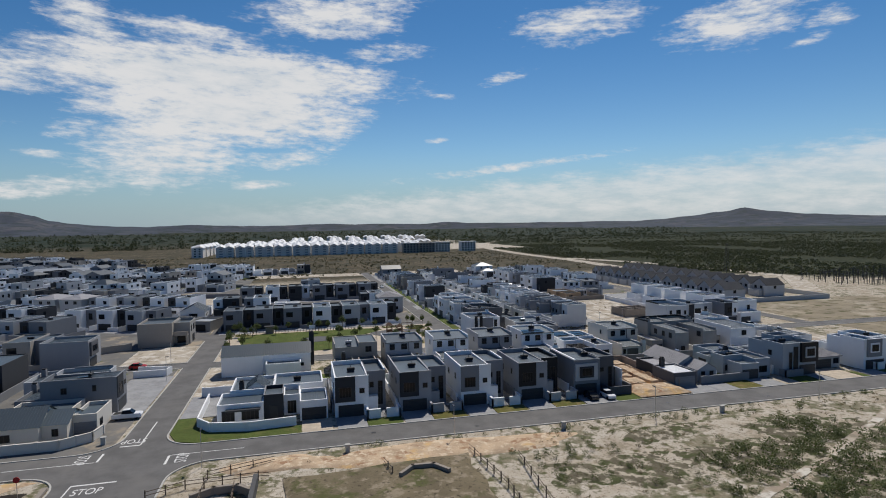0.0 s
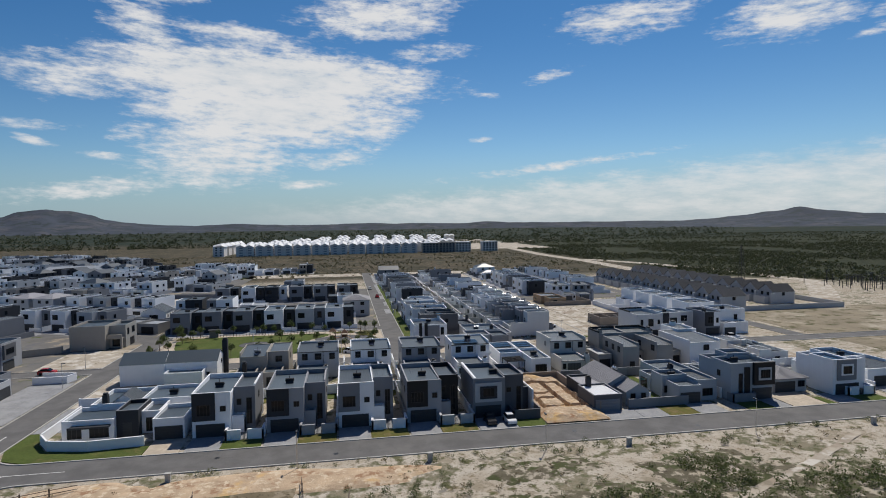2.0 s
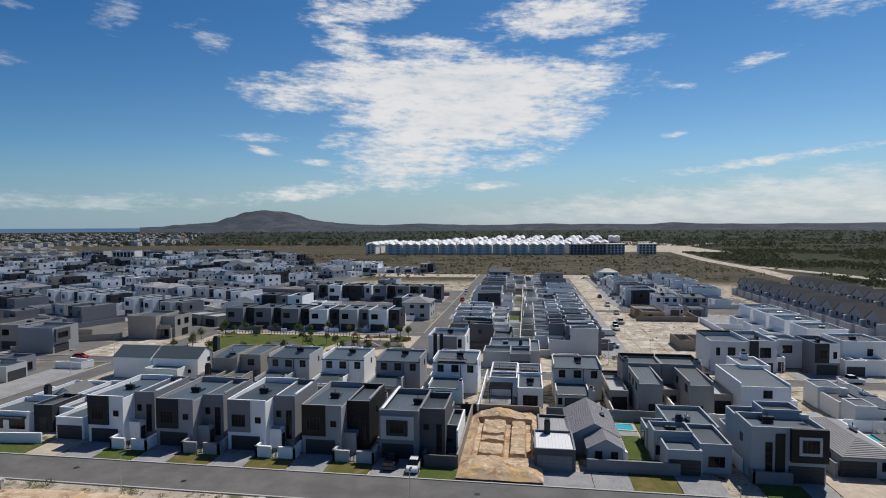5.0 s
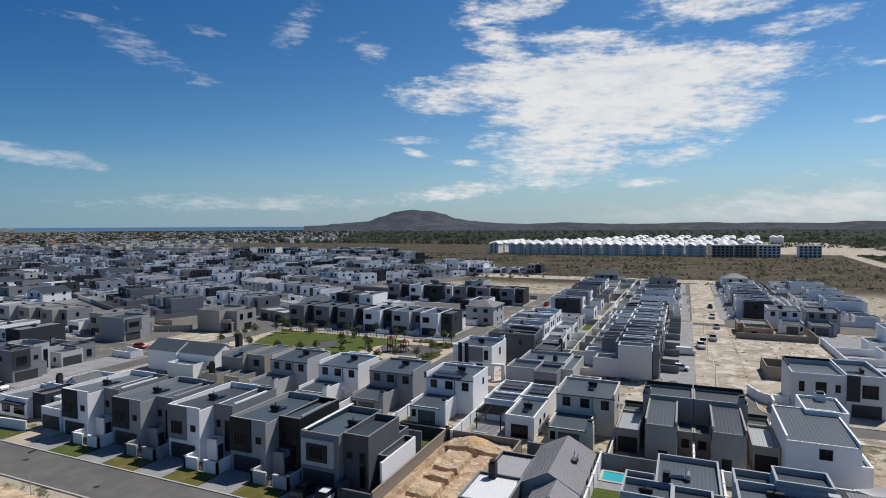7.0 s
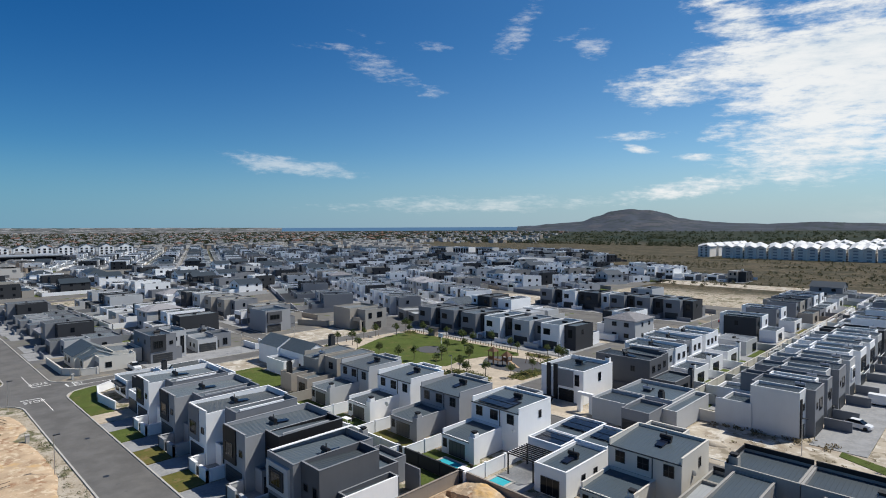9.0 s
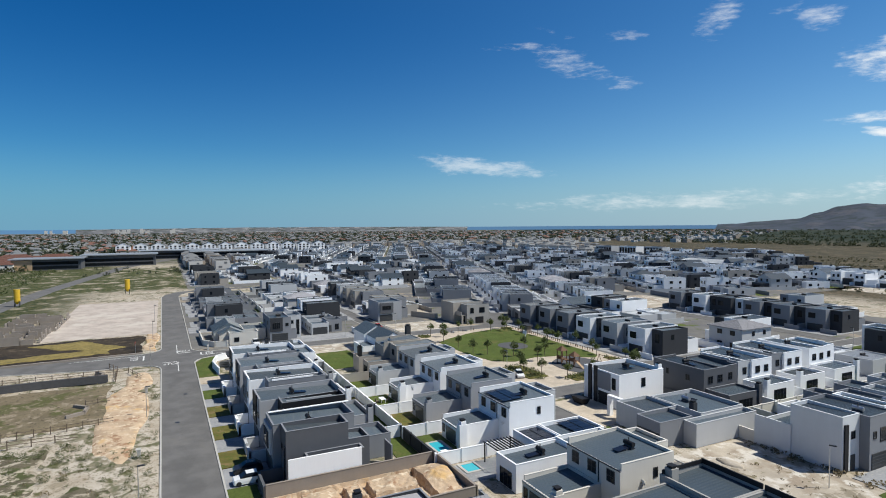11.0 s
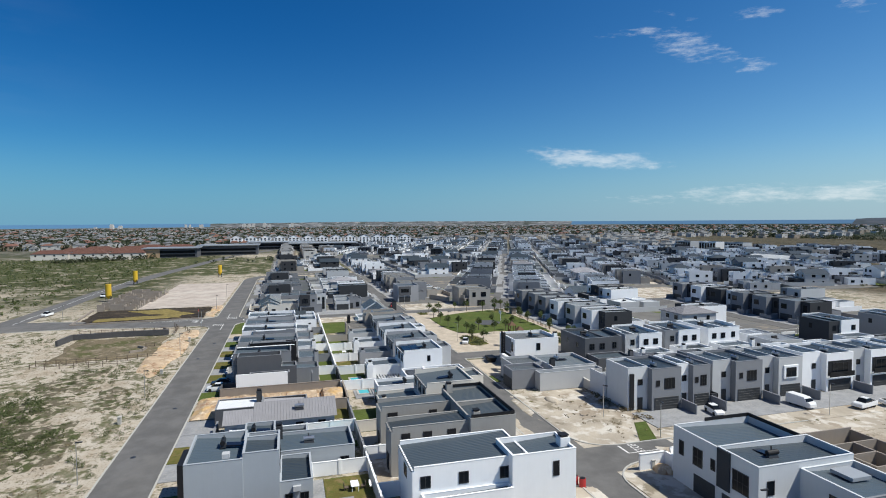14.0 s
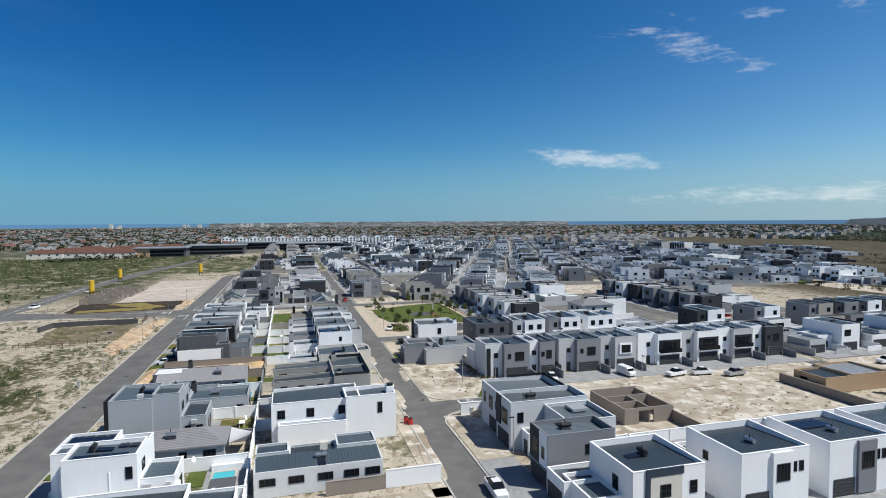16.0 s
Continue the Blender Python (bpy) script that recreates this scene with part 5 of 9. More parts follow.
wall_run("boundary_wall", "cement block garden wall", [(140.6, 135.8), (140.6, 143.4)], 1.8, 0.22, BLOCK)
wall_run("boundary_wall", "plain white plot wall", [(140.6, 143.6), (140.6, 151.0)], 2.4, 0.22, WHITE)
slab("yard", "dry sandy yard beside the back street", "yard", SAND, 114.4, 145.0, 149.2, 151.4, -0.1, 0.02)
slab("yard", "sandy side yard", "yard", SAND, 142.6, 156.0, BACK_Y + 0.3, 151.4, -0.1, 0.02)

# corner plot: low white house behind a curved wall
k = Kit("low white house in stepped flat-roofed blocks with a dark entrance", 20.0)
k.vol(0.5, 8.5, 1.5, 9.0, 0, 3.6, WHITE, slope=0.3)
k.vol(2.0, 10.0, 9.0, 19.0, 0, 4.0, WHITE, slope=0.3)
k.vol(8.5, 12.0, 2.5, 9.0, 0, 4.6, DARK, slope=0.3)
k.vol(12.0, 15.0, 4.0, 10.0, 0, 3.8, WHITE, slope=0.3)
k.vol(15.0, 20.0, 0.0, 8.0, 0, 3.6, WHITE, slope=0.3)
k.vol(10.0, 19.5, 10.0, 19.0, 0, 4.2, WHITE, slope=0.3)
k.box("canopy", 2.0, 8.0, 0.4, 1.5, 2.5, 2.8, DARK)
k.win("f", 2.4, 0.6, 2.2, 1.9, 1.5, n=3)
k.win("f", 6.2, 0.6, 3.0, 1.9, 1.5, n=4)
k.door("f", 10.2, 1.4, 2.5, 2.5)
k.win("f", 13.5, 0.3, 1.6, 2.4, 4.0, n=3)
k.door("f", 17.5, 4.4, 2.3, 0, name="garage_door")
k.win("l", 12.0, 1.0, 2.0, 1.4, 2.0, n=2)
gable(k.h, 4.5, 9.0, 11.0, 16.0, 3.4, 5.0, WHITE, ROOF, "v")
k.chimney(4.0, 10.2, 5.4, DARK)
k.heater(14.5, 14.0, 3.8)
k.put(facing("S", -15.2, 0, FRONT_Y + 0.4, 0))
wall_run("street_wall", "curved white garden wall on the corner", [(-1.0, 103.0), (-9.0, 102.2), (-15.5, 103.6), (-18.0, 107.0), (-18.2, 122.0)], 1.6, 0.22, WHITE)
polygon("lawn", "green verge round the street corner", "lawn", LAWN, [(0.0, 98.7), (0.0, 102.6), (-9.0, 101.9), (-15.8, 103.4), (-18.4, 107.0), (-18.6, 112.0), (-22.1, 112.0), (-22.1, 104.4), (-20.4, 100.4), (-16.4, 98.7)], -0.1, 0.07)
drive("pale paved driveway", 0.1, 5.4, KERB_Y, FRONT_Y + 0.35, BEIGE)
slab("path", "paved side court", "path", PAVER, -22.0, -15.2, 112.2, 126.0, -0.1, 0.05)

# white barn-like pair with dark gabled roofs
k = Kit("white house with two dark pitched roofs and a tall chimney", 25.0)
gable(k.h, 1.6, 12.8, 0.5, 7.5, 4.6, 6.6, WHITE, ROOF, "u", over=0.15)
gable(k.h, 12.8, 22.2, 1.2, 8.2, 4.7, 6.8, WHITE, ROOF, "u", over=0.15)
for a in (4.0, 8.0, 11.0):
    k.win("b", a, 1.4, 1.5, 0.8, 7.5, n=3)
k.win("l", 3.0, 3.2, 1.0, 1.0, 1.6, n=2)
k.chimney(1.2, 0.2, 8.2, DARK, 1.2)
k.vol(4.0, 12.0, 7.5, 11.5, 0, 3.2, WHITE, slope=0.2)
k.put(facing("N", -21.0, 4.0, 0, 149.0))
garden(-12.0, 6.5, BACK_Y + 0.3, 137.0, LAWN, "back lawn behind the gabled house")
slab("yard", "sandy yard", "yard", SAND, -22.0, -12.2, BACK_Y + 0.3, 151.3, -0.1, 0.02)
# tan house with falling roof
k = Kit("taupe two-storey house with a dark sloping roof", 11.0)
k.vol(0.0, 4.6, 1.0, 11.0, 0, 6.6, TAN, slope=0.4, par=0.12)
k.vol(4.6, 10.6, 3.0, 12.5, 0, 6.9, TAN, slope=0.8, par=0.12, low="b")
k.vol(1.0, 5.0, 11.0, 17.5, 0, 3.4, TAN, slope=0.3)
k.vol(6.4, 10.8, 12.5, 18.0, 0, 3.6, TAN, slope=0.3)
k.chimney(8.8, 17.0, 5.6, BLACK)
k.win("b", 2.2, 4.2, 1.5, 1.4, 11.0, n=2, rows=2)
k.win("b", 3.0, 0.3, 2.4, 2.1, 17.5, n=3)
k.win("l", 7.0, 4.2, 1.2, 1.2, 0, n=2)
k.win("l", 14.0, 1.0, 1.2, 1.2, 1.0, n=2)
k.heater(7.0, 10.0, 6.2, 0, True)
k.put(facing("N", 7.6, 18.6, 0, FRONT2))
wall_run("boundary_wall", "taupe garden wall", [(19.4, BACK_Y), (19.4, FRONT2)], 1.9, 0.18, TAN)


# ---- templates for the rest of the estate ----
def lite(label, vols, wins, doors, heat=None, group="estate houses", wallmat=None, lawn=0):
    """A plainer house: blocks with roofs, single windows and doors."""
    h = thing("house", label, "house", group=group)
    wallmat, lab_ = wallmat or WHITE, label
    for v in vols:
        vol(h, *v[:6], v[6], roof=v[7] if len(v) > 7 else None, slope=0.2, par=0.2, coping=False)
    for f, a, z, w, hh, at in wins:
        ob = part("window", cached(("lite", w, hh), lambda: MB().box(-w / 2, w / 2, -0.06, 0, 0, hh).mesh("window", PANE)), None, h)
        ob.matrix_basis = side(f, a, at, z)
    for f, a, w, hh, at in doors:
        door(h, f, a, w, hh, at, name="garage_door")
    if heat:
        ob = part("water_heater", cached("plain_tank", lambda: MB().tube((-0.75, 0, 0.5), (0.75, 0, 0.5), 0.3, n=8).hexa([(-0.6, -0.3, 0), (0.6, -0.3, 0), (0.6, 1.8, 0), (-0.6, 1.8, 0)], [(-0.5, -0.2, 0.4), (0.5, -0.2, 0.4), (0.5, 1.8, 0.1), (-0.5, 1.8, 0.1)]).mesh("water_heater", BLACK)), None, h)
        ob.location = heat[:3]
    # walled plot: paved forecourt, side and back walls, a lawn
    part("forecourt", cached("forecourt", lambda: MB().box(-0.8, 10.9, -5.6, 17.0, -0.1, 0.04).mesh("forecourt", PAVER)), None, h)
    part("boundary_wall", cached("plotwall" + wallmat.name, lambda: MB().box(-1.0, -0.8, -2.5, 22.2, 0, 1.8).box(-0.8, 10.9, 22.0, 22.2, 0, 1.8).box(6.0, 10.9, -2.5, -2.3, 0, 1.4).mesh("boundary_wall", wallmat)), None, h)
    part("back_lawn", cached("backlawn%d" % lawn, lambda: MB().box(-0.7, 10.8, 17.0, 21.9, -0.1, 0.05).mesh("back_lawn", (LAWN, DRYLAWN, SAND)[lawn])), None, h)
    return h


def make_lites():
    out = []
    for lab, a, b, c in (("white two-storey box house with grey bay", WHITE, MID, ROOF), ("mid-grey two-storey box house", MID, DARK, ROOF), ("light grey two-storey box house", LIGHT, MID, ROOF), ("white two-storey box house with charcoal bay", WHITE, DARK, ROOF), ("taupe two-storey box house", TAN, MID, ROOF), ("charcoal two-storey box house with white wing", DARK, WHITE, ROOF)):
        out.append(lambda lab=lab, a=a, b=b, c=c: lite(lab, [(0, 6.2, 0, 12, 0, 7.0, a, c), (6.2, 9.8, 2.4, 11.5, 0, 6.8, b, c), (0.4, 9.0, 12, 16.5, 0, 3.5, a, c)], [("f", 2.0, 3.9, 2.2, 1.7, 0), ("f", 8.0, 3.4, 1.4, 2.2, 2.4), ("b", 2.0, 4.2, 1.4, 1.4, 12), ("b", 8.0, 4.2, 1.2, 1.4, 11.5), ("b", 4.8, 0.2, 3.4, 2.2, 16.5), ("r", 6.0, 4.2, 1.0, 1.3, 9.8)], [("f", 3.0, 4.7, 2.25, 0)], heat=(4.0, 6.0, 6.45), wallmat=a if a is not DARK else MID, lawn=len(lab) % 3))
    for lab, a, b, c in (("white single-storey flat-roofed house", WHITE, LIGHT, ROOF), ("grey single-storey flat-roofed house", MID, LIGHT, ROOF), ("light grey single-storey house with pale roof", LIGHT, WHITE, ROOF_L)):
        out.append(lambda lab=lab, a=a, b=b, c=c: lite(lab, [(0, 5.4, 0, 7, 0, 3.5, a, c), (5.4, 10.2, 2.4, 8.5, 0, 4.0, b, c), (0.4, 9.8, 8.5, 16.5, 0, 3.7, a, c)], [("f", 7.8, 0.6, 2.0, 1.8, 2.4), ("b", 3.0, 0.2, 3.2, 2.2, 16.5), ("r", 5.0, 1.0, 1.2, 1.3, 10.2), ("r", 12.0, 1.0, 1.2, 1.3, 9.8)], [("f", 2.7, 4.6, 2.2, 0)], heat=(5.0, 12.0, 3.2), wallmat=a, lawn=len(lab) % 3))

    def pit(lab, m, r):
        k = pitched(lab, m, r, group="estate houses")
        return k.h

    def hp(lab, m, r, two):
        return hipped(lab, m, r, two=two, group="estate houses").h
    out.append(lambda: pit("white house with a dark pitched roof", WHITE, ROOF))
    out.append(lambda: hp("two-storey house with a dark hipped roof", LIGHT, TILE, True))
    out.append(lambda: hp("grey house with a dark hipped roof", MID, TILE, False))
    return out


LITE, MADE = make_lites(), {}
rnd = random.Random(7)


def estate(kind, m):
    if kind not in MADE:
        MADE[kind] = LITE[kind]()
        MADE[kind].matrix_basis = m
        return MADE[kind]
    return copy_thing(MADE[kind], m)


WEIGHTS = [0, 0, 0, 0, 1, 2, 2, 3, 3, 3, 3, 3, 4, 5, 5, 6, 6, 6, 7, 8, 9, 10, 11]


FAR_LITE = {}
FAR_SPOTS = []  # plots at the northern edge of the estate


def far_estate(kind, m):
    """The plainest houses, for streets far off: two blocks, roofs, four windows."""
    if kind in FAR_LITE:
        return copy_thing(FAR_LITE[kind], m)
    lab, a, b, two, pitch = [("white box house in a distant street", WHITE, MID, True, 0), ("grey box house in a distant street", MID, DARK, True, 0), ("light grey box house in a distant street", LIGHT, MID, True, 0), ("white bungalow in a distant street", WHITE, LIGHT, False, 0), ("grey house with pitched roof in a distant street", LIGHT, MID, False, 1), ("taupe box house in a distant street", TAN, DARK, True, 0), ("charcoal box house in a distant street", DARK, MID, True, 0), ("white house with grey pitched roof in a distant street", WHITE, WHITE, True, 1)][kind]
    h = thing("house", lab, "house", group="distant estate houses")
    z = 7.0 if two else 3.7
    if pitch:
        gable(h, 0, 9.5, 0, 12, z - 1.2, z + 1.4, a, TILE if kind == 4 else ROOF, "u" if kind == 4 else "v")
    else:
        vol(h, 0, 9.8, 0, 11, 0, z, a, coping=False)
    vol(h, 1.0, 9.0, 11 + pitch, 16, 0, 3.5, b, coping=False)
    for f, u, zz, at in (("f", 2.4, z - 2.8, 0), ("f", 7.2, z - 2.8, 0), ("b", 3.0, z - 2.8, 11 + pitch), ("r", 6.0, z - 2.8, 9.8 if not pitch else 9.5)):
        ob = part("window", cached("far_window", lambda: MB().box(-0.9, 0.9, -0.06, 0, 0, 1.6).mesh("window", PANE)), None, h)
        ob.matrix_basis = side(f, u, at, max(0.9, zz))
    part("garage_door", cached("far_garage", lambda: MB().box(-2.4, 2.4, -0.08, 0, 0, 2.3).mesh("garage_door", DOOR)), None, h).matrix_basis = side("f", 3.0, 0, 0)
    part("boundary_wall", cached("far_wall", lambda: MB().box(-1.0, -0.8, -3, 21, 0, 1.8).box(-0.8, 10.8, 20.8, 21, 0, 1.8).box(-0.8, 10.8, -5, 20.8, -0.1, 0.03).mesh("boundary_wall", LIGHT)), None, h)
    h.matrix_basis = m
    FAR_LITE[kind] = h
    return h


def row(face, a0, a1, line, pitch=12.0, skip=(), jitter=0.8, far=False, kinds=None):
    """A row of plots along a street; line: the coordinate of the house fronts."""
    for i in range(int((a1 - a0) / pitch)):
        if i in skip or rnd.random() < 0.05:
            continue
        a, f = a0 + i * pitch + rnd.uniform(0.6, 1.4), line + rnd.uniform(-jitter, jitter)
        m = {"S": facing("S", a, 0, f, 0), "N": facing("N", 0, a + 10, 0, f), "E": facing("E", 0, f, a, 0), "W": facing("W", f, 0, 0, a + 10)}[face]
        if far:
            far_estate(rnd.choice((0, 0, 0, 1, 1, 2, 2, 3, 4, 5, 6, 7)), m)
        else:
            estate(rnd.choice(kinds or WEIGHTS), m)


# west of the side street, two rows back to back
for n, (xa, xb, ya, yb) in enumerate(((-170, -30, 98.7, 153.2), (-430, -29.2, 159.2, 196.0), (-430, -29.4, 196.0, 271.0), (-28.9, 43.3, 202.4, 265.3), (-430, 43.3, 271.2, 322.8), (-430, -30, 322.8, 400), (-430, -30, 400, 465), (50.1, 107.8, 262.1, 405), (114.2, 166, 254, 405), (-430, -205, 104, 153), (-430, -230, 440, 545))):
    slab("estate_ground", "paved, sandy and grassy plots between houses", "ground", PLOTS, xa, xb, ya, yb, -0.2, -0.01)
row("S", -168, -54, 105.0, kinds=[7, 1, 8, 2, 11, 9, 10])
k = Kit("cream corner house with dark hipped and pitched roofs", 18.0)
gable(k.h, 0, 10.4, 0.5, 8.5, 3.2, 5.4, CREAM, ROOF, "u", over=0.4)
gable(k.h, 10.4, 14.2, 1.6, 8.0, 3.0, 4.5, CREAM, ROOF, "u", over=0.4)
k.vol(2.0, 12.6, 8.5, 15.0, 0, 3.4, CREAM, slope=0.3)
k.vol(14.2, 18.0, 4.0, 12.0, 0, 3.5, CREAM, slope=0.3)
k.door("f", 16.1, 3.4, 2.2, 4.0, mat=MID, name="garage_door")
for a in (2.0, 5.5):
    k.win("f", a, 0.9, 1.6, 1.3, 0.5, n=2)
k.win("f", 12.4, 0.9, 1.0, 1.3, 1.6, n=2)
k.win("r", 6.0, 0.9, 1.4, 1.3, 18.0, n=2)
k.put(facing("S", -52.5, 0, 104.6, 0))
wall_run("street_wall", "cream street wall with dark slatted panels", [(-53.5, 101.6), (-38.0, 101.8), (-34.0, 104.6), (-33.4, 108.0)], 1.6, 0.25, CREAM, pillars=3.0)
modern("grey two-storey house behind the corner house", MID, LIGHT, DARK).put(facing("E", 0, -34.5, 120.0, 0))
low_house("light grey low house with a paved side yard", LIGHT, MID).put(facing("E", 0, -39.0, 133.5, 0))
slab("yard", "pale paved yard beside the side street", "yard", PAVER, -38.8, -29.6, 118.0, 146.0, -0.15, 0.05)
wall_run("boundary_wall", "white low wall round the corner yard", [(-38.5, 146.5), (-31.5, 146.5), (-30.8, 149.5), (-38.5, 151.0)], 1.6, 0.22, WHITE)
row("N", -168, -58, 149.0)
# north of the back street to the west
row("S", -170, -62, 164.6)
# beyond the park
row("S", -26, 42, 203.4, 9.9, kinds=[0, 1, 1, 2, 3, 5], jitter=0.6)
row("N", -46, 40, 250.0, 11.6, skip=(4,))
hipped("pale grey two-storey house with a slate-grey hipped roof", LIGHT, TILE, two=True, group="estate houses").put(facing("N", 27.5, 41.5, 0, 241.0))
row("S", -28, 40, 277.0, 11.0, kinds=[1, 1, 5, 3])
for x_ in (-62, -50, -38, -26, -14, -2):
    FAR_SPOTS.append((x_, 430.0 if x_ < -20 else 436.0))
row("N", -12, 38, 318.0, 11.6, skip=(0, 3))
slab("road", "grey asphalt street between houses", "road", ASPHALT, -30, 43.5, 265.5, 271.0, -0.3, -0.002)
slab("sand_plot", "empty sandy plot behind a grey wall", "plot", SAND, -64, -30, 262, 300, -0.2, 0.012)
wall_run("boundary_wall", "grey plastered wall round the sandy plot", [(-64, 306), (-30, 300)], 2.0, 0.22, MID)
# raw house, grey box house and sandy plots on the corner of the back street
k = Kit("unfinished taupe two-storey house with open balconies", 14.0)
k.vol(0, 9.5, 0, 12.0, 0, 7.0, TAN, slope=0.3)
k.vol(9.5, 14.0, 3.0, 12.0, 0, 6.6, RAW, slope=0.3)
k.box("balcony_slab", 9.5, 13.6, 1.0, 3.0, 2.9, 3.2, TAN)
k.box("balcony_wall", 9.5, 13.6, 1.0, 1.2, 3.2, 4.2, TAN)
k.box("pier", 13.0, 13.6, 1.2, 1.8, 0, 2.9, TAN)
# black panel paints the shade of an empty doorway
k.door("r", 8.0, 3.2, 2.3, 14.0, mat=BLACK, name="opening")
k.win("r", 9.0, 3.6, 2.2, 1.9, 14.0, n=1)
k.win("r", 5.0, 3.6, 1.4, 1.9, 14.0, n=1)
k.win("f", 11.5, 0.4, 2.4, 2.2, 3.0, n=1)
k.put(pose(-46.8, 183.0, 0))
k = Kit("mid-grey two-storey box house with a charcoal bay", 13.0)
k.vol(0, 9.0, 0, 11.0, 0, 7.0, GREY, slope=0.3)
k.box("bay", 0.6, 5.6, -0.5, 0, 3.0, 6.6, CHAR)
k.win("f", 3.0, 4.1, 3.4, 1.5, -0.5, n=3)
k.door("f", 3.0, 4.8, 2.3, 0, name="garage_door")
k.vol(9.0, 13.0, 4.0, 11.0, 0, 3.6, MID, slope=0.2)
k.win("r", 4.0, 4.2, 1.2, 1.4, 9.0, n=2)
k.win("r", 8.0, 1.0, 1.4, 1.4, 13.0, n=2)
k.put(facing("E", 0, -52.4, 160.6, 0))
slab("sand_plot", "empty sandy plot on the street corner", "plot", SAND, -45.5, -29.4, 160.0, 181.5, -0.2, 0.014)
wall_run("boundary_wall", "taupe plot wall", [(-58.5, 176.0), (-48.2, 181.0), (-48.2, 182.0)], 1.9, 0.2, TAN)

# ---- streets that run off to the north-west at an angle ----
SKEW = 21.8
ALONG, ACROSS = Vector((-math.cos(radians(SKEW)), math.sin(radians(SKEW)), 0)), Vector((math.sin(radians(SKEW)), math.cos(radians(SKEW)), 0))
ORIGIN = Vector((-27.0, 197.0, 0))


def skew(s, off):
    return ORIGIN + ALONG * s + ACROSS * off


FAR_BUILT = {}


def far_mesh(mat):
    if mat not in FAR_BUILT:
        FAR_BUILT[mat] = MB()
    return FAR_BUILT[mat]


def far_house(m, rng, w=None):
    """One of the countless far houses: parapet walls, roof, wing, openings, plot walls."""
    wall = rng.choice((WHITE, WHITE, WHITE, WHITE, WHITE, LIGHT, LIGHT, MID, MID, DARK, DARK, TAN))
    other = rng.choice((WHITE, WHITE, MID, DARK, DARK, wall))
    two = rng.random() < 0.62
    w = w or rng.uniform(9.4, 11.0)
    d, z = rng.uniform(10.5, 13.5), (rng.uniform(6.4, 7.2) if two else rng.uniform(3.4, 4.0))
    todo = {}

    def box(mat, *a):
        todo.setdefault(mat, MB()).box(*a)
    pitched_ = rng.random() < 0.16
    split = w * rng.uniform(0.5, 0.7)
    if pitched_:
        ze = z - 0.8
        box(wall, 0, w, 0, d, 0, ze)
        rm = todo.setdefault(ROOF, MB())
        if rng.random() < 0.5:
            rm.hexa([(-0.4, -0.4, ze), (w + 0.4, -0.4, ze), (w + 0.4, d + 0.4, ze), (-0.4, d + 0.4, ze)], [(w * 0.38, d * 0.4, ze + 2.1), (w * 0.62, d * 0.4, ze + 2.1), (w * 0.62, d * 0.6, ze + 2.1), (w * 0.38, d * 0.6, ze + 2.1)])
        else:
            rm.quad((-0.3, -0.3, ze), (w / 2, -0.3, ze + 2.3), (w / 2, d + 0.3, ze + 2.3), (-0.3, d + 0.3, ze)).quad((w / 2, -0.3, ze + 2.3), (w + 0.3, -0.3, ze), (w + 0.3, d + 0.3, ze), (w / 2, d + 0.3, ze + 2.3))
            todo[wall].quad((0, 0, ze), (w, 0, ze), (w / 2, 0, ze + 2.2)).quad((w, d, ze), (0, d, ze), (w / 2, d, ze + 2.2))
    else:
        for mat, a0, a1, b0, b1, zz in ((wall, 0, split, 0, d, z), (other, split, w, 1.6, d - 0.5, z - 0.25 if rng.random() < 0.6 else 3.6)):
            box(mat, a0, a1, b0, b0 + 0.25, 0, zz)
            box(mat, a0, a1, b1 - 0.25, b1, 0, zz)
            box(mat, a0, a0 + 0.25, b0 + 0.25, b1 - 0.25, 0, zz)
            box(mat, a1 - 0.25, a1, b0 + 0.25, b1 - 0.25, 0, zz)
            box(ROOF if rng.random() < 0.85 else ROOF_L, a0 + 0.25, a1 - 0.25, b0 + 0.25, b1 - 0.25, zz - 0.6, zz - 0.4)
        if rng.random() < 0.7:
            box(BLACK, split * 0.4, split * 0.4 + 1.5, d * 0.4, d * 0.4 + 1.0, z - 0.4, z + 0.1)
        if rng.random() < 0.4:
            box(rng.choice((DARK, WHITE)), split - 0.5, split + 0.4, d * 0.7, d * 0.7 + 0.8, z - 0.4, z + rng.uniform(0.6, 1.1))
    dw = rng.uniform(3.5, 5.0)
    box(rng.choice((wall, other, WHITE)), w * 0.1, w * 0.92, d, d + dw, 0, 3.4)
    box(ROOF, w * 0.1 + 0.2, w * 0.92 - 0.2, d, d + dw - 0.2, 3.4, 3.45)
    for k_ in range(2 if two else 1):
        zz = 0.9 + k_ * 3.1
        for u, ww in ((split * 0.3, rng.uniform(0.9, 1.6)), (split * 0.75, rng.uniform(0.8, 1.4))):
            if k_ or rng.random() < 0.4:
                box(PANE, u - ww / 2, u + ww / 2, -0.06, 0, zz, zz + rng.uniform(1.2, 1.9))
        for v in (d * 0.25, d * 0.65):
            ww = rng.uniform(0.4, 0.9)
            box(PANE, w if pitched_ or not two else w, w + 0.06, v + 1.0 - ww, v + 1.0 + ww, zz + 0.2, zz + 1.5)
            box(PANE, -0.06, 0, v - ww, v + ww, zz + 0.2, zz + 1.5)
        for u in (w * 0.25, w * 0.7):
            if k_:
                box(PANE, u - 0.7, u + 0.7, d, d + 0.06, zz + 0.1, zz + 1.5)
    box(PANE, w * 0.3, w * 0.75, d + dw, d + dw + 0.06, 0.2, 2.4)
    box(DOOR, split * 0.1, split * 0.9, -0.08, 0, 0, 2.3)
    pw = rng.choice((WHITE, LIGHT, MID))
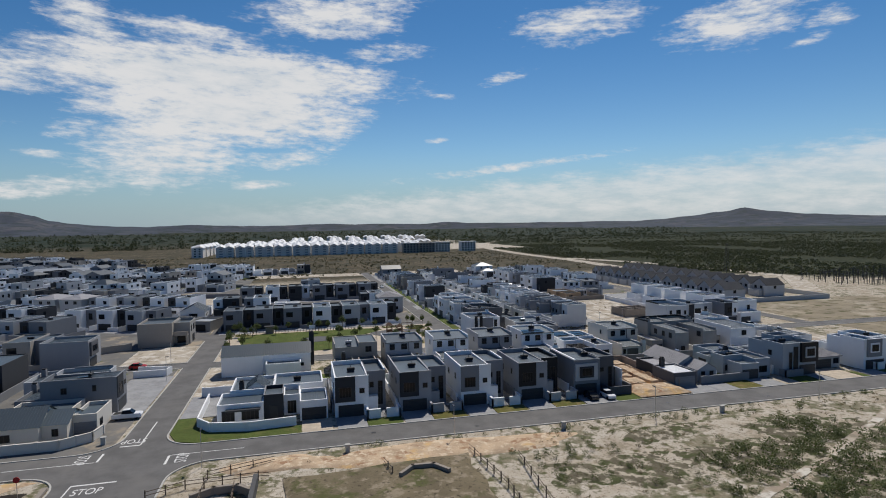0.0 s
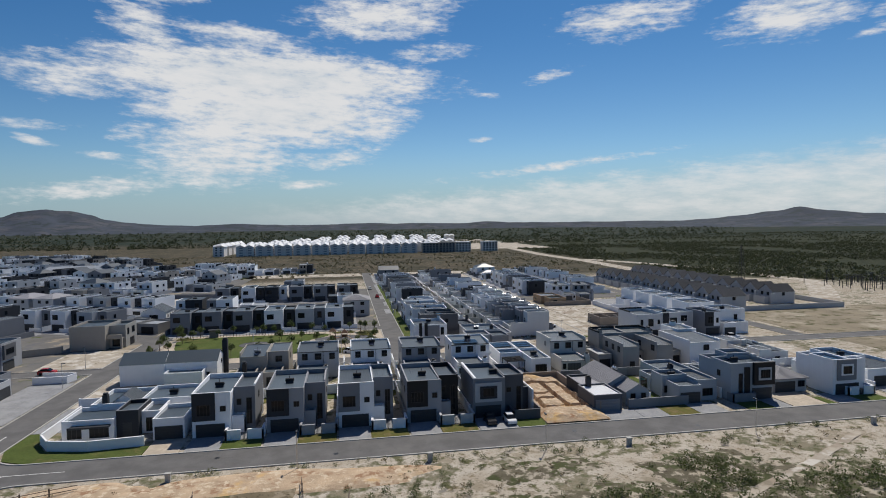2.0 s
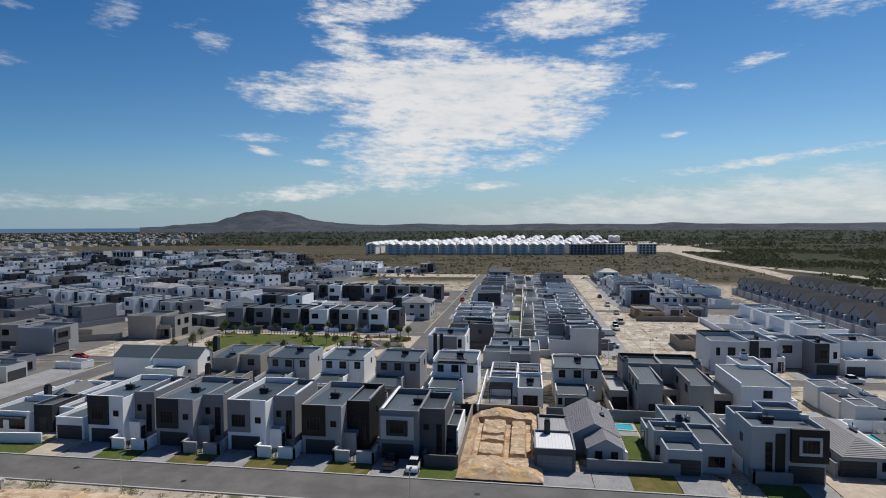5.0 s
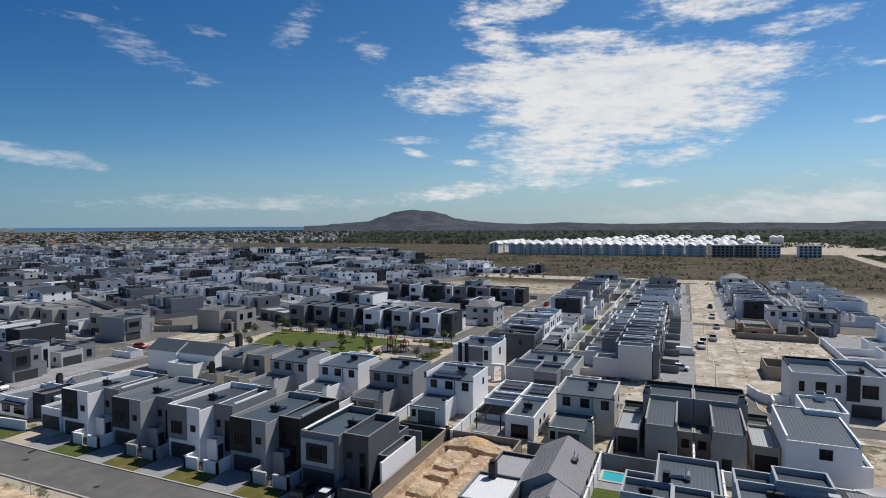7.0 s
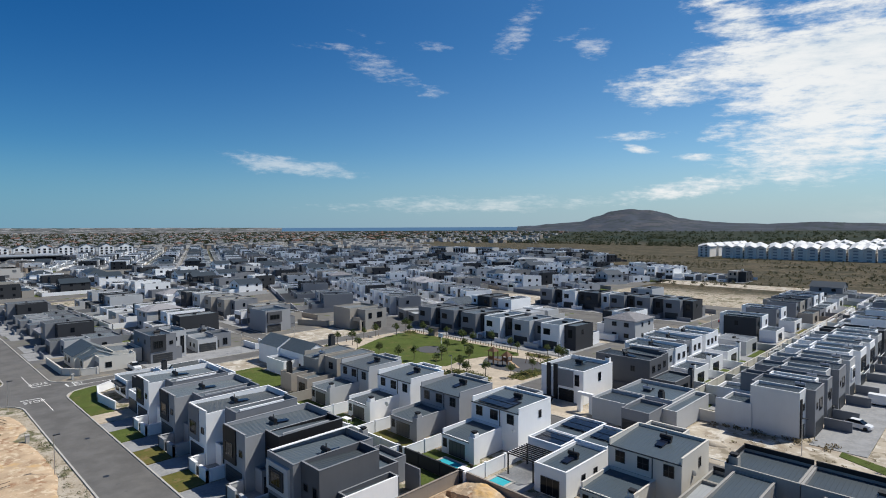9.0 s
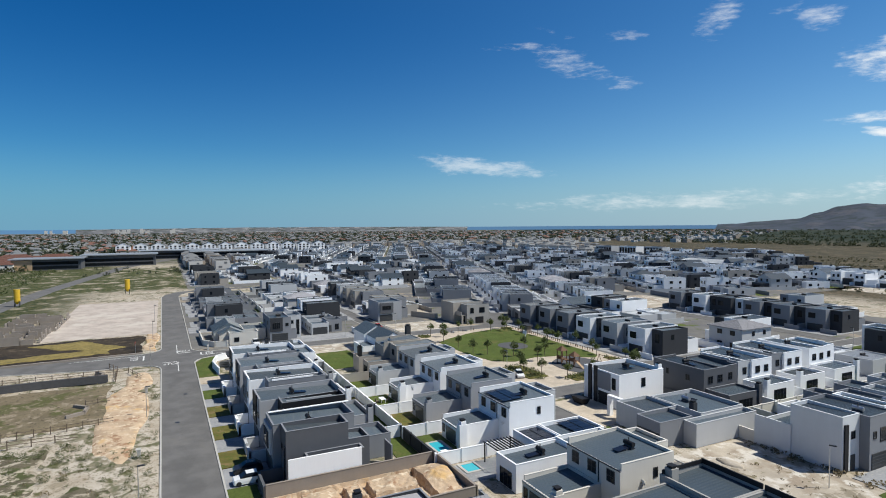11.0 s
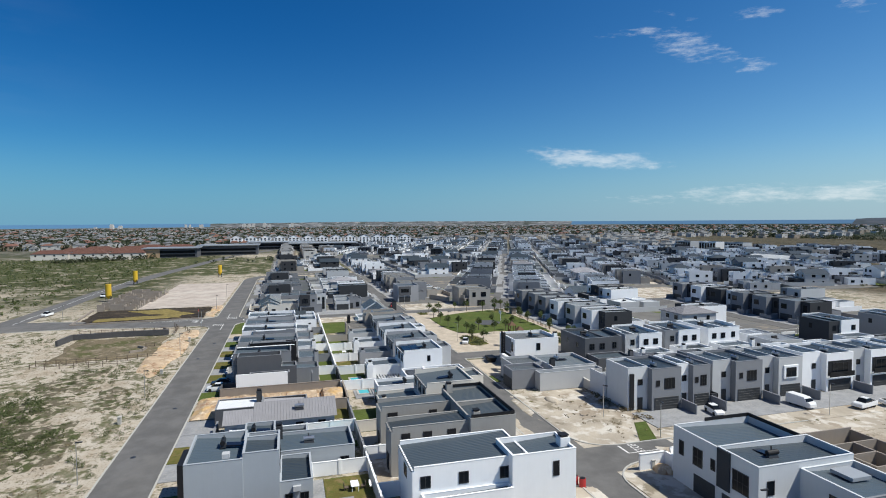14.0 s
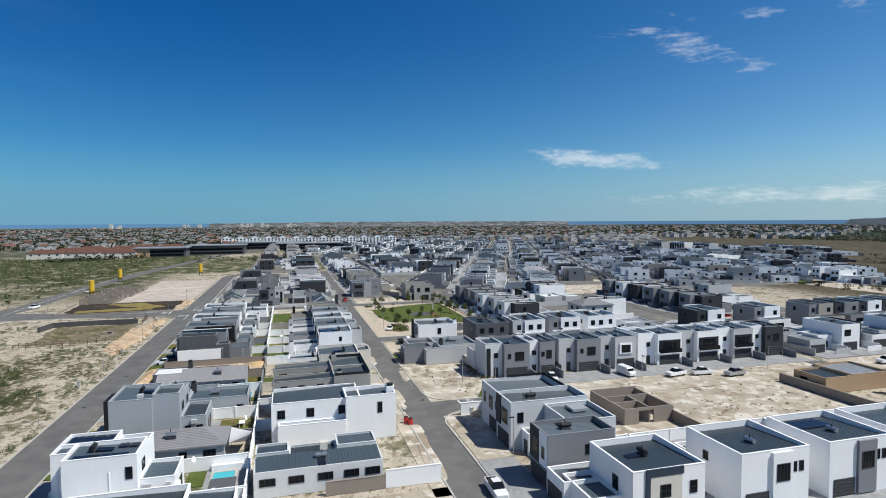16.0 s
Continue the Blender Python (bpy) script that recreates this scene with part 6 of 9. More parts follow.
    box(pw, -1.0, -0.8, -2.0, 21.5, 0, 1.8)
    box(pw, -0.8, w + 0.9, 21.3, 21.5, 0, 1.8)
    if rng.random() < 0.5:
        box(pw, split + 0.4, w + 0.9, -2.2, -2.0, 0, 1.5)
    box(PAVER, -0.8, w + 0.8, -4.6, 12.0, -0.1, 0.03)
    if rng.random() < 0.45:
        box(LAWN, -0.7, w + 0.7, d + dw + 0.4, 21.2, -0.1, 0.04)
    for mat, mb in todo.items():
        out = far_mesh(mat)
        n0 = len(out.v)
        out.v += [tuple(m @ Vector(p)) for p in mb.v]
        out.f += [tuple(n0 + i for i in q) for q in mb.f]


far_rng = random.Random(31)
for x_, y_ in FAR_SPOTS:
    far_house(facing("S", x_, 0, y_, 0), far_rng)


def skew_row(side_, off, s0, s1, pitch=11.8, near=0.0, kinds=None, skip=()):
    """Plots along a slanting street; side_: which way the fronts look. Up to near they are single houses, then joined."""
    for i in range(int((s1 - s0) / pitch)):
        s = s0 + i * pitch
        if i in skip or rnd.random() < 0.04:
            continue
        o = off + rnd.uniform(-0.8, 0.8)
        if side_ == "S":
            p = skew(s + 10.4, o)
            m = pose(p.x, p.y, 0, 0, 0, -SKEW)
        else:
            p = skew(s, o)
            m = pose(p.x, p.y, 0, 0, 0, 180 - SKEW)
        if s < near:
            estate(rnd.choice(kinds or WEIGHTS), m)
        else:
            far_house(m, far_rng)


k = Kit("low dark house with a pale flat roof", 16.0)
k.vol(0, 8.0, 0, 9.0, 0, 3.6, RAW, slope=0.2, roof=ROOF_L)
k.vol(8.0, 16.0, 1.0, 10.0, 0, 3.4, RAW, slope=0.2, roof=ROOF_L)
# black panels paint the shade inside the two garage openings
k.door("f", 4.0, 4.6, 2.3, 0, mat=BLACK, name="opening")
k.door("f", 12.0, 4.6, 2.3, 1.0, mat=BLACK, name="opening")
k.put(pose(*skew(22.0, 6.0), 0, 0, -SKEW))
skew_row("S", 6.0, 26, 330, near=150)
skew_row("N", -5.5, 46, 330, near=140)
for c, s_in, s_out in ((57, 34, 345), (114, 58, 370), (171, 82, 390), (228, 104, 410), (285, 240, 430), (342, 330, 450)):
    skew_row("N", c - 4.5, s_in, s_out, near=s_in + (70 if c == 57 else 0), skip=(0, 1) if c == 114 else ())
    skew_row("S", c + 4.5, s_in + 4, s_out, near=s_in + (60 if c == 57 else 0), skip=(0, 1, 2, 3) if c == 57 else ())
    strip("road", "grey asphalt street slanting between houses", [tuple(skew(s_in - 6, c))[:2], tuple(skew(s_out, c))[:2]], 6.0, ASPHALT, 0.002, 0.3, category="road")
strip("road", "grey asphalt street slanting between houses", [(-25.6, 190.0), tuple(skew(8, 0))[:2], tuple(skew(345, 0))[:2]], 6.6, ASPHALT, 0.004, 0.3, category="road")
# square streets in the wedge towards the west
for face, x0, x1, line in (("S", -330, -176, 164.6), ("N", -330, -130, 213.0), ("S", -330, -176, 221.0), ("N", -330, -214, 266.0), ("S", -330, -262, 273.0), ("S", -330, -215, 110.0), ("N", -330, -215, 152.0)):
    for i in range(int((x1 - x0) / 11.8)):
        a, f = x0 + i * 11.8 + far_rng.uniform(0, 1), line + far_rng.uniform(-0.8, 0.8)
        if far_rng.random() < 0.95:
            far_house(facing("S", a, 0, f, 0) if face == "S" else facing("N", 0, a + 10, 0, f), far_rng)
slab("road", "grey asphalt street between houses", "road", ASPHALT, -430, -140, 214.0, 220.0, -0.3, -0.002)
# estate streets farther west
for r_ in range(13):
    for i in range(34):
        s, off = 350 + i * 11.8, -250 + r_ * 57
        for face in ("N", "S"):
            p = skew(s + (10 if face == "S" else 0), off + (5 if face == "S" else -5))
            if p.x > -338 or p.y > 545 or p.x < -760 or p.y < 130 - (p.x + 340) * 0.25 or far_rng.random() < 0.05:
                continue
            far_house(pose(p.x, p.y, 0, 0, 0, -SKEW + (0 if face == "S" else 180)), far_rng)
# between the north street and the sandy street
row("W", 231, 345, 53.5, 11.0)
row("E", 262, 345, 97.0, 11.0)
row("W", 270, 345, 119.0, 11.5)
row("E", 270, 345, 160.0, 11.5, kinds=[0, 0, 3, 6, 2])
for face, x, y0 in (("W", 119.0, 352), ("E", 97.0, 352), ("W", 53.5, 352), ("E", 160.0, 352)):
    for i in range(4):
        far_house(facing("E", 0, x, y0 + i * 11.8, 0) if face == "E" else facing("W", x, 0, 0, y0 + i * 11.8 + 10), far_rng)

# ---- corner of the north street: white house with a dark clad front ----
k = Kit("white two-storey corner house with dark clad strips", 9.8)
k.vol(0, 9.6, 0, 11.2, 0, 6.4, WHITE, slope=0.4)
for a in (1.4, 3.0):
    k.box("clad_strip", a, a + 0.9, -0.25, 0, 0, 7.0, BLACK)
k.box("clad_panel", 3.9, 7.4, -0.1, 0, 2.9, 6.2, MID)
k.door("f", 5.8, 3.4, 2.4, 0, mat=BLACK, name="garage_door")
k.win("f", 8.2, 3.4, 1.0, 2.2, 0, n=1, rows=2)
k.win("r", 6.0, 3.6, 1.0, 1.7, 9.6, n=1)
k.chimney(8.9, 10.6, 7.3, WHITE)
k.heater(5.0, 6.0, 6.1)
k.put(facing("S", 51.2, 0, 166.4, 0))
arch = thing("entrance_portal", "white free-standing entrance portal", "gate")
part("pier", MB().box(61.8, 62.5, 162.6, 163.4, 0, 3.2), WHITE, arch)
part("pier", MB().box(64.2, 64.9, 162.6, 163.4, 0, 3.2), WHITE, arch)
part("lintel", MB().box(61.8, 64.9, 162.6, 163.4, 3.2, 3.7), WHITE, arch)
slab("driveway", "beige paved forecourt of the corner house", "driveway", BEIGE, 51.4, 66.0, 158.0, 166.3, -0.1, 0.05)
k = Kit("low light grey flat-roofed house with stepped roofs", 14.0)
k.vol(0, 6.6, 2.0, 9.0, 0, 3.9, LIGHT, slope=0.2)
k.vol(6.6, 11.4, 0.0, 7.0, 0, 3.9, MID, slope=0.2)
k.vol(1.0, 11.4, 9.0, 19.0, 0, 4.0, LIGHT, slope=0.3)
k.vol(11.4, 13.8, 5.0, 19.0, 0, 3.6, LIGHT, slope=0.2)
k.door("f", 9.0, 4.4, 2.2, 0, name="garage_door")
k.heater(5.0, 13.0, 3.6, 0, True)
k.chimney(9.0, 10.0, 5.0, DARK)
k.put(facing("S", 65.8, 0, 159.0, 0))
slab("lawn", "lawn strip by the pavement", "lawn", LAWN, 66.4, 71.0, 157.9, 158.9, -0.1, 0.07)
for args in (("charcoal two-storey house with black roof", CHAR, CHAR, None, 55.0, 181.0, True), ("white and grey two-storey terrace house", WHITE, LIGHT, None, 54.0, 192.4, False), ("white two-storey house with grey wing", WHITE, MID, None, 53.0, 204.2, False), ("white two-storey house with walled court", WHITE, WHITE, None, 53.0, 216.4, True)):
    lab, a, b, c, xx, yy, mir = args
    modern(lab, a, b, c, zt=7.0, d=12.0, rear=5.0, mirror=mir).put(facing("W", xx, 0, 0, yy + 10))
    wall_run("boundary_wall", "plastered wall between gardens", [(xx, yy - 0.8), (74.5, yy - 0.8)], 1.8, 0.18, WHITE if a is not CHAR else CHAR)
    slab("lawn", "small green back lawn", "lawn", LAWN, xx + 17.2, 74.2, yy, yy + 9.5, -0.1, 0.05)
slab("verge", "green verge along the street", "lawn", LAWN, 50.1, 52.8, 182.0, 340.0, -0.1, 0.06)
slab("yard", "paved yards between the terraces", "yard", PAVER, 53.0, 84.0, 180.6, 262.0, -0.12, 0.015)
wall_run("boundary_wall", "long pale wall between back gardens", [(74.5, 182.0), (74.5, 345.0)], 1.9, 0.2, CREAM, pillars=5.0)


# ---- terrace on the sandy street ----
def town(label, main, accent, w, mirror=False, slot=False, frame_=False, low_wall=None, balcony=False):
    k = Kit(label, w, mirror, group="terrace houses")
    s = w * 0.4
    k.vol(0, s, 1.3, 8.4, 0, 7.7, main, slope=0.3, par=0.16)
    k.vol(s, w, 0, 9.4, 0, 7.5, accent, slope=0.3, par=0.16)
    k.door("f", s + (w - s) * 0.5, (w - s) * 0.82, 2.3, 0, name="garage_door")
    k.door("f", s * 0.62, 1.0, 2.2, 1.3)
    k.win("f", s * 0.62, 4.4, 1.0, 1.1, 1.3, n=1)
    if slot:
        k.box("clad_strip", 0.35, 1.2, 1.1, 1.3, 0.1, 6.6, BLACK)
    if frame_:
        k.box("window_surround", s + (w - s) * 0.2, s + (w - s) * 0.8, -0.22, 0, 3.5, 6.0, WHITE)
        k.win("f", s + (w - s) * 0.5, 3.8, (w - s) * 0.42, 1.8, -0.22, n=2)
    elif balcony:
        # black sheet on the flat front paints the shade of a balcony recess
        k.box("recess", s + 0.4, w - 0.4, -0.06, 0, 3.1, 6.0, BLACK)
        k.win("f", s + (w - s) * 0.5, 3.2, (w - s) * 0.6, 2.4, -0.06, n=3)
        k.box("balustrade", s + 0.3, w - 0.3, -0.6, -0.5, 2.9, 3.9, PANE)
        k.box("balcony_slab", s + 0.2, w - 0.2, -0.65, 0, 2.75, 2.9, main)
    else:
        k.win("f", s + (w - s) * 0.6, 3.7, (w - s) * 0.36, 2.0, 0, n=3)
        k.win("f", s + (w - s) * 0.2, 4.3, 0.8, 1.1, 0, n=1)
    for a in (0.25, 0.6, 0.85):
        k.win("b", w * a, 4.3, 1.1, 1.3, 8.4 if a < 0.4 else 9.4, n=2)
    k.vol(w * 0.1, w * 0.9, 9.4, 14.0 if slot else 17.4, 0, 3.5, main, slope=0.2)
    if not slot:
        k.vol(s * 0.4, s * 0.4 + w * 0.5, 9.4, 13.4, 3.5, 6.9, accent, slope=0.2)
        k.win("b", s * 0.4 + w * 0.25, 4.4, 1.6, 1.4, 13.4, n=2)
    k.win("b", w * 0.5, 0.1, 3.0, 2.2, 14.0 if slot else 17.4, n=4)
    k.heater(w * 0.6, 2.6, 7.15, 90, True)
    return k


for lab, a, b, y0, w, kw in (
    ("pale and mid-grey end-terrace house with stepped side wall", PALE, MID, 173.9, 10.2, dict(slot=True)),
    ("white and grey terrace house with recessed garage", WHITE, MID, 184.2, 6.2, dict()),
    ("grey terrace house with a dark court", LIGHT, MID, 192.0, 10.2, dict()),
    ("grey terrace house with white window surround", LIGHT, LIGHT, 202.3, 9.4, dict(frame_=True)),
    ("white terrace house with recessed balcony", WHITE, WHITE, 213.2, 11.4, dict(balcony=True)),
    ("white and taupe terrace house with balcony", LIGHT, WHITE, 224.8, 11.0, dict(balcony=True)),
    ("light grey terrace house beside a white wall", WHITE, LIGHT, 236.0, 10.0, dict(balcony=True)),
    ("white terrace house with charcoal garage", WHITE, DARK, 246.2, 9.4, dict()),
):
    town(lab, a, b, w, **kw).put(facing("E", 0, 96.1, y0, 0))
    wall_run("boundary_wall", "plastered wall between terrace gardens", [(74.6, y0 + w), (78.6, y0 + w)], 1.9, 0.18, WHITE if a is WHITE else LIGHT)
    garden(74.8, 78.4, y0 + 0.3, y0 + w - 0.3, DRYLAWN if w > 11 else LAWN, "small walled lawn behind the terrace")
    wall_run("boundary_wall", "grey wall between terrace forecourts", [(96.3, y0 + w + 0.1), (100.0, y0 + w + 0.1)], 1.7, 0.2, MID)
wall_run("boundary_wall", "tall pale grey stepped side wall", [(82.4, 173.75), (87.8, 173.75)], 4.6, 0.22, PALE, cap=False)
wall_run("boundary_wall", "white garden wall", [(74.6, 173.75), (82.2, 173.75)], 1.9, 0.2, CREAM)
wall_run("boundary_wall", "dark courtyard wall between terrace houses", [(96.3, 190.6), (96.3, 191.8), (89.0, 191.8)], 2.0, 0.2, DARK)
slab("driveway", "grey paved forecourts of the terrace", "driveway", PAVER, 96.2, 103.6, 173.8, 258.0, -0.1, 0.04)
slab("sand_road_edge", "trodden sand over the street edge", "sand", SAND, 103.7, 107.9, 173.0, 400.0, -0.1, 0.02)
polygon("lawn", "green grass strip at the corner plot", "lawn", LAWN, [(100.5, 171.4), (107.6, 167.6), (107.6, 170.6), (100.5, 173.6)], -0.1, 0.08)
slab("sand_plot", "empty sandy corner plot", "plot", SAND, 80.0, 107.6, 158.0, 173.6, -0.1, 0.01)

# ---- corner house across the sandy street, and its neighbours ----
k = Kit("light grey two-storey corner house in three blocks", 32.0)
k.vol(0.0, 8.3, 0.2, 12.2, 0, 7.1, PALE, slope=0.5)
for a in ((0.1, 8.2, 12.0, 12.15), (0.05, 0.2, 5.0, 12.0)):
    k.box("roof_curb", *a, 7.15, 7.6, BLACK, "black waterproofing on the parapet")
k.vol(8.3, 14.4, -0.2, 13.0, 0, 7.45, PALE, slope=0.5)
k.vol(14.4, 22.3, 5.4, 13.0, 0, 6.7, PALE, slope=0.4)
k.vol(22.3, 27.7, -0.5, 9.4, 0, 7.25, MID, slope=0.5)
k.vol(28.6, 33.2, -1.0, 5.4, 0, 3.6, WHITE, slope=0.3)
k.vol(14.4, 17.0, 1.6, 5.4, 0, 3.3, WHITE, slope=0.1, par=0.2)
k.door("f", 5.8, 3.6, 2.3, 0.2, name="garage_door")
k.door("f", 11.4, 4.4, 2.3, -0.2, name="garage_door")
k.door("f", 25.0, 4.4, 2.3, -0.5, name="garage_door")
k.door("f", 16.0, 1.2, 2.2, 1.6)
k.win("f", 1.6, 3.7, 0.9, 1.9, 0.2, n=1)
k.win("f", 4.6, 3.4, 1.7, 2.3, 0.2, n=2, rows=2)
k.win("f", 7.2, 4.0, 0.8, 1.4, 0.2, n=1)
k.box("panel", 8.4, 10.4, -0.36, -0.2, 2.8, 7.4, DARK)
k.win("f", 11.9, 3.5, 2.4, 2.4, -0.2, n=3, rows=2)
k.win("f", 19.0, 3.6, 2.2, 1.9, 5.4, n=3)
k.box("clad_panel", 25.4, 27.6, -0.62, -0.5, 2.8, 7.2, WHITE)
k.box("clad_panel", 22.4, 25.4, -0.62, -0.5, 2.8, 7.2, DARK)
k.win("f", 24.2, 3.8, 1.6, 2.0, -0.62, n=2, rows=2)
k.win("f", 26.6, 3.8, 0.8, 1.6, -0.62, n=1)
k.win("r", 1.4, 4.2, 1.0, 1.6, 14.4, n=1)
k.win("r", 5.6, 4.2, 1.2, 1.4, 27.7, n=2)
k.door("f", 30.8, 3.8, 2.2, -1.0, name="garage_door")
k.heater(11.6, 4.4, 6.9, 90)
k.heater(24.8, 3.6, 6.7, 90)
# raised pale box added in place of a lighter, recessed piece of roof
k.box("roof_light", 15.4, 18.0, 8.4, 11.0, 6.35, 6.75, ROOF_L)
k.put(facing("S", 119.5, 0, 164.2, 0))
slab("driveway", "grey paved forecourt of the corner house", "driveway", PAVER, 136.0, 153.0, 158.0, 163.6, -0.1, 0.04)
slab("yard", "sandy yard on the corner", "yard", SAND, 116.0, 135.9, 158.2, 185.0, -0.1, 0.015)
wall_run("boundary_wall", "white stub walls on the building corner", [(116.4, 161.6), (116.4, 165.5), (119.2, 165.5)], 2.2, 0.3, WHITE)
k = Kit("white two-storey house with navy trim and cream panel", 9.6)
k.vol(0, 9.6, 0, 9.4, 0, 7.1, WHITE, slope=0.4)
k.vol(-4.0, 0.0, 2.0, 9.0, 0, 3.6, WHITE, slope=0.2)
k.box("trim", 1.6, 6.6, -0.15, 0, 6.3, 7.2, NAVY)
k.box("trim", 1.6, 2.2, -0.15, 0, 0, 6.3, NAVY)
k.box("panel", 2.2, 6.4, -0.1, 0, 0, 6.3, CREAM)
k.win("f", 4.2, 3.8, 1.4, 1.5, -0.1, n=2, rows=2)
k.win("f", 8.0, 3.8, 1.0, 1.5, 0, n=1, rows=2)
k.win("l", 3.5, 3.6, 1.2, 1.8, 0, n=3)
k.win("f", 4.0, 0.5, 1.8, 2.0, -0.1, n=2)
k.heater(4.6, 5.0, 6.5, 90)
k.put(facing("E", 0, 159.4, 168.2, 0))
for y0, lab, a, b in ((183.3, "white two-storey house with tall blank side wall", WHITE, WHITE), (196.8, "white two-storey house with dark window bay", WHITE, MID), (209.2, "white two-storey house with flat grey roof", WHITE, LIGHT), (221.6, "white two-storey house near the street end", WHITE, WHITE)):
    k = Kit(lab, 10.4)
    k.vol(0, 10.2, 0, 9.8, 0, 7.2, a, slope=0.5)
    k.box("bay", 4.4, 7.4, -0.35, 0, 0.2, 7.0, b)
    k.win("f", 5.9, 3.4, 2.0, 2.2, -0.35, n=4)
    k.win("f", 9.0, 4.2, 0.7, 1.3, 0, n=1)
    k.win("f", 8.0, 4.2, 0.6, 1.3, 0, n=1)
    k.door("f", 2.4, 3.4, 2.3, 0, name="garage_door")
    k.win("l", 6.0, 4.2, 1.0, 1.2, 0, n=1)
    k.heater(5.0, 4.0, 6.4, 90, True)
    if y0 == 196.8:
        panels(k.h, 1.0, 7.0, 5.6, 8.8, 6.7, 4, 2)
    k.vol(1.0, 8.0, 9.8, 13.5, 0, 3.4, a, slope=0.2)
    k.put(facing("E", 0, 159.0, y0, 0))
    wall_run("boundary_wall", "white wall between gardens", [(137.2, y0 - 0.9), (149.4, y0 - 0.9)], 1.8, 0.18, WHITE)
wall_run("boundary_wall", "long white wall with piers behind the houses", [(137.2, 178.0), (137.2, 234.0)], 1.8, 0.2, WHITE, pillars=4.0)
slab("yard", "paved yards behind the white houses", "yard", PAVER, 137.4, 165.0, 178.0, 250.0, -0.1, 0.02)
slab("road", "asphalt street east of the white houses", "road", ASPHALT, 167.0, 173.0, 157.8, 300.0, -0.3, -0.002)
# bare block walls of a house just begun
ruin = thing("house_shell", "roofless cement block walls of a house under construction", "building shell")
for a in ((122.0, 136.0, 185.2, 185.45, 2.8), (122.0, 122.25, 185.45, 195.0, 2.9), (122.25, 136.0, 194.75, 195.0, 2.6), (135.75, 136.0, 185.45, 188.0, 2.8), (135.75, 136.0, 191.0, 194.75, 2.8), (127.0, 127.25, 185.45, 194.75, 2.7), (127.25, 135.75, 190.2, 190.45, 2.7), (131.0, 131.25, 185.45, 190.2, 2.7)):
    part("block_wall", MB().box(*a[:4], 0, a[4]), BLOCK, ruin)
part("lintel", MB().box(135.75, 136.0, 188.0, 191.0, 2.3, 2.8), BLOCK, ruin)
ruin.matrix_basis = pose(17.96, 1.6, 0) @ Matrix.Diagonal((0.82, 1.0, 1.0, 1.0))
wall_run("boundary_wall", "cement block boundary wall", [(118.0, 196.5), (137.0, 196.5)], 1.8, 0.2, BLOCK)
slab("sand_plot", "open sandy building plot with weeds", "plot", SAND, 114.4, 137.0, 172.8, 234.0, -0.1, 0.008)
k = Kit("low tan house with a flat grey roof", 17.0)
k.vol(0, 10.0, 0, 9.0, 0, 3.4, OCHRE, slope=0.2, roof=ROOF_L)
k.vol(10.0, 17.0, 1.5, 9.0, 0, 3.2, OCHRE, slope=0.2)
k.win("f", 3.0, 0.9, 2.0, 1.4, 0, n=2)
k.win("r", 4.0, 0.9, 1.6, 1.4, 17.0, n=2)
k.win("l", 4.5, 0.9, 1.6, 1.4, 0, n=2)
k.put(facing("W", 116.5, 0, 0, 252.5))
wall_run("boundary_wall", "cement wall round the tan house", [(115.5, 234.5), (136.5, 234.5), (136.5, 254.0)], 1.8, 0.2, BLOCK)


# ---- rows of gabled townhouses to the east ----
def gabled_unit():
    h = thing("townhouse", "pale townhouse with a dark steep gabled roof", "house", group="gabled townhouses")
    gable(h, 0, 8.6, 0, 10.5, 5.0, 8.0, LIGHT, SLATE, "v", over=0.2)
    part("gable_cladding", MB().quad((0.1, -0.06, 2.8), (8.5, -0.06, 2.8), (8.5, -0.06, 5.0), (4.3, -0.06, 7.9), (0.1, -0.06, 5.0)).quad((0.1, 0, 2.75), (8.5, 0, 2.75), (8.5, -0.06, 2.8), (0.1, -0.06, 2.8)), GREY, h)
    part("chimney", MB().box(8.1, 9.3, -1.2, 0.6, 0, 4.6), LIGHT, h)
    vol(h, 1.0, 7.6, -3.2, 0, 0, 3.0, LIGHT, coping=False)
    for a in (2.4, 5.8):
        ob = part("window", cached("gu", lambda: MB().box(-0.7, 0.7, -0.06, 0, 0, 1.4).mesh("window", PANE)), None, h)
        ob.matrix_basis = side("f", a, -0.07, 3.4)
    ob = part("window", cached("gu", None), None, h)
    ob.matrix_basis = side("r", 5.0, 8.6, 3.4)
    return h


unit = gabled_unit()
unit.matrix_basis = facing("W", 211.0, 0, 0, 226.0)
for i in range(1, 13):
    copy_thing(unit, facing("W", 211.0, 0, 0, 226.0 + i * 9.4))
for i in range(0, 13):
    copy_thing(unit, facing("W", 181.5, 0, 0, 218.0 + i * 9.0))
wall_run("boundary_wall", "long pale estate wall", [(174.5, 203.0), (232.0, 203.4), (232.0, 345.0)], 1.9, 0.2, LIGHT)
rear_house("white two-storey house with a dark veranda", WHITE, WHITE, False).put(facing("N", 126.2, 135.6, 0, 267.0))
rear_house("grey two-storey house with a dark veranda", GREY, GREY, True).put(facing("N", 136.8, 146.2, 0, 267.0))
slab("road_cross", "short asphalt cross street over the sandy street", "road", ASPHALT, 103.8, 124.0, 254.0, 259.6, -0.2, 0.03)


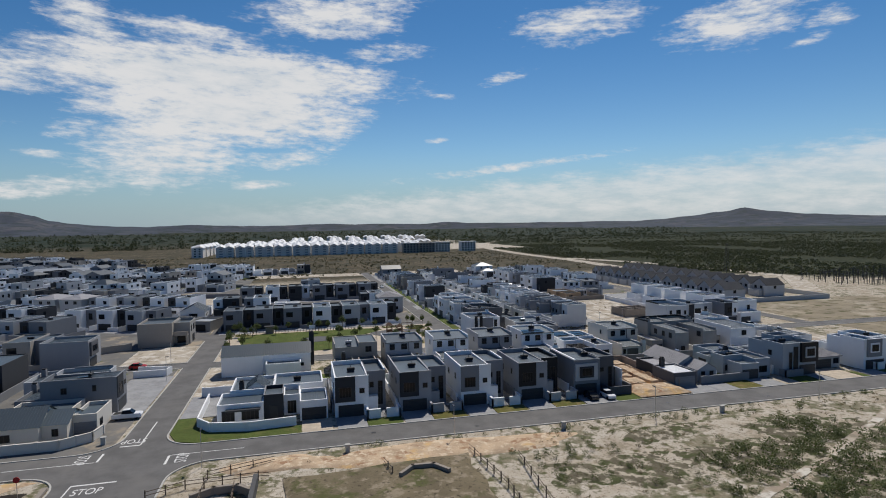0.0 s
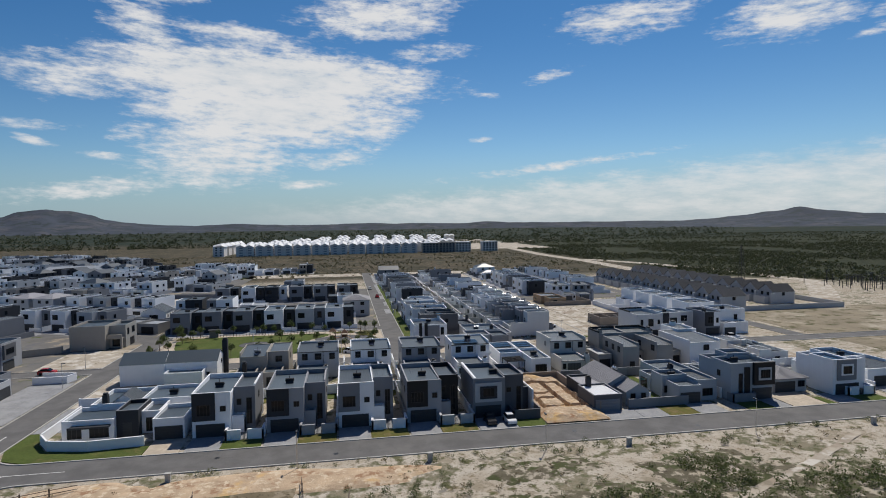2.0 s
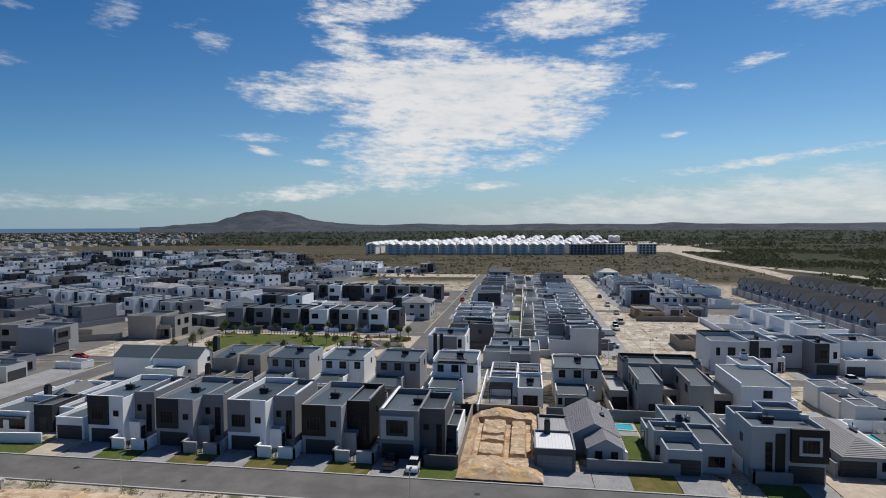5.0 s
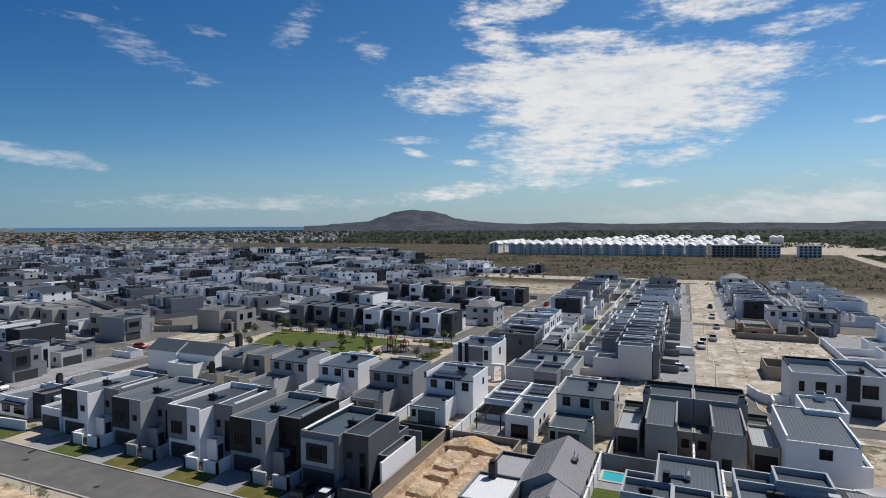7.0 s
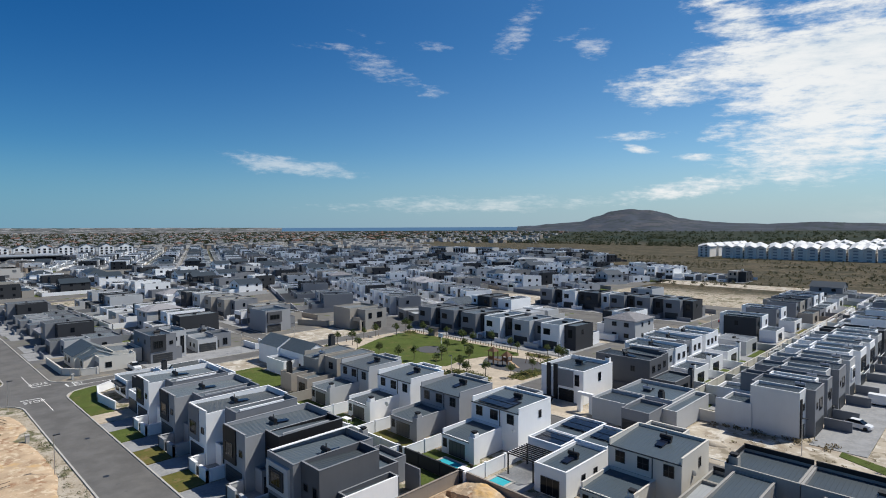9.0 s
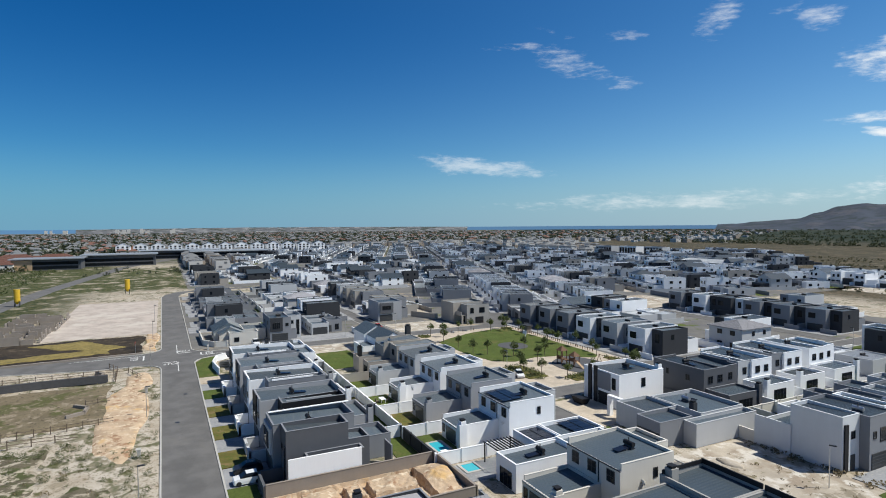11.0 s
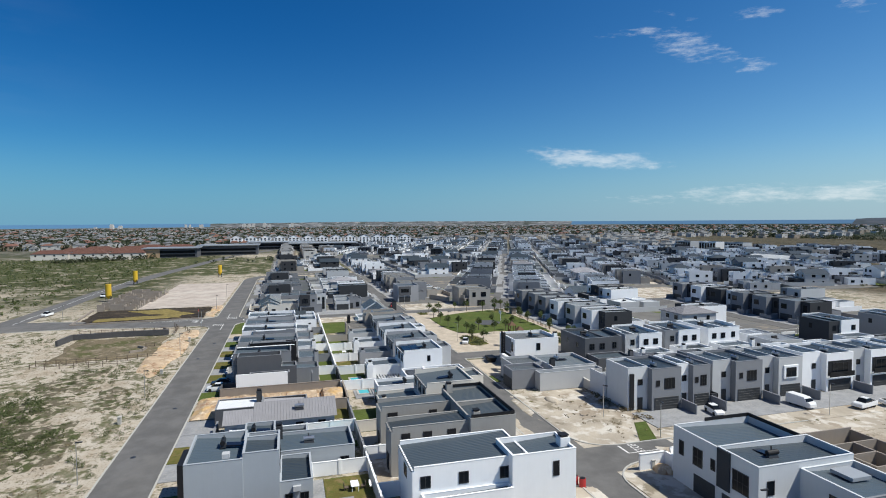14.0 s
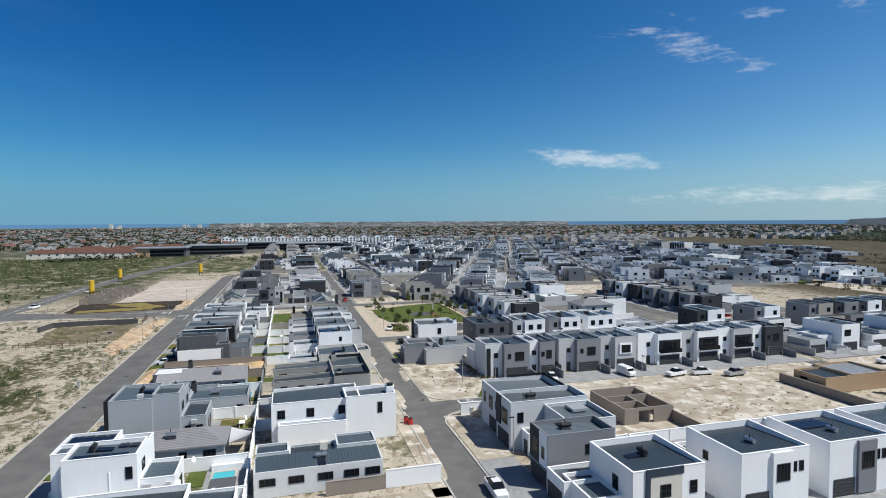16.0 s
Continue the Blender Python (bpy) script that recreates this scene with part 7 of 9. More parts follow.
# ---- the joined far houses, one mesh a material ----
for mat, mb in FAR_BUILT.items():
    thing("distant_houses", "%s of the far estate houses" % {WHITE: "white walls", LIGHT: "light grey walls", MID: "grey walls", DARK: "charcoal walls", TAN: "taupe walls", ROOF: "dark flat roofs", ROOF_L: "pale flat roofs", PANE: "dark window panes", DOOR: "garage doors", PAVER: "paved forecourts", LAWN: "green back lawns", BLACK: "black roof tanks"}[mat], "houses", mb, mat, kind="stuff")

# ---- park ----
BARK = surface("bark", (0.13, 0.10, 0.075), spread=0.2)
WOOD = surface("weathered_wood", (0.135, 0.075, 0.042), spread=0.2, grain=8)
RUBBER = surface("dark_rubber_tiles", (0.085, 0.085, 0.09), spread=0.1)


def leaf_material(name, a, b):
    mat = bpy.data.materials.new(name)
    mat.use_nodes = True
    g = Nodes(mat.node_tree)
    info = g.n("ShaderNodeNewGeometry").outputs["Random Per Island"]
    col = g.mix(info, a, b)
    bs = g.n("ShaderNodeBsdfPrincipled")
    g.link(col, bs.inputs["Base Color"])
    bs.inputs["Roughness"].default_value = 0.7
    tr = g.n("ShaderNodeBsdfTranslucent")
    g.link(col, tr.inputs["Color"])
    mx = g.n("ShaderNodeMixShader")
    mx.inputs[0].default_value = 0.4
    g.link(bs.outputs[0], mx.inputs[1])
    g.link(tr.outputs[0], mx.inputs[2])
    g.link(mx.outputs[0], g.n("ShaderNodeOutputMaterial").inputs[0])
    return mat


LEAF = leaf_material("tree_leaves", (0.06, 0.09, 0.022), (0.14, 0.17, 0.055))
SCRUB = leaf_material("scrub_leaves", (0.066, 0.092, 0.028), (0.155, 0.172, 0.066))
DRY = leaf_material("dry_brush", (0.14, 0.11, 0.055), (0.26, 0.21, 0.12))
HEATH = leaf_material("heath_leaves", (0.075, 0.078, 0.042), (0.16, 0.145, 0.085))
BUSHLAND = leaf_material("coastal_bush_leaves", (0.036, 0.048, 0.021), (0.088, 0.094, 0.046))
BUSH = leaf_material("dark_bush", (0.032, 0.046, 0.022), (0.078, 0.088, 0.044))


def leaves(mb, centre, r, n, size, rng, squash=1.0):
    """Small leaf sprays scattered in a ragged cloud."""
    for _ in range(n):
        d = Vector((rng.gauss(0, 1), rng.gauss(0, 1), rng.gauss(0, 1))).normalized() * r * rng.uniform(0.25, 1.0) ** 0.6
        p = Vector(centre) + Vector((d.x, d.y, d.z * squash))
        a = Vector((rng.gauss(0, 1), rng.gauss(0, 1), rng.gauss(0, 1))).normalized() * size * rng.uniform(0.6, 1.3)
        b = a.cross(Vector((rng.gauss(0, 1), rng.gauss(0, 1), rng.gauss(0, 1)))).normalized() * size * rng.uniform(0.5, 0.9)
        mb.quad(p - a, p - b * 0.6, p + a, p + b)


def young_tree(seed):
    rng = random.Random(seed)
    t = thing("tree", "young slender park tree with a light green crown", "tree", group="park trees")
    hgt = rng.uniform(3.4, 4.6)
    tr = MB().tube((0, 0, 0), (rng.uniform(-0.1, 0.1), 0, hgt * 0.55), 0.09, 0.06, 7, False)
    cr = MB()
    for i in range(6):
        a, z = rng.uniform(0, 6.28), hgt * rng.uniform(0.42, 0.62)
        e = (math.cos(a) * rng.uniform(0.4, 0.9), math.sin(a) * rng.uniform(0.4, 0.9), z + rng.uniform(0.5, 1.3))
        tr.tube((0, 0, z), e, 0.04, 0.02, 5, False)
        leaves(cr, e, rng.uniform(0.5, 0.8), 60, 0.17, rng)
    leaves(cr, (0, 0, hgt * 0.85), 0.7, 110, 0.17, rng, 1.4)
    part("trunk", tr, BARK, t)
    part("crown", cr, LEAF, t)
    return t


slab("park_paving", "beige paved promenade round the park", "paving", BEIGE, -22.1, 43.3, 157.9, 196.4, -0.1, 0.10)
polygon("lawn", "large green park lawn", "lawn", LAWN, [(-9.0, 163.6), (-4.0, 163.4), (8.0, 163.6), (18.0, 165.5), (21.0, 170.0), (19.5, 177.0), (21.0, 184.0), (25.0, 188.0), (27.0, 190.6), (25.0, 193.2), (18.0, 193.9), (-8.0, 194.0), (-17.0, 193.4), (-19.6, 189.0), (-17.5, 179.0), (-12.5, 168.5)], -0.1, 0.16)
polygon("play_surface", "dark rubber play surface", "paving", RUBBER, [(31.5 + 9.0 * math.cos(a * 0.3142) * (1.0 + 0.12 * math.sin(a * 0.94)), 182.5 + 6.6 * math.sin(a * 0.3142)) for a in range(20)], -0.1, 0.14)
polygon("court", "small round dark ball court in the lawn", "paving", RUBBER, [(5.0 + 4.6 * math.cos(a * 0.3927), 180.0 + 4.2 * math.sin(a * 0.3927)) for a in range(16)], -0.1, 0.2)
for bx, by, rx, ry in ((30.5, 166.5, 7.0, 3.2), (40.0, 176.5, 2.6, 5.5), (38.5, 190.5, 3.4, 4.0), (-18.5, 193.0, 2.4, 1.8), (-19.0, 163.5, 2.2, 1.8), (31.0, 193.6, 4.0, 1.4)):
    bed = thing("planting_bed", "dense green shrub bed edged with low planks", "shrubs")
    rng = random.Random(int(bx * 7 + by))
    mb = MB()
    for i in range(int(rx * ry * 9)):
        a, q = rng.uniform(0, 6.28), math.sqrt(rng.random())
        leaves(mb, (bx + math.cos(a) * rx * q, by + math.sin(a) * ry * q, 0.35), 0.5, 9, 0.16, rng, 0.7)
    part("soil", MB().hexa([(bx + rx * c, by + ry * s_, -0.1) for c, s_ in ((-0.8, -0.8), (0.8, -0.8), (0.8, 0.8), (-0.8, 0.8))], [(bx + rx * c, by + ry * s_, 0.22) for c, s_ in ((-0.8, -0.8), (0.8, -0.8), (0.8, 0.8), (-0.8, 0.8))]), DRYLAWN, bed)
    part("shrubs", mb, SCRUB, bed)
trees = [young_tree(s) for s in (1, 2, 3, 4)]
spots = [(-20, 166), (-16, 168.5), (8, 165.4), (11, 168), (16, 173), (12, 179), (12, 186), (6, 196), (9, 199), (35, 168), (25, 199), (-17, 186), (-15, 193), (-20.5, 176), (-9, 165), (1, 164.6), (19, 168), (-19, 196.5), (-14, 203), (-4, 203.6), (3, 204.2), (14, 204), (21, 203.8), (33, 204), (38, 199), (41, 194), (39, 172), (28, 167), (31.5, 165.5), (40.5, 178), (-8, 197), (23, 175.5), (18.5, 181), (36.5, 203.5), (-21, 181), (-21, 203)]
for i, (xx, yy) in enumerate(spots):
    yy = yy if yy < 187 else 187 + (yy - 187) * 0.48
    m = pose(xx, yy, 0.1, 0, 0, i * 67)
    if i < 4:
        trees[i].matrix_basis = m
    else:
        copy_thing(trees[i % 4], m @ Matrix.Scale(0.80 + 0.32 * ((i * 37) % 10) / 10, 4))
# climbing frame, swing, netball hoop, shelter
pf = thing("climbing_frame", "timber climbing frame with thatched towers and a slide", "playground")
for xx, yy, hh in ((27.0, 178.5, 3.4), (30.5, 179.5, 2.6)):
    for dx in (0, 1.6):
        for dy in (0, 1.6):
            part("post", MB().box(xx + dx - 0.08, xx + dx + 0.08, yy + dy - 0.08, yy + dy + 0.08, 0.1, hh), WOOD, pf)
    part("deck", MB().box(xx - 0.1, xx + 1.7, yy - 0.1, yy + 1.7, 1.3, 1.42), WOOD, pf)
    part("rail", MB().box(xx - 0.1, xx + 1.7, yy - 0.12, yy - 0.04, 1.5, 2.2), WOOD, pf)
    part("roof", MB().quad((xx - 0.3, yy - 0.3, hh), (xx + 1.9, yy - 0.3, hh), (xx + 0.8, yy + 0.8, hh + 1.1)).quad((xx + 1.9, yy - 0.3, hh), (xx + 1.9, yy + 1.9, hh), (xx + 0.8, yy + 0.8, hh + 1.1)).quad((xx + 1.9, yy + 1.9, hh), (xx - 0.3, yy + 1.9, hh), (xx + 0.8, yy + 0.8, hh + 1.1)).quad((xx - 0.3, yy + 1.9, hh), (xx - 0.3, yy - 0.3, hh), (xx + 0.8, yy + 0.8, hh + 1.1)), WOOD, pf)
part("bridge", MB().box(28.6, 30.5, 179.0, 180.4, 1.2, 1.3), WOOD, pf)
part("slide", MB().hexa([(32.1, 180.0, 1.3), (34.8, 180.0, 0.1), (34.8, 180.7, 0.1), (32.1, 180.7, 1.3)], [(32.1, 180.0, 1.42), (34.8, 180.0, 0.2), (34.8, 180.7, 0.2), (32.1, 180.7, 1.42)]), OCHRE, pf)
sw = thing("swing", "brown timber A-frame swing in the park", "swing")
for xx in (33.0, 36.4):
    for s_ in (-1, 1):
        part("leg", MB().tube((xx, 186.5 + s_ * 1.0, 0.1), (xx, 186.5, 2.6), 0.07, n=6), WOOD, sw)
part("crossbar", MB().tube((32.8, 186.5, 2.6), (36.6, 186.5, 2.6), 0.07, n=6), WOOD, sw)
hp_ = thing("ball_hoop", "white netball post with backboard", "hoop")
part("post", MB().tube((3.6, 185.2, 0.1), (3.6, 185.2, 3.4), 0.09, n=8), WHITE, hp_)
part("backboard", MB().box(2.7, 4.5, 184.9, 185.0, 2.7, 3.8), WHITE, hp_)
sh_ = thing("park_shelter", "small brown park kiosk", "kiosk")
part("wall", MB().box(-11.2, -8.6, 194.4, 196.0, 0.1, 2.3), BLOCK, sh_)
part("roof", MB().box(-11.6, -8.2, 194.1, 196.3, 2.3, 2.5), DARK, sh_)
fence_post = MB().box(-0.06, 0.06, -0.06, 0.06, 0, 0.8).mesh("bollard", WOOD)
bol = thing("bollard_line", "row of low timber bollards round the lawn", "bollards")
for i in range(44):
    ob = part("bollard", fence_post, None, bol)
    ob.location = (-18 + i * 1.0, 194.9, 0.1) if i < 40 else (-21.0, 170 + (i - 40) * 4, 0.1)

# ---- far surroundings ----
def flats_block(w=20.0, full=True):
    h = thing("apartment_block", "white and grey four-storey apartment block with white gabled roofs", "apartment block", group="distant apartment blocks")
    part("wall", MB().box(0, w, 0, 11, 0, 11.6), FLATS, h)
    mb = MB()
    for i in range(2):
        u0, u1 = w * i / 2, w * (i + 1) / 2
        um = (u0 + u1) / 2
        # a gable to the front, its ridge running back and falling behind
        mb.quad((u0 - 0.2, -1.6, 11.2), (um, -1.6, 13.4), (um, 8.0, 15.6), (u0 - 0.2, 8.0, 13.6)).quad((um, -1.6, 13.4), (u1 + 0.2, -1.6, 11.2), (u1 + 0.2, 8.0, 13.6), (um, 8.0, 15.6)).quad((u0 - 0.2, 8.0, 13.6), (um, 8.0, 15.6), (u1 + 0.2, 8.0, 13.6), (u1 + 0.2, 12.0, 11.4), (u0 - 0.2, 12.0, 11.4))
    part("roof", mb, ROOF_W, h)
    for i in range(2):
        u0, u1 = w * i / 2, w * (i + 1) / 2
        part("gable", MB().quad((u0 + 0.6, -0.9, 11.2), (u1 - 0.6, -0.9, 11.2), ((u0 + u1) / 2, -0.9, 13.1)), FLATS, h)
    if not full:
        return h
    for z in (0.4, 3.3, 6.2, 9.0):
        for u in (0.27, 0.77):
            part("balcony", cached("flat_balcony", lambda: MB().box(-1.9, 1.9, -0.12, 0, 0, 1.4).mesh("balcony", GREY)), None, h).location = (w * u, 0, z)
    for z in (1.0, 3.9, 6.8, 9.4):
        for v in (2.5, 7.5):
            for f, at in (("l", 0), ("r", w)):
                part("window", cached("flat_window", lambda: MB().box(-1.0, 1.0, -0.08, 0, 0, 1.4).mesh("window", PANE)), None, h).matrix_basis = side(f, v, at, z)
    for u in (0.0, 0.45, 0.90):
        part("pier", cached("flat_pier", lambda: MB().box(0, 2.0, -1.2, 0, 0, 11.4).mesh("pier", FLATS)), None, h).location = (w * u, 0, 0)
    return h


blk, back_blk = flats_block(), flats_block(full=False)
back_blk.matrix_basis = facing("S", -82, 0, 730, 0)
blk.matrix_basis = facing("S", -94, 0, 700, 0)
rng = random.Random(3)
for j, (y0, xa, n, pitch) in enumerate(((700, -90.3, 9, 21.7), (730, -76, 9, 24.0), (760, -110, 9, 25.0), (795, -70, 9, 27.0), (850, -90, 8, 29.0), (930, -60, 8, 30.0), (1030, -30, 7, 33.0), (1150, 0, 7, 36.0))):
    for i in range(n):
        copy_thing(blk if j == 0 else back_blk, facing("S", xa + 18 + i * pitch, 0, y0 + i * 1.2 * (j == 0), 0))
for i in range(5):
    copy_thing(blk, facing("W", -120 + i * 1.0, 0, 0, 726 + i * 24))

for i, xx in enumerate((109, 131, 153, 190)):
    h = thing("apartment_block", "dark unfinished apartment block", "apartment block", group="distant apartment blocks")
    part("wall", MB().box(0, 20, 0, 12, 0, 12.0), RAW if i < 2 else FLATS, h)
    part("roof", MB().box(-0.5, 20.5, -0.8, 12.5, 12.0, 12.6), ROOF_W if i != 1 else RAW, h)
    # charcoal panels paint the shade of unglazed openings on the solid wall
    for z in (0.6, 3.6, 6.6, 9.4):
        for u in (1.0, 5.0, 9.0, 13.0, 17.0):
            part("opening", cached("flat_dark_panel", lambda: MB().box(0, 2.4, -0.1, 0, 0, 1.8).mesh("opening", DARK)), None, h).location = (u, 0, z)
    h.matrix_basis = facing("S", xx + 18, 0, 702 + i * 6, 0)

# hills on the horizon: land placed and shaped to fit the camera's view
# blue aerial haze is mixed into these base colours
HILL = blended("hazed_hill_heath", [((0.056, 0.067, 0.088), 0.004, 0, 1), ((0.086, 0.088, 0.102), 0.006, 0.5, 0.64), ((0.040, 0.052, 0.056), 0.015, 0.48, 0.62)], bump=0.2, bump_scale=0.02)


def ridge(name, label, az0, az1, dist, heights, depth=500.0, base=-2.0, mat=None):
    """A long hill seen from the estate: crest heights in metres at even steps of bearing."""
    mb = MB()
    n, rings = 72, 9
    for i in range(n + 1):
        a = radians(az0 + (az1 - az0) * i / n)
        f = i / n * (len(heights) - 1)
        k = min(int(f), len(heights) - 2)
        q = f - k
        q = q * q * (3 - 2 * q)
        crest = heights[k] * (1 - q) + heights[k + 1] * q
        crest += (1.5 + crest * 0.03) * noise.noise((i * 0.35, dist * 0.01, 0.0))
        for j in range(rings):
            s = j / (rings - 1)
            d = dist - depth * (1 - s) + depth * 0.15 * noise.noise((i * 0.2, j * 0.6, 3.0)) * (1 - s)
            z = base + (crest - base) * (s ** 1.25) * (1 + 0.10 * noise.noise((i * 0.45, j * 0.7, 7.0)) * (1 - s))
            mb.v.append((60 + math.sin(a) * d, 40 + math.cos(a) * d, z))
    for i in range(n):
        for j in range(rings - 1):
            k = i * rings + j
            mb.f.append((k, k + rings, k + rings + 1, k + 1))
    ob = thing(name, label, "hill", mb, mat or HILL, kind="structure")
    for p in ob.data.polygons:
        p.use_smooth = True


ridge("hill", "dark heath-covered hill tinted with haze on the horizon", -36.5, -13.5, 4350, [33, 38, 48, 56, 66, 104, 142, 152, 146, 124, 84, 66, 56, 48, 44, 40], 900)
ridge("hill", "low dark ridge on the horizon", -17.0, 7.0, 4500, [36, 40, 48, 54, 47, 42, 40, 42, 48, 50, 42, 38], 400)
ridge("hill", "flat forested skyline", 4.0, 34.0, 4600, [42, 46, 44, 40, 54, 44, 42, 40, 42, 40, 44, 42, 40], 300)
ridge("hill", "broad hill tinted blue-grey with haze on the horizon", 27.6, 56.6, 4500, [36, 38, 42, 52, 72, 96, 124, 96, 76, 66, 56, 46, 38], 900)
# grey distance haze is painted into the suburb colours of this skyline
ridge("hill", "low skyline behind the town", -96.0, -60.0, 4300, [28, 29, 31, 33, 35, 34, 34, 33, 32, 31, 29], 400, mat=blended("hazed_suburb", [((0.12, 0.125, 0.13), 0.01, 0, 1), ((0.26, 0.26, 0.26), 0.02, 0.5, 0.6), ((0.05, 0.06, 0.05), 0.015, 0.52, 0.6)]))

# sea beyond the town, a plain far band, its blue paled to paint haze
HAZY_SEA = surface("sea", (0.075, 0.17, 0.29), rough=0.5, spread=0.05, scale=0.002, bump=0)
sea = MB()
for i in range(40):
    a, b = radians(-128 + i * 2.45), radians(-128 + (i + 1) * 2.45)
    sea.quad((math.sin(a) * 4690, math.cos(a) * 4690, -6), (math.sin(b) * 4690, math.cos(b) * 4690, -6), (math.sin(b) * 4750, math.cos(b) * 4750, 27), (math.sin(a) * 4750, math.cos(a) * 4750, 27))
thing("sea", "blue sea on the western horizon", "sea", sea, HAZY_SEA, kind="structure")


# scattered town to the west: low houses, trees and a few towers
def town_stuff():
    rng = random.Random(11)
    cols = {"red": surface("terracotta_roofs", (0.17, 0.085, 0.062), spread=0.2, scale=0.02), "grey": surface("grey_roofs", (0.16, 0.165, 0.17), spread=0.2, scale=0.02), "white": surface("pale_walls", (0.55, 0.53, 0.5), spread=0.15, scale=0.02), "tan": surface("tan_walls", (0.34, 0.28, 0.22), spread=0.15, scale=0.02)}
    meshes = {k: MB() for k in cols}
    crowns = MB()
    for i in range(11500):
        az = radians(rng.uniform(-128, -30))
        d = 400 + 2900 * rng.random() ** 1.35
        x, y = math.sin(az) * d, math.cos(az) * d
        if x > -335 or (y > 350 - x * 0.6 and (d < 1150 or rng.random() < 0.45)):
            continue
        if (y < 100 and x > -640) or (x > -750 and 130 - (x + 340) * 0.25 < y < 560):
            continue
        near_estate = x > -900 and y > 60
        w, dp, z = rng.uniform(8, 15), rng.uniform(8, 14), rng.choice((3.4, 3.6, 6.4, 6.8))
        kind = rng.choice(("white", "white", "white", "grey", "grey", "tan") if near_estate else ("red", "grey", "grey", "grey", "white", "white", "white", "tan"))
        if near_estate:
            x, y = round(x / 14) * 14 + rng.uniform(-1, 1), round(y / 22) * 22 + rng.uniform(-1, 1)
        m = meshes[kind if kind in ("white", "tan") else "white" if rng.random() < 0.6 else "tan"]
        m.box(x, x + w, y, y + dp, 0, z)
        r = meshes["red" if kind == "red" else "grey"]
        if kind == "red" or rng.random() < (0.15 if near_estate else 0.4):
            r.hexa([(x - 0.5, y - 0.5, z), (x + w + 0.5, y - 0.5, z), (x + w + 0.5, y + dp + 0.5, z), (x - 0.5, y + dp + 0.5, z)], [(x + w * 0.35, y + dp * 0.35, z + 2.2), (x + w * 0.65, y + dp * 0.35, z + 2.2), (x + w * 0.65, y + dp * 0.65, z + 2.2), (x + w * 0.35, y + dp * 0.65, z + 2.2)])
        else:
            r.box(x + 0.3, x + w - 0.3, y + 0.3, y + dp - 0.3, z, z + 0.2)
        # grey panels in place of the dark openings
        meshes["grey"].box(x + w, x + w + 0.1, y + dp * 0.2, y + dp * 0.45, 0.8, 2.4).box(x + w, x + w + 0.1, y + dp * 0.6, y + dp * 0.8, max(0.8, z - 2.6), z - 1.0)
        if not near_estate and rng.random() < 0.9:
            for _ in range(7):
                tx, ty, r_ = x + rng.uniform(-15, 15), y + rng.uniform(-15, 15), rng.uniform(2.2, 4.8)
                leaves(crowns, (tx, ty, r_ * 0.9), r_, 9, r_ * 0.6, rng)
    for i in range(26):
        az, d = radians(rng.choice((-108, -104.5, -103.5, -97, -92, -90, -88, -80)) + rng.uniform(-0.8, 0.8)), rng.uniform(3200, 3700)
        x, y, w = math.sin(az) * d, math.cos(az) * d, rng.uniform(10, 20)
        meshes["white"].box(x, x + w, y, y + w, 0, rng.uniform(10, 34))
    for k, m in meshes.items():
        thing("distant_town", {"red": "terracotta roofs of the distant town", "grey": "grey roofs of the distant town", "white": "pale houses of the distant town", "tan": "tan houses of the distant town"}[k], "town", m, cols[k], kind="stuff")
    thing("distant_trees", "dark tree crowns between the distant houses", "trees", crowns, BUSH, kind="stuff")


town_stuff()


# office park and apartments west of the estate
def office(x0, x1, y0, y1, z, label):
    h = thing("office_building", label, "office building", group="office park")
    part("wall", MB().box(x0, x1, y0, y1, 0, z), CHAR, h)
    part("roof", MB().box(x0 - 2, x1 + 2, y0 - 2, y1 + 2, z, z + 0.8), ROOF_L, h)
    for f in range(2):
        part("glazing", MB().box(x1, x1 + 0.15, y0 + 2, y1 - 2, 1 + f * 3.6, 3.4 + f * 3.6), PANE, h)


office(-450, -425, -18, 30, 9, "dark glazed office building with a flat pale roof")
office(-480, -452, 28, 86, 10, "long dark office building with a flat pale roof")
office(-590, -560, 70, 150, 9, "dark office building with a flat roof")
office(-560, -530, 120, 200, 8, "low office building with a pale roof")
part("end_wall", MB().box(-425.3, -424.6, -18, -4, 0, 8.5), OCHRE, bpy.data.objects["office_building"], "red-brown end wall")


# terracotta-roofed complex beside the office park
RED = surface("terracotta_tile", (0.13, 0.062, 0.046), rough=0.8, spread=0.18, scale=0.3)
for i in range(11):
    h = thing("townhouse_block", "cream townhouse block with a terracotta hipped roof", "townhouses", group="terracotta townhouses")
    xx, yy = -425 - (i % 4) * 40 - (i // 4) * 6, -46 - (i // 4) * 34 + (i % 4) * 9
    hip(h, 0, 13, 0, 30, 6.0, 9.4, CREAM, RED)
    for v in (4, 11, 19, 26):
        part("window", cached("red_window", lambda: MB().box(-0.8, 0.8, -0.08, 0, 0, 1.4).mesh("window", PANE)), None, h).matrix_basis = side("r", v, 13, 3.6)
    h.matrix_basis = pose(xx, yy, 0, 0, 0, 4)


def gabled_flats():
    h = thing("apartment_block", "white four-storey apartment block with grey gables", "apartment block", group="white apartment blocks")
    gable(h, 0, 16, 0, 14, 12, 16, WHITE, ROOF, "v", over=0.3)
    for z in (1.0, 4.0, 7.0, 10.0):
        for u in (3.0, 8.0, 13.0):
            part("window", cached("gf", lambda: MB().box(-1.1, 1.1, -0.2, 0, 0, 1.9).mesh("window", PANE)), None, h).matrix_basis = side("f", u, 0, z)
    return h


gf = gabled_flats()
gf.matrix_basis = facing("E", 0, -660, 40, 0)
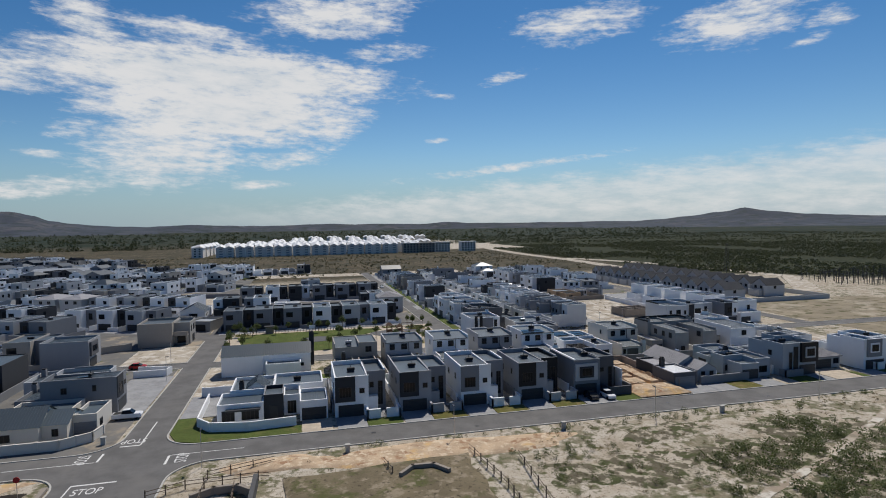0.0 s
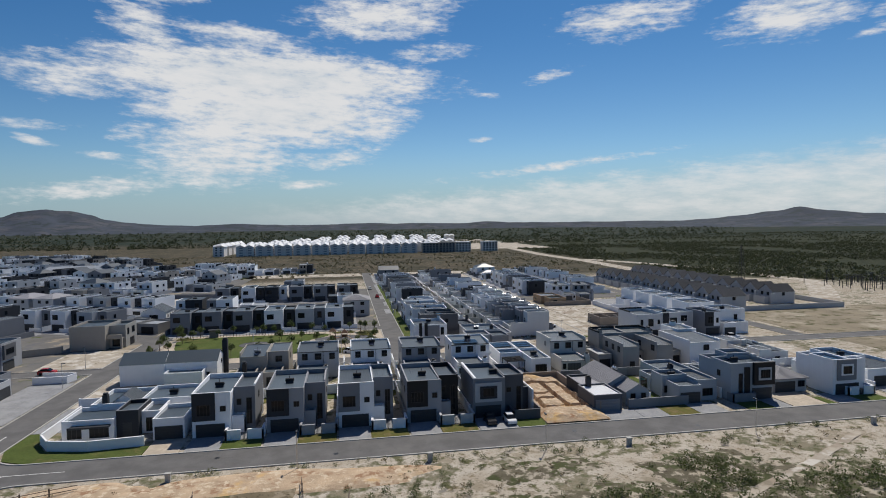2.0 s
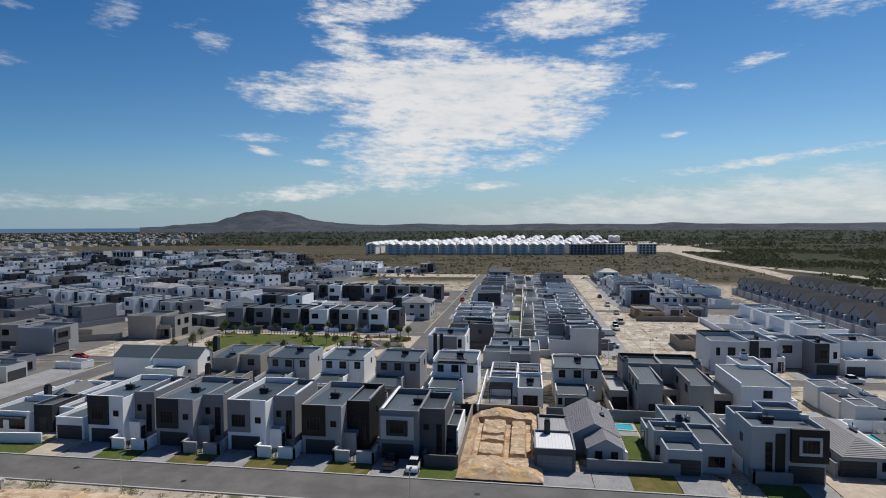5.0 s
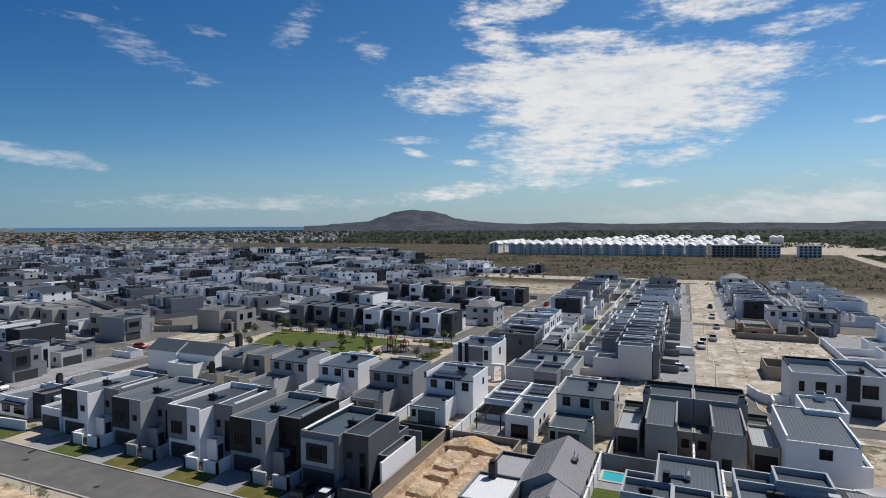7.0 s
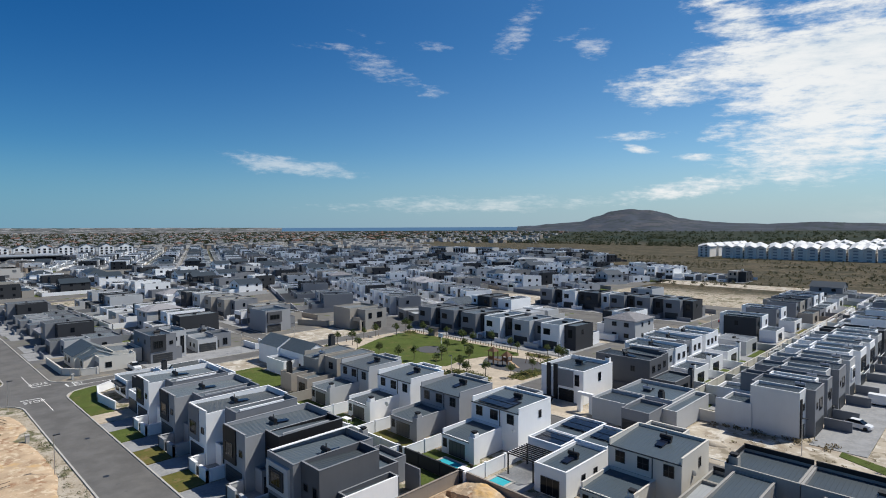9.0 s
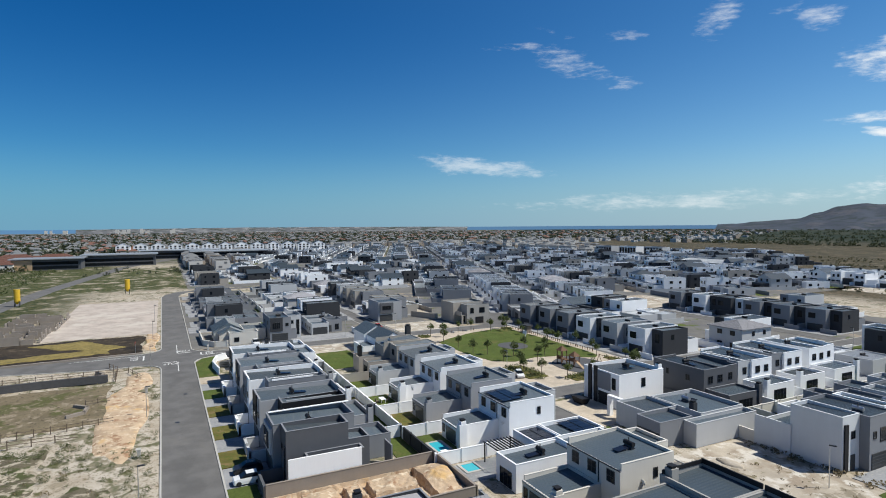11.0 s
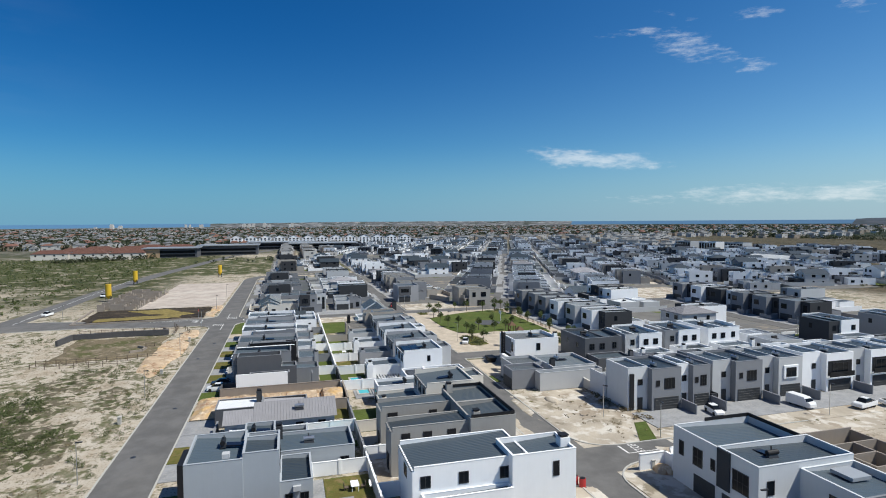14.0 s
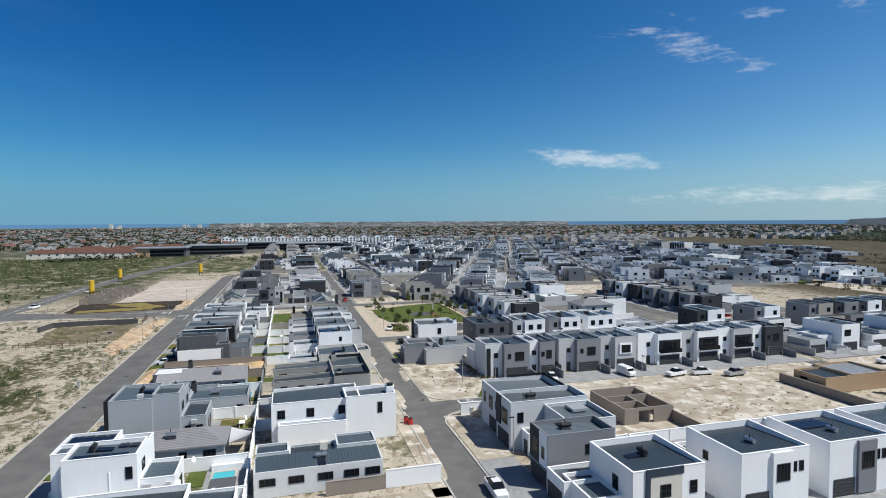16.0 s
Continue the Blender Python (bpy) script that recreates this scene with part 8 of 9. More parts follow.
for i in range(1, 13):
    copy_thing(gf, facing("E", 0, -660 + i * 3.0, 40 + i * 19.5, 0))

# long white shed and halls north-west of the estate
k = Kit("long pale shed with a shallow grey roof", 60.0)
gable(k.h, 0, 60, 0, 20, 4.2, 6.4, LIGHT, ROOF_L, "u")
k.put(pose(-190, 470, 0))
for i in range(3):
    h = thing("apartment_block", "white and grey three-storey terrace block", "apartment block", group="grey terrace blocks")
    vol(h, 0, 26, 0, 12, 0, 9.5, WHITE if i % 2 else LIGHT, coping=False)
    for u in range(6):
        part("window", cached("tb", lambda: MB().box(-1.4, 1.4, -0.2, 0, 0, 6.5).mesh("window", PANE)), None, h).matrix_basis = side("f", 2.5 + u * 4.2, 0, 1.5)
    h.matrix_basis = pose(-390 + i * 30, 560 + i * 8, 0)


# sand tracks through the bush, a sandy building field beside the flats
strip("sand_track", "pale sand track through the bush", [(240, 360), (247, 430), (252, 492), (250, 600), (262, 760), (290, 900), (420, 1150)], 13, SAND, 0.04, 0.3, category="track")
strip("sand_track", "pale sand track through the bush", [(226, 205), (262, 245), (300, 290), (300, 380), (285, 450), (262, 520)], 12, SAND, 0.05, 0.3, category="track")
slab("sand_field", "pale sand field beside the apartment blocks", "field", SAND, 170, 330, 780, 1250, -0.3, 0.03)
slab("sand_field", "sandy field east of the terraces", "field", DRYFIELD, 176, 255, 130, 206, -0.3, -0.02)
slab("sand_field", "pale sand strip along the estate edge", "field", SAND, -40, 118, 402, 424, -0.3, -0.01)


def clumps(name, label, category, mat, places, size, n, rng, squash=0.7):
    mb = MB()
    for x, y, r in places:
        leaves(mb, (x, y, r * 0.45), r, n, size * r, rng, squash)
    return thing(name, label, category, mb, mat, kind="stuff")


def wild():
    rng = random.Random(5)
    places = []
    while len(places) < 19000:
        x, y = (rng.uniform(250, 1500), rng.uniform(230, 1500)) if len(places) % 2 else (rng.uniform(250, 800), rng.uniform(230, 850))
        if y + x < 610 or abs(x - 250) < 14 or (170 < x < 335 and 760 < y < 1260):
            continue
        if noise.noise((x * 0.012, y * 0.012, 1.0)) + rng.uniform(-0.3, 0.45) < 0:
            continue
        places.append((x, y, rng.uniform(1.1, 2.8)))
    clumps("bushland", "dense dark green coastal bush", "bush", BUSHLAND, places, 0.38, 13, rng, 0.5)
    places = [(rng.uniform(-700, 240), rng.uniform(395, 690), rng.choice((0.4, 0.5, 0.6, 0.8, 1.0, 1.4))) for _ in range(13000)]
    places = [p for p in places if (p[1] > 600 + (p[0] + 150) * -1.1 or p[0] > -120) and noise.noise((p[0] * 0.022, p[1] * 0.03, 8.0)) + rng.uniform(-0.4, 0.4) > 0.08]
    clumps("heath", "low brown-green heath bushes", "heath", HEATH, places, 0.5, 12, rng)
    places = [(rng.uniform(-800, 500), rng.uniform(985, 1030), rng.uniform(3.5, 6.5)) for _ in range(380)]
    clumps("tree_belt", "dark belt of distant trees", "trees", BUSH, places, 0.3, 26, rng, 1.0)
    places = [(rng.uniform(-0.55, 0.75) * yy, yy * rng.uniform(0.97, 1.03), rng.uniform(4.0, 8.0)) for yy in (1250, 1500, 1500, 1900, 1900, 2400, 2400, 3000, 3000) for _ in range(150)]
    clumps("far_trees", "dark belts of trees across the far plain", "trees", BUSH, places, 0.35, 16, rng, 0.8)
    places = [(rng.uniform(-420, -45), rng.uniform(-160, 18), rng.uniform(0.5, 1.5)) for _ in range(3000)]
    clumps("field_scrub", "green scrub on the open field", "scrub", SCRUB, places, 0.4, 10, rng)
    places = [(-372 - i * 1.6 + rng.uniform(-3, 3), -76 + i * 2.3 + rng.uniform(-2, 2), rng.uniform(2.2, 3.8)) for i in range(30)] + [(rng.uniform(-420, -330), rng.uniform(40, 150), rng.uniform(0.8, 1.8)) for _ in range(60)]
    clumps("tree_row", "row of dense green street trees", "trees", BUSH, places, 0.3, 40, rng, 1.0)


wild()

# ---- open ground in front, street furniture, cars ----
def patch(name, label, mat, cx, cy, rx, ry, z=0.0, seed=0, kind="structure", category="ground", rise=0.25):
    """A rough-edged patch of other soil lying on the ground, thick in the middle."""
    mb = MB()
    n, rings = 40, 6
    for j in range(rings + 1):
        for i in range(n):
            a = 2 * math.pi * i / n
            q = (j / rings) * (1 + 0.25 * noise.noise((math.cos(a) * 1.6, math.sin(a) * 1.6, seed)))
            x, y = cx + math.cos(a) * rx * q, cy + math.sin(a) * ry * q
            mb.v.append((x, y, z + rise * (1 - (j / rings) ** 2) + 0.16 * noise.noise((x * 0.25, y * 0.25, seed)) - (0.5 if j == rings else 0)))
    for j in range(rings):
        for i in range(n):
            a, b = j * n + i, j * n + (i + 1) % n
            mb.f.append((a, a + n, b + n, b))
    ob = thing(name, label, category, mb, mat, kind=kind)
    for p in ob.data.polygons:
        p.use_smooth = True
    return ob


patch("sand_bank", "ochre sand bank beside the street", ORANGE, 22, 84.5, 24, 4.4, 0.15, 2.0)
patch("sand_bank", "churned ochre sand", ORANGE, -4, 86.5, 9, 3.2, 0.1, 4.0)
GABION = surface("dark_gabion_stone", (0.075, 0.075, 0.078), spread=0.3, scale=1.5, bump=0.6)
REED = blended("marsh_grass", [((0.17, 0.14, 0.09), 0.2, 0, 1), ((0.095, 0.098, 0.04), 0.14, 0.5, 0.62), ((0.27, 0.225, 0.16), 0.5, 0.52, 0.64), ((0.08, 0.065, 0.045), 1.4, 0.55, 0.66)], bump=0.6, bump_scale=2)
MUD = blended("dark_wet_mud", [((0.050, 0.040, 0.030), 0.25, 0, 1), ((0.095, 0.075, 0.052), 0.4, 0.52, 0.66), ((0.028, 0.024, 0.02), 0.12, 0.5, 0.6)], bump=0.6, bump_scale=1.5)
STRAW = blended("straw", [((0.24, 0.19, 0.07), 0.4, 0, 1), ((0.15, 0.125, 0.05), 1.0, 0.5, 0.65)], bump=0.6, bump_scale=3)


def rough_field(name, label, mat, corners, z, seed, n=26):
    """A four-cornered piece of ground with a ragged edge and an uneven top."""
    mb = MB()
    (x0_, y0_), (x1_, y1_), (x2_, y2_), (x3_, y3_) = corners
    for j in range(n + 1):
        for i in range(n + 1):
            u, v = i / n, j / n
            x = (x0_ * (1 - u) + x1_ * u) * (1 - v) + (x3_ * (1 - u) + x2_ * u) * v
            y = (y0_ * (1 - u) + y1_ * u) * (1 - v) + (y3_ * (1 - u) + y2_ * u) * v
            x += 1.6 * noise.noise((x * 0.15, y * 0.15, seed))
            y += 1.6 * noise.noise((x * 0.15, y * 0.15, seed + 4))
            edge = min(i, n - i, j, n - j)
            mb.v.append((x, y, z + 0.14 * noise.noise((x * 0.4, y * 0.4, seed)) - (0.45 if edge == 0 else 0)))
    for j in range(n):
        for i in range(n):
            a = j * (n + 1) + i
            mb.f.append((a, a + 1, a + n + 2, a + n + 1))
    ob = thing(name, label, "ground", mb, mat, kind="structure")
    for p in ob.data.polygons:
        p.use_smooth = True
    return ob


rough_field("basin_floor", "marshy brown floor of the stormwater basin", REED, [(-4, 56.5), (25, 58), (25, 83), (-2, 81)], 0.42, 6.0)
rough_field("mud_basin", "dark muddy basin beside the street", MUD, [(-63, 44), (-33, 47), (-36, 86), (-64, 87)], 0.3, 9.0)
rough_field("dry_grass", "yellow dry grass in the muddy basin", STRAW, [(-41, 50), (-35, 51), (-38, 79), (-45, 78)], 0.5, 10.0)
rough_field("dry_grass", "band of dry grass across the muddy basin", STRAW, [(-58, 56), (-40, 76), (-45, 82), (-60, 70)], 0.48, 13.0)
rough_field("sand_berm", "ochre sand bank along the basin", ORANGE, [(-66, 86.8), (-40, 86.6), (-37, 90), (-66, 89.9)], 0.32, 15.0, 14)
rail_stone = wall_run("basin_kerb", "low rubble edge round the muddy basin", [(-65, 42.5), (-32, 45.5), (-34, 86)], 0.45, 0.6, BLOCK, cap=False)
slab("building_site", "pale pinkish levelled building site", "plot", blended("pink_gravel", [((0.46, 0.40, 0.35), 0.2, 0, 1), ((0.53, 0.48, 0.42), 0.1, 0.5, 0.65)]), -160, -66, 58, 89.5, -0.2, 0.02)
wall_run("basin_wall", "dark gabion wall of the stormwater basin", [(3.0, 53.5), (-5.5, 54.5), (-6.5, 68.0), (-6.2, 80.0)], 1.6, 0.6, GABION, cap=False)
wall_run("culvert_wall", "curved stone culvert head wall", [(-14, 77.5), (-11.5, 79.0), (-8.5, 79.0), (-6.5, 77.0)], 1.0, 0.5, BLOCK, cap=False)
wall_run("culvert_wall", "stone culvert head wall in the sand", [(13.5, 76.5), (15.5, 78.6), (18.6, 78.4), (20.2, 76.0)], 1.0, 0.5, BLOCK, cap=False)
raw = thing("house_shell", "low grey cement block shells of houses being built", "building shell")
rng = random.Random(17)
for i in range(5):
    x0 = -120 + i * 11.4
    cuts = [x0, x0 + rng.uniform(3.4, 4.6), x0 + rng.uniform(6.6, 8.0), x0 + 10.4]
    levels = [44.0, 48.0 + rng.uniform(-1, 1), 53.0 + rng.uniform(-1, 1), 58.0 + rng.uniform(-1.5, 2)]
    for y_ in levels:
        for xa, xb in zip(cuts, cuts[1:]):
            if rng.random() < 0.75:
                part("block_wall", MB().box(xa, xb - rng.choice((0.0, 1.2, 1.6)), y_, y_ + 0.25, 0, rng.choice((0.8, 1.4, 2.0, 2.5))), BLOCK, raw)
    for x_ in cuts:
        for ya, yb in zip(levels, levels[1:]):
            if rng.random() < 0.8:
                part("block_wall", MB().box(x_, x_ + 0.25, ya + 0.26, yb - rng.choice((0.0, 1.0, 1.8)), 0, rng.choice((0.9, 1.6, 2.2, 2.6))), BLOCK, raw)
YELLOW = surface("yellow_paint", (0.62, 0.40, 0.03), rough=0.5, spread=0.1)
for xx, yy in ((-95, 40), (-167, 34), (-198, 75)):
    s_ = thing("silo", "yellow cement silo on steel legs", "silo", group="silos")
    part("tank", MB().tube((xx, yy, 2.4), (xx, yy, 7.6), 1.2, n=18).tube((xx, yy, 1.2), (xx, yy, 2.4), 0.35, 1.2, 18, False), YELLOW, s_)
    for dx in (-0.85, 0.85):
        for dy in (-0.85, 0.85):
            part("leg", MB().box(xx + dx - 0.1, xx + dx + 0.1, yy + dy - 0.1, yy + dy + 0.1, 0, 2.8), FRAME, s_)


def rail_fence(pts, hgt=1.1, step=1.8, label="low brown timber post-and-rail fence"):
    f = thing("fence", label, "fence", group="timber fences")
    for (xa, ya), (xb, yb) in zip(pts, pts[1:]):
        n = max(1, round(math.hypot(xb - xa, yb - ya) / step))
        for i in range(n):
            ob = part("post", cached("fence_post", lambda: MB().box(-0.07, 0.07, -0.07, 0.07, -0.3, 1.25).mesh("post", BARK)), None, f)
            ob.location = (xa + (xb - xa) * i / n, ya + (yb - ya) * i / n, 0.1)
        for z in (0.5, 1.0):
            part("rail", MB().tube((xa, ya, z + 0.1), (xb, yb, z + 0.1), 0.05, n=5), BARK, f)


rail_fence([(26.5, 57), (27, 70), (25.5, 83.5)], step=2.2)
rail_fence([(-8.5, 56), (-9.0, 80)], step=2.4)
rail_fence([(-20, 79.6), (-15.5, 81.6), (-6, 81.8), (-4.5, 81.4)], step=2.2)
rail_fence([(12.5, 78.0), (11.8, 82.0)], step=2.0)
rail_fence([(-13, 54), (-13, 84), (-4, 87)], step=3.0)
rail_fence([(30, 57), (32, 79)], step=3.0)


def street_lamp(x, y, turn):
    l = thing("street_lamp", "slim grey steel street lamp", "street lamp", group="street lamps")
    part("pole", cached("lamp_pole", lambda: MB().tube((0, 0, 0), (0, 0, 5.6), 0.07, 0.045, 8).mesh("pole", STEEL)), None, l)
    part("lamp_head", cached("lamp_head", lambda: MB().box(-0.12, 0.12, -0.1, 0.75, 5.55, 5.68).mesh("lamp_head", FRAME)), None, l)
    l.matrix_basis = pose(x, y, 0, 0, 0, turn)


for x, y, tn in ((-14.5, 88.6, 0), (24.5, 88.6, 0), (62.5, 88.6, 0), (99.5, 88.6, 0), (137, 88.6, 0), (-28 - 2.4, 142, -90), (-33, 159.6, 180), (96.5, 168.0, -60), (107.2, 171.6, -90), (106.8, 206, -90), (106.8, 240, -90), (-55, 88.6, 0), (-95, 88.6, 0), (-42, 40, -90), (51, 225, 90), (51, 260, 90), (30.5, 160.0 + 1.6, 180), (-8, 206.6, 180), (135, 164, 180)):
    street_lamp(x, y, tn)
for x, y in ((7, 88.2), (76, 87.6), (-31.8, 102.6), (122, 88), (44, 88.0), (116.3, 163.5)):
    kb = thing("utility_box", "grey concrete electricity kiosk on the verge", "utility box", group="utility boxes")
    part("body", MB().box(x - 0.35, x + 0.35, y - 0.25, y + 0.25, -0.1, 1.15), KERB, kb)
    part("lid", MB().box(x - 0.42, x + 0.42, y - 0.32, y + 0.32, 1.15, 1.27), KERB, kb)


# road paint
def paint(x0, x1, y0, y1):
    return MB().box(x0, x1, y0, y1, -0.02, 0.006)


def word(text, x, y, rot, size=1.7, stretch=1.9):
    cu = bpy.data.curves.new("word", "FONT")
    cu.body, cu.size, cu.align_x, cu.extrude = text, size, "CENTER", 0.004
    tmp = new("tmp", cu)
    me = bpy.data.meshes.new_from_object(tmp.evaluated_get(bpy.context.evaluated_depsgraph_get()))
    bpy.data.objects.remove(tmp)
    me.materials.clear()
    me.materials.append(PAINT)
    ob = tagged(new("road_marking", me), "white painted word STOP on the asphalt", "road marking", "road markings", "structure")
    ob.matrix_basis = pose(x, y, 0.005, 0, 0, rot) @ Matrix.Diagonal((1, stretch, 1, 1))


def line(x0, x1, y0, y1):
    thing("road_marking", "white painted line on the asphalt", "road marking", paint(x0, x1, y0, y1), PAINT, kind="structure", group="road markings")


word("STOP", -27.2, 103.6, 180, 1.6, 1.7)
line(-28.8, -25.8, 100.4, 100.75)
line(-25.85, -25.65, 100.75, 112.0)
word("STOP", -17.2, 93.2, 90, 1.5, 1.7)
line(-20.3, -19.95, 91.2, 94.6)
line(-19.9, -9.0, 94.6, 94.75)
word("STOP", -33.8, 96.3, -90, 1.5, 1.7)
line(-30.6, -30.25, 94.9, 98.2)
line(-43.0, -30.7, 94.75, 94.9)
word("STOP", -28.4, 83.6, 0, 1.6, 1.7)
line(-31.0, -25.4, 86.6, 86.95)
line(-31.2, -31.0, 70.0, 86.9)
word("STOP", 109.6, 166.2, 180, 1.3, 1.5)
line(108.2, 111.0, 163.2, 163.5)
line(111.0, 111.15, 163.3, 170.0)
line(-190, -40, 25.4, 25.6)
for x, y in ((30, 93.5), (70, 95.2), (92, 93.4), (12, 95.4), (106, 156.8)):
    thing("manhole_cover", "dark iron manhole cover in the street", "manhole", MB().tube((x, y, -0.05), (x, y, 0.008), 0.4, n=14), FRAME, kind="structure", group="manholes")
sg = thing("stop_sign", "red octagonal traffic sign on a grey post", "traffic sign")
part("post", MB().tube((-36.6, 84.6, 0), (-36.6, 84.6, 2.3), 0.04, n=6), STEEL, sg)
part("plate", MB().tube((-36.6, 84.55, 2.6), (-36.6, 84.5, 2.6), 0.42, n=8), surface("red_paint", (0.5, 0.03, 0.03), rough=0.5), sg)

# ---- cars ----
CARPAINT = {"white": surface("white_car_paint", (0.75, 0.76, 0.77), rough=0.25, spread=0.02, bump=0, spec=0.6), "black": surface("black_car_paint", (0.02, 0.02, 0.023), rough=0.2, spread=0.02, bump=0, spec=0.6), "silver": surface("silver_car_paint", (0.42, 0.43, 0.45), rough=0.3, metal=0.4, spread=0.02, bump=0), "red": surface("red_car_paint", (0.4, 0.03, 0.03), rough=0.25, spread=0.02, bump=0)}
TYRE = surface("tyre_rubber", (0.02, 0.02, 0.02), rough=0.9, spread=0.1)


def loft(sections):
    """A body lofted along y through (y, half width, z bottom, z top, half width at top)."""
    mb = MB()
    for y, w, z0, z1, wt in sections:
        mb.v += [(-w, y, z0), (-w, y, (z0 + z1) / 2), (-wt, y, z1), (wt, y, z1), (w, y, (z0 + z1) / 2), (w, y, z0)]
    n = 6
    for i in range(len(sections) - 1):
        for k in range(n):
            a, b = i * n + k, i * n + (k + 1) % n
            mb.f.append((a, b, b + n, a + n))
    mb.f += [tuple(range(n)), tuple((len(sections) - 1) * n + n - 1 - k for k in range(n))]
    return mb


def car(kind, paint_, m):
    body, cab, l = {
        "hatch": ([(-1.95, 0.7, 0.35, 0.7, 0.6), (-1.8, 0.84, 0.25, 0.86, 0.78), (-0.9, 0.86, 0.22, 0.98, 0.8), (1.4, 0.86, 0.22, 1.0, 0.8), (1.85, 0.82, 0.25, 0.95, 0.76), (1.95, 0.75, 0.35, 0.7, 0.7)], [(-1.05, 0.76, 0.95, 1.0, 0.7), (-0.3, 0.76, 0.95, 1.45, 0.6), (1.1, 0.76, 0.95, 1.48, 0.6), (1.75, 0.74, 0.95, 1.05, 0.68)], 3.9),
        "pickup": ([(-2.55, 0.75, 0.4, 0.85, 0.65), (-2.4, 0.9, 0.35, 1.02, 0.82), (-1.2, 0.92, 0.35, 1.1, 0.85), (2.4, 0.92, 0.35, 1.12, 0.88), (2.5, 0.88, 0.45, 1.1, 0.85)], [(-1.3, 0.82, 1.05, 1.12, 0.78), (-0.6, 0.82, 1.05, 1.72, 0.66), (0.6, 0.82, 1.05, 1.74, 0.66), (0.85, 0.82, 1.05, 1.12, 0.78)], 5.1),
        "van": ([(-2.4, 0.8, 0.4, 0.9, 0.7), (-2.2, 0.92, 0.3, 1.15, 0.85), (-1.6, 0.95, 0.3, 1.3, 0.88), (-1.1, 0.95, 0.3, 1.95, 0.82), (2.3, 0.95, 0.3, 2.0, 0.84), (2.4, 0.92, 0.4, 1.9, 0.82)], [(-1.75, 0.8, 1.25, 1.32, 0.78), (-1.12, 0.84, 1.3, 1.85, 0.76), (-1.1, 0.84, 1.3, 1.85, 0.76)], 4.8),
    }[kind]
    c = thing("car" if kind == "hatch" else "pickup_truck" if kind == "pickup" else "van", "parked %s %s" % (paint_, {"hatch": "hatchback car on paving", "pickup": "pickup truck beside the street", "van": "delivery van with roof rack"}[kind]), "car" if kind == "hatch" else "truck" if kind == "pickup" else "van", group="parked cars")
    part("body", cached((kind, paint_), lambda: loft(body).mesh("body", CARPAINT[paint_])), None, c)
    part("glasshouse", cached((kind, "cab"), lambda: loft(cab).mesh("glasshouse", PANE)), None, c)
    zr = max(s[3] for s in cab)
    if kind != "van":
        part("roof", cached((kind, paint_, "roof"), lambda: MB().box(-0.58, 0.58, cab[1][0], cab[2][0], zr - 0.03, zr + 0.03).mesh("roof", CARPAINT[paint_])), None, c)
    if kind == "pickup":
        part("load_bed", cached("bed", lambda: MB().box(-0.74, 0.74, 0.95, 2.3, 1.1, 1.135).mesh("load_bed", TYRE)), None, c)
    for x in (-0.8, 0.8):
        for y in (-l * 0.32, l * 0.3):
            w = part("wheel", cached(("wheel", x > 0), lambda: MB().tube((-0.1, 0, 0), (0.1, 0, 0), 0.33, n=12).mesh("wheel", TYRE)), None, c)
            w.location = (x, y, 0.33)
    c.matrix_basis = m


for kind, col, x, y, tn in (("hatch", "white", 60.4, 101.4, 0), ("hatch", "black", 56.9, 101.8, 0), ("hatch", "white", 100.4, 187.6, 80), ("van", "white", 101.6, 205.5, 95), ("pickup", "white", 105.4, 215.8, 10), ("pickup", "white", 106.2, 222.0, 175), ("pickup", "silver", 109.0, 228.6, 5), ("hatch", "silver", 111.0, 250.0, 0), ("pickup", "white", 110.5, 272.0, 0), ("hatch", "black", 110.8, 300.0, 2), ("pickup", "white", -31.6, 115.4, 90), ("pickup", "white", 146.0, 157.0, 88), ("hatch", "white", 33.0, 163.2, 70), ("pickup", "white", -57.0, 30.0, 80), ("pickup", "white", -112.0, 33.5, 86), ("hatch", "red", 47.0, 282.0, 0), ("hatch", "red", -40.0, 156.0, 90), ("hatch", "white", 45.0, 318.0, 0)):
    car(kind, col, pose(x, y, 0.06, 0, 0, tn))
bk = thing("garbage_skip", "dark building skip on the corner", "skip")
part("bin", MB().hexa([(53.2, 162.2, 0.1), (55.4, 162.2, 0.1), (55.4, 163.6, 0.1), (53.2, 163.6, 0.1)], [(52.6, 161.9, 1.3), (56.0, 161.9, 1.3), (56.0, 163.9, 1.3), (52.6, 163.9, 1.3)]), BLACK, bk)
patch("sand_pile", "heap of ochre building sand", ORANGE, 117.5, 164.4, 1.6, 1.3, 0.1, 3.0, rise=0.9, kind="", category="sand heap")
patch("sand_pile", "heap of pale rubble", SAND, 85.5, 163.6, 2.4, 1.2, 0.05, 5.0, rise=0.5, kind="", category="sand heap")


# scrub on the sand before the houses
def SCRUB_PATCHES(x, y):
    """Where the scrub grows thick."""
    return sum(1.05 * math.exp(-((x - cx) / rx) ** 2 - ((y - cy) / ry) ** 2) for cx, cy, rx, ry in THICK)


THICK = [(67, 69, 12, 6), (85, 77, 12, 5), (76, 57, 11, 7), (100, 66, 14, 8)]


LITTER = blended("dark_leaf_litter", [((0.135, 0.118, 0.08), 0.5, 0, 1), ((0.075, 0.085, 0.035), 0.35, 0.47, 0.58), ((0.42, 0.37, 0.29), 0.6, 0.5, 0.6), ((0.07, 0.055, 0.04), 2.2, 0.55, 0.68)], bump=0.7, bump_scale=3)


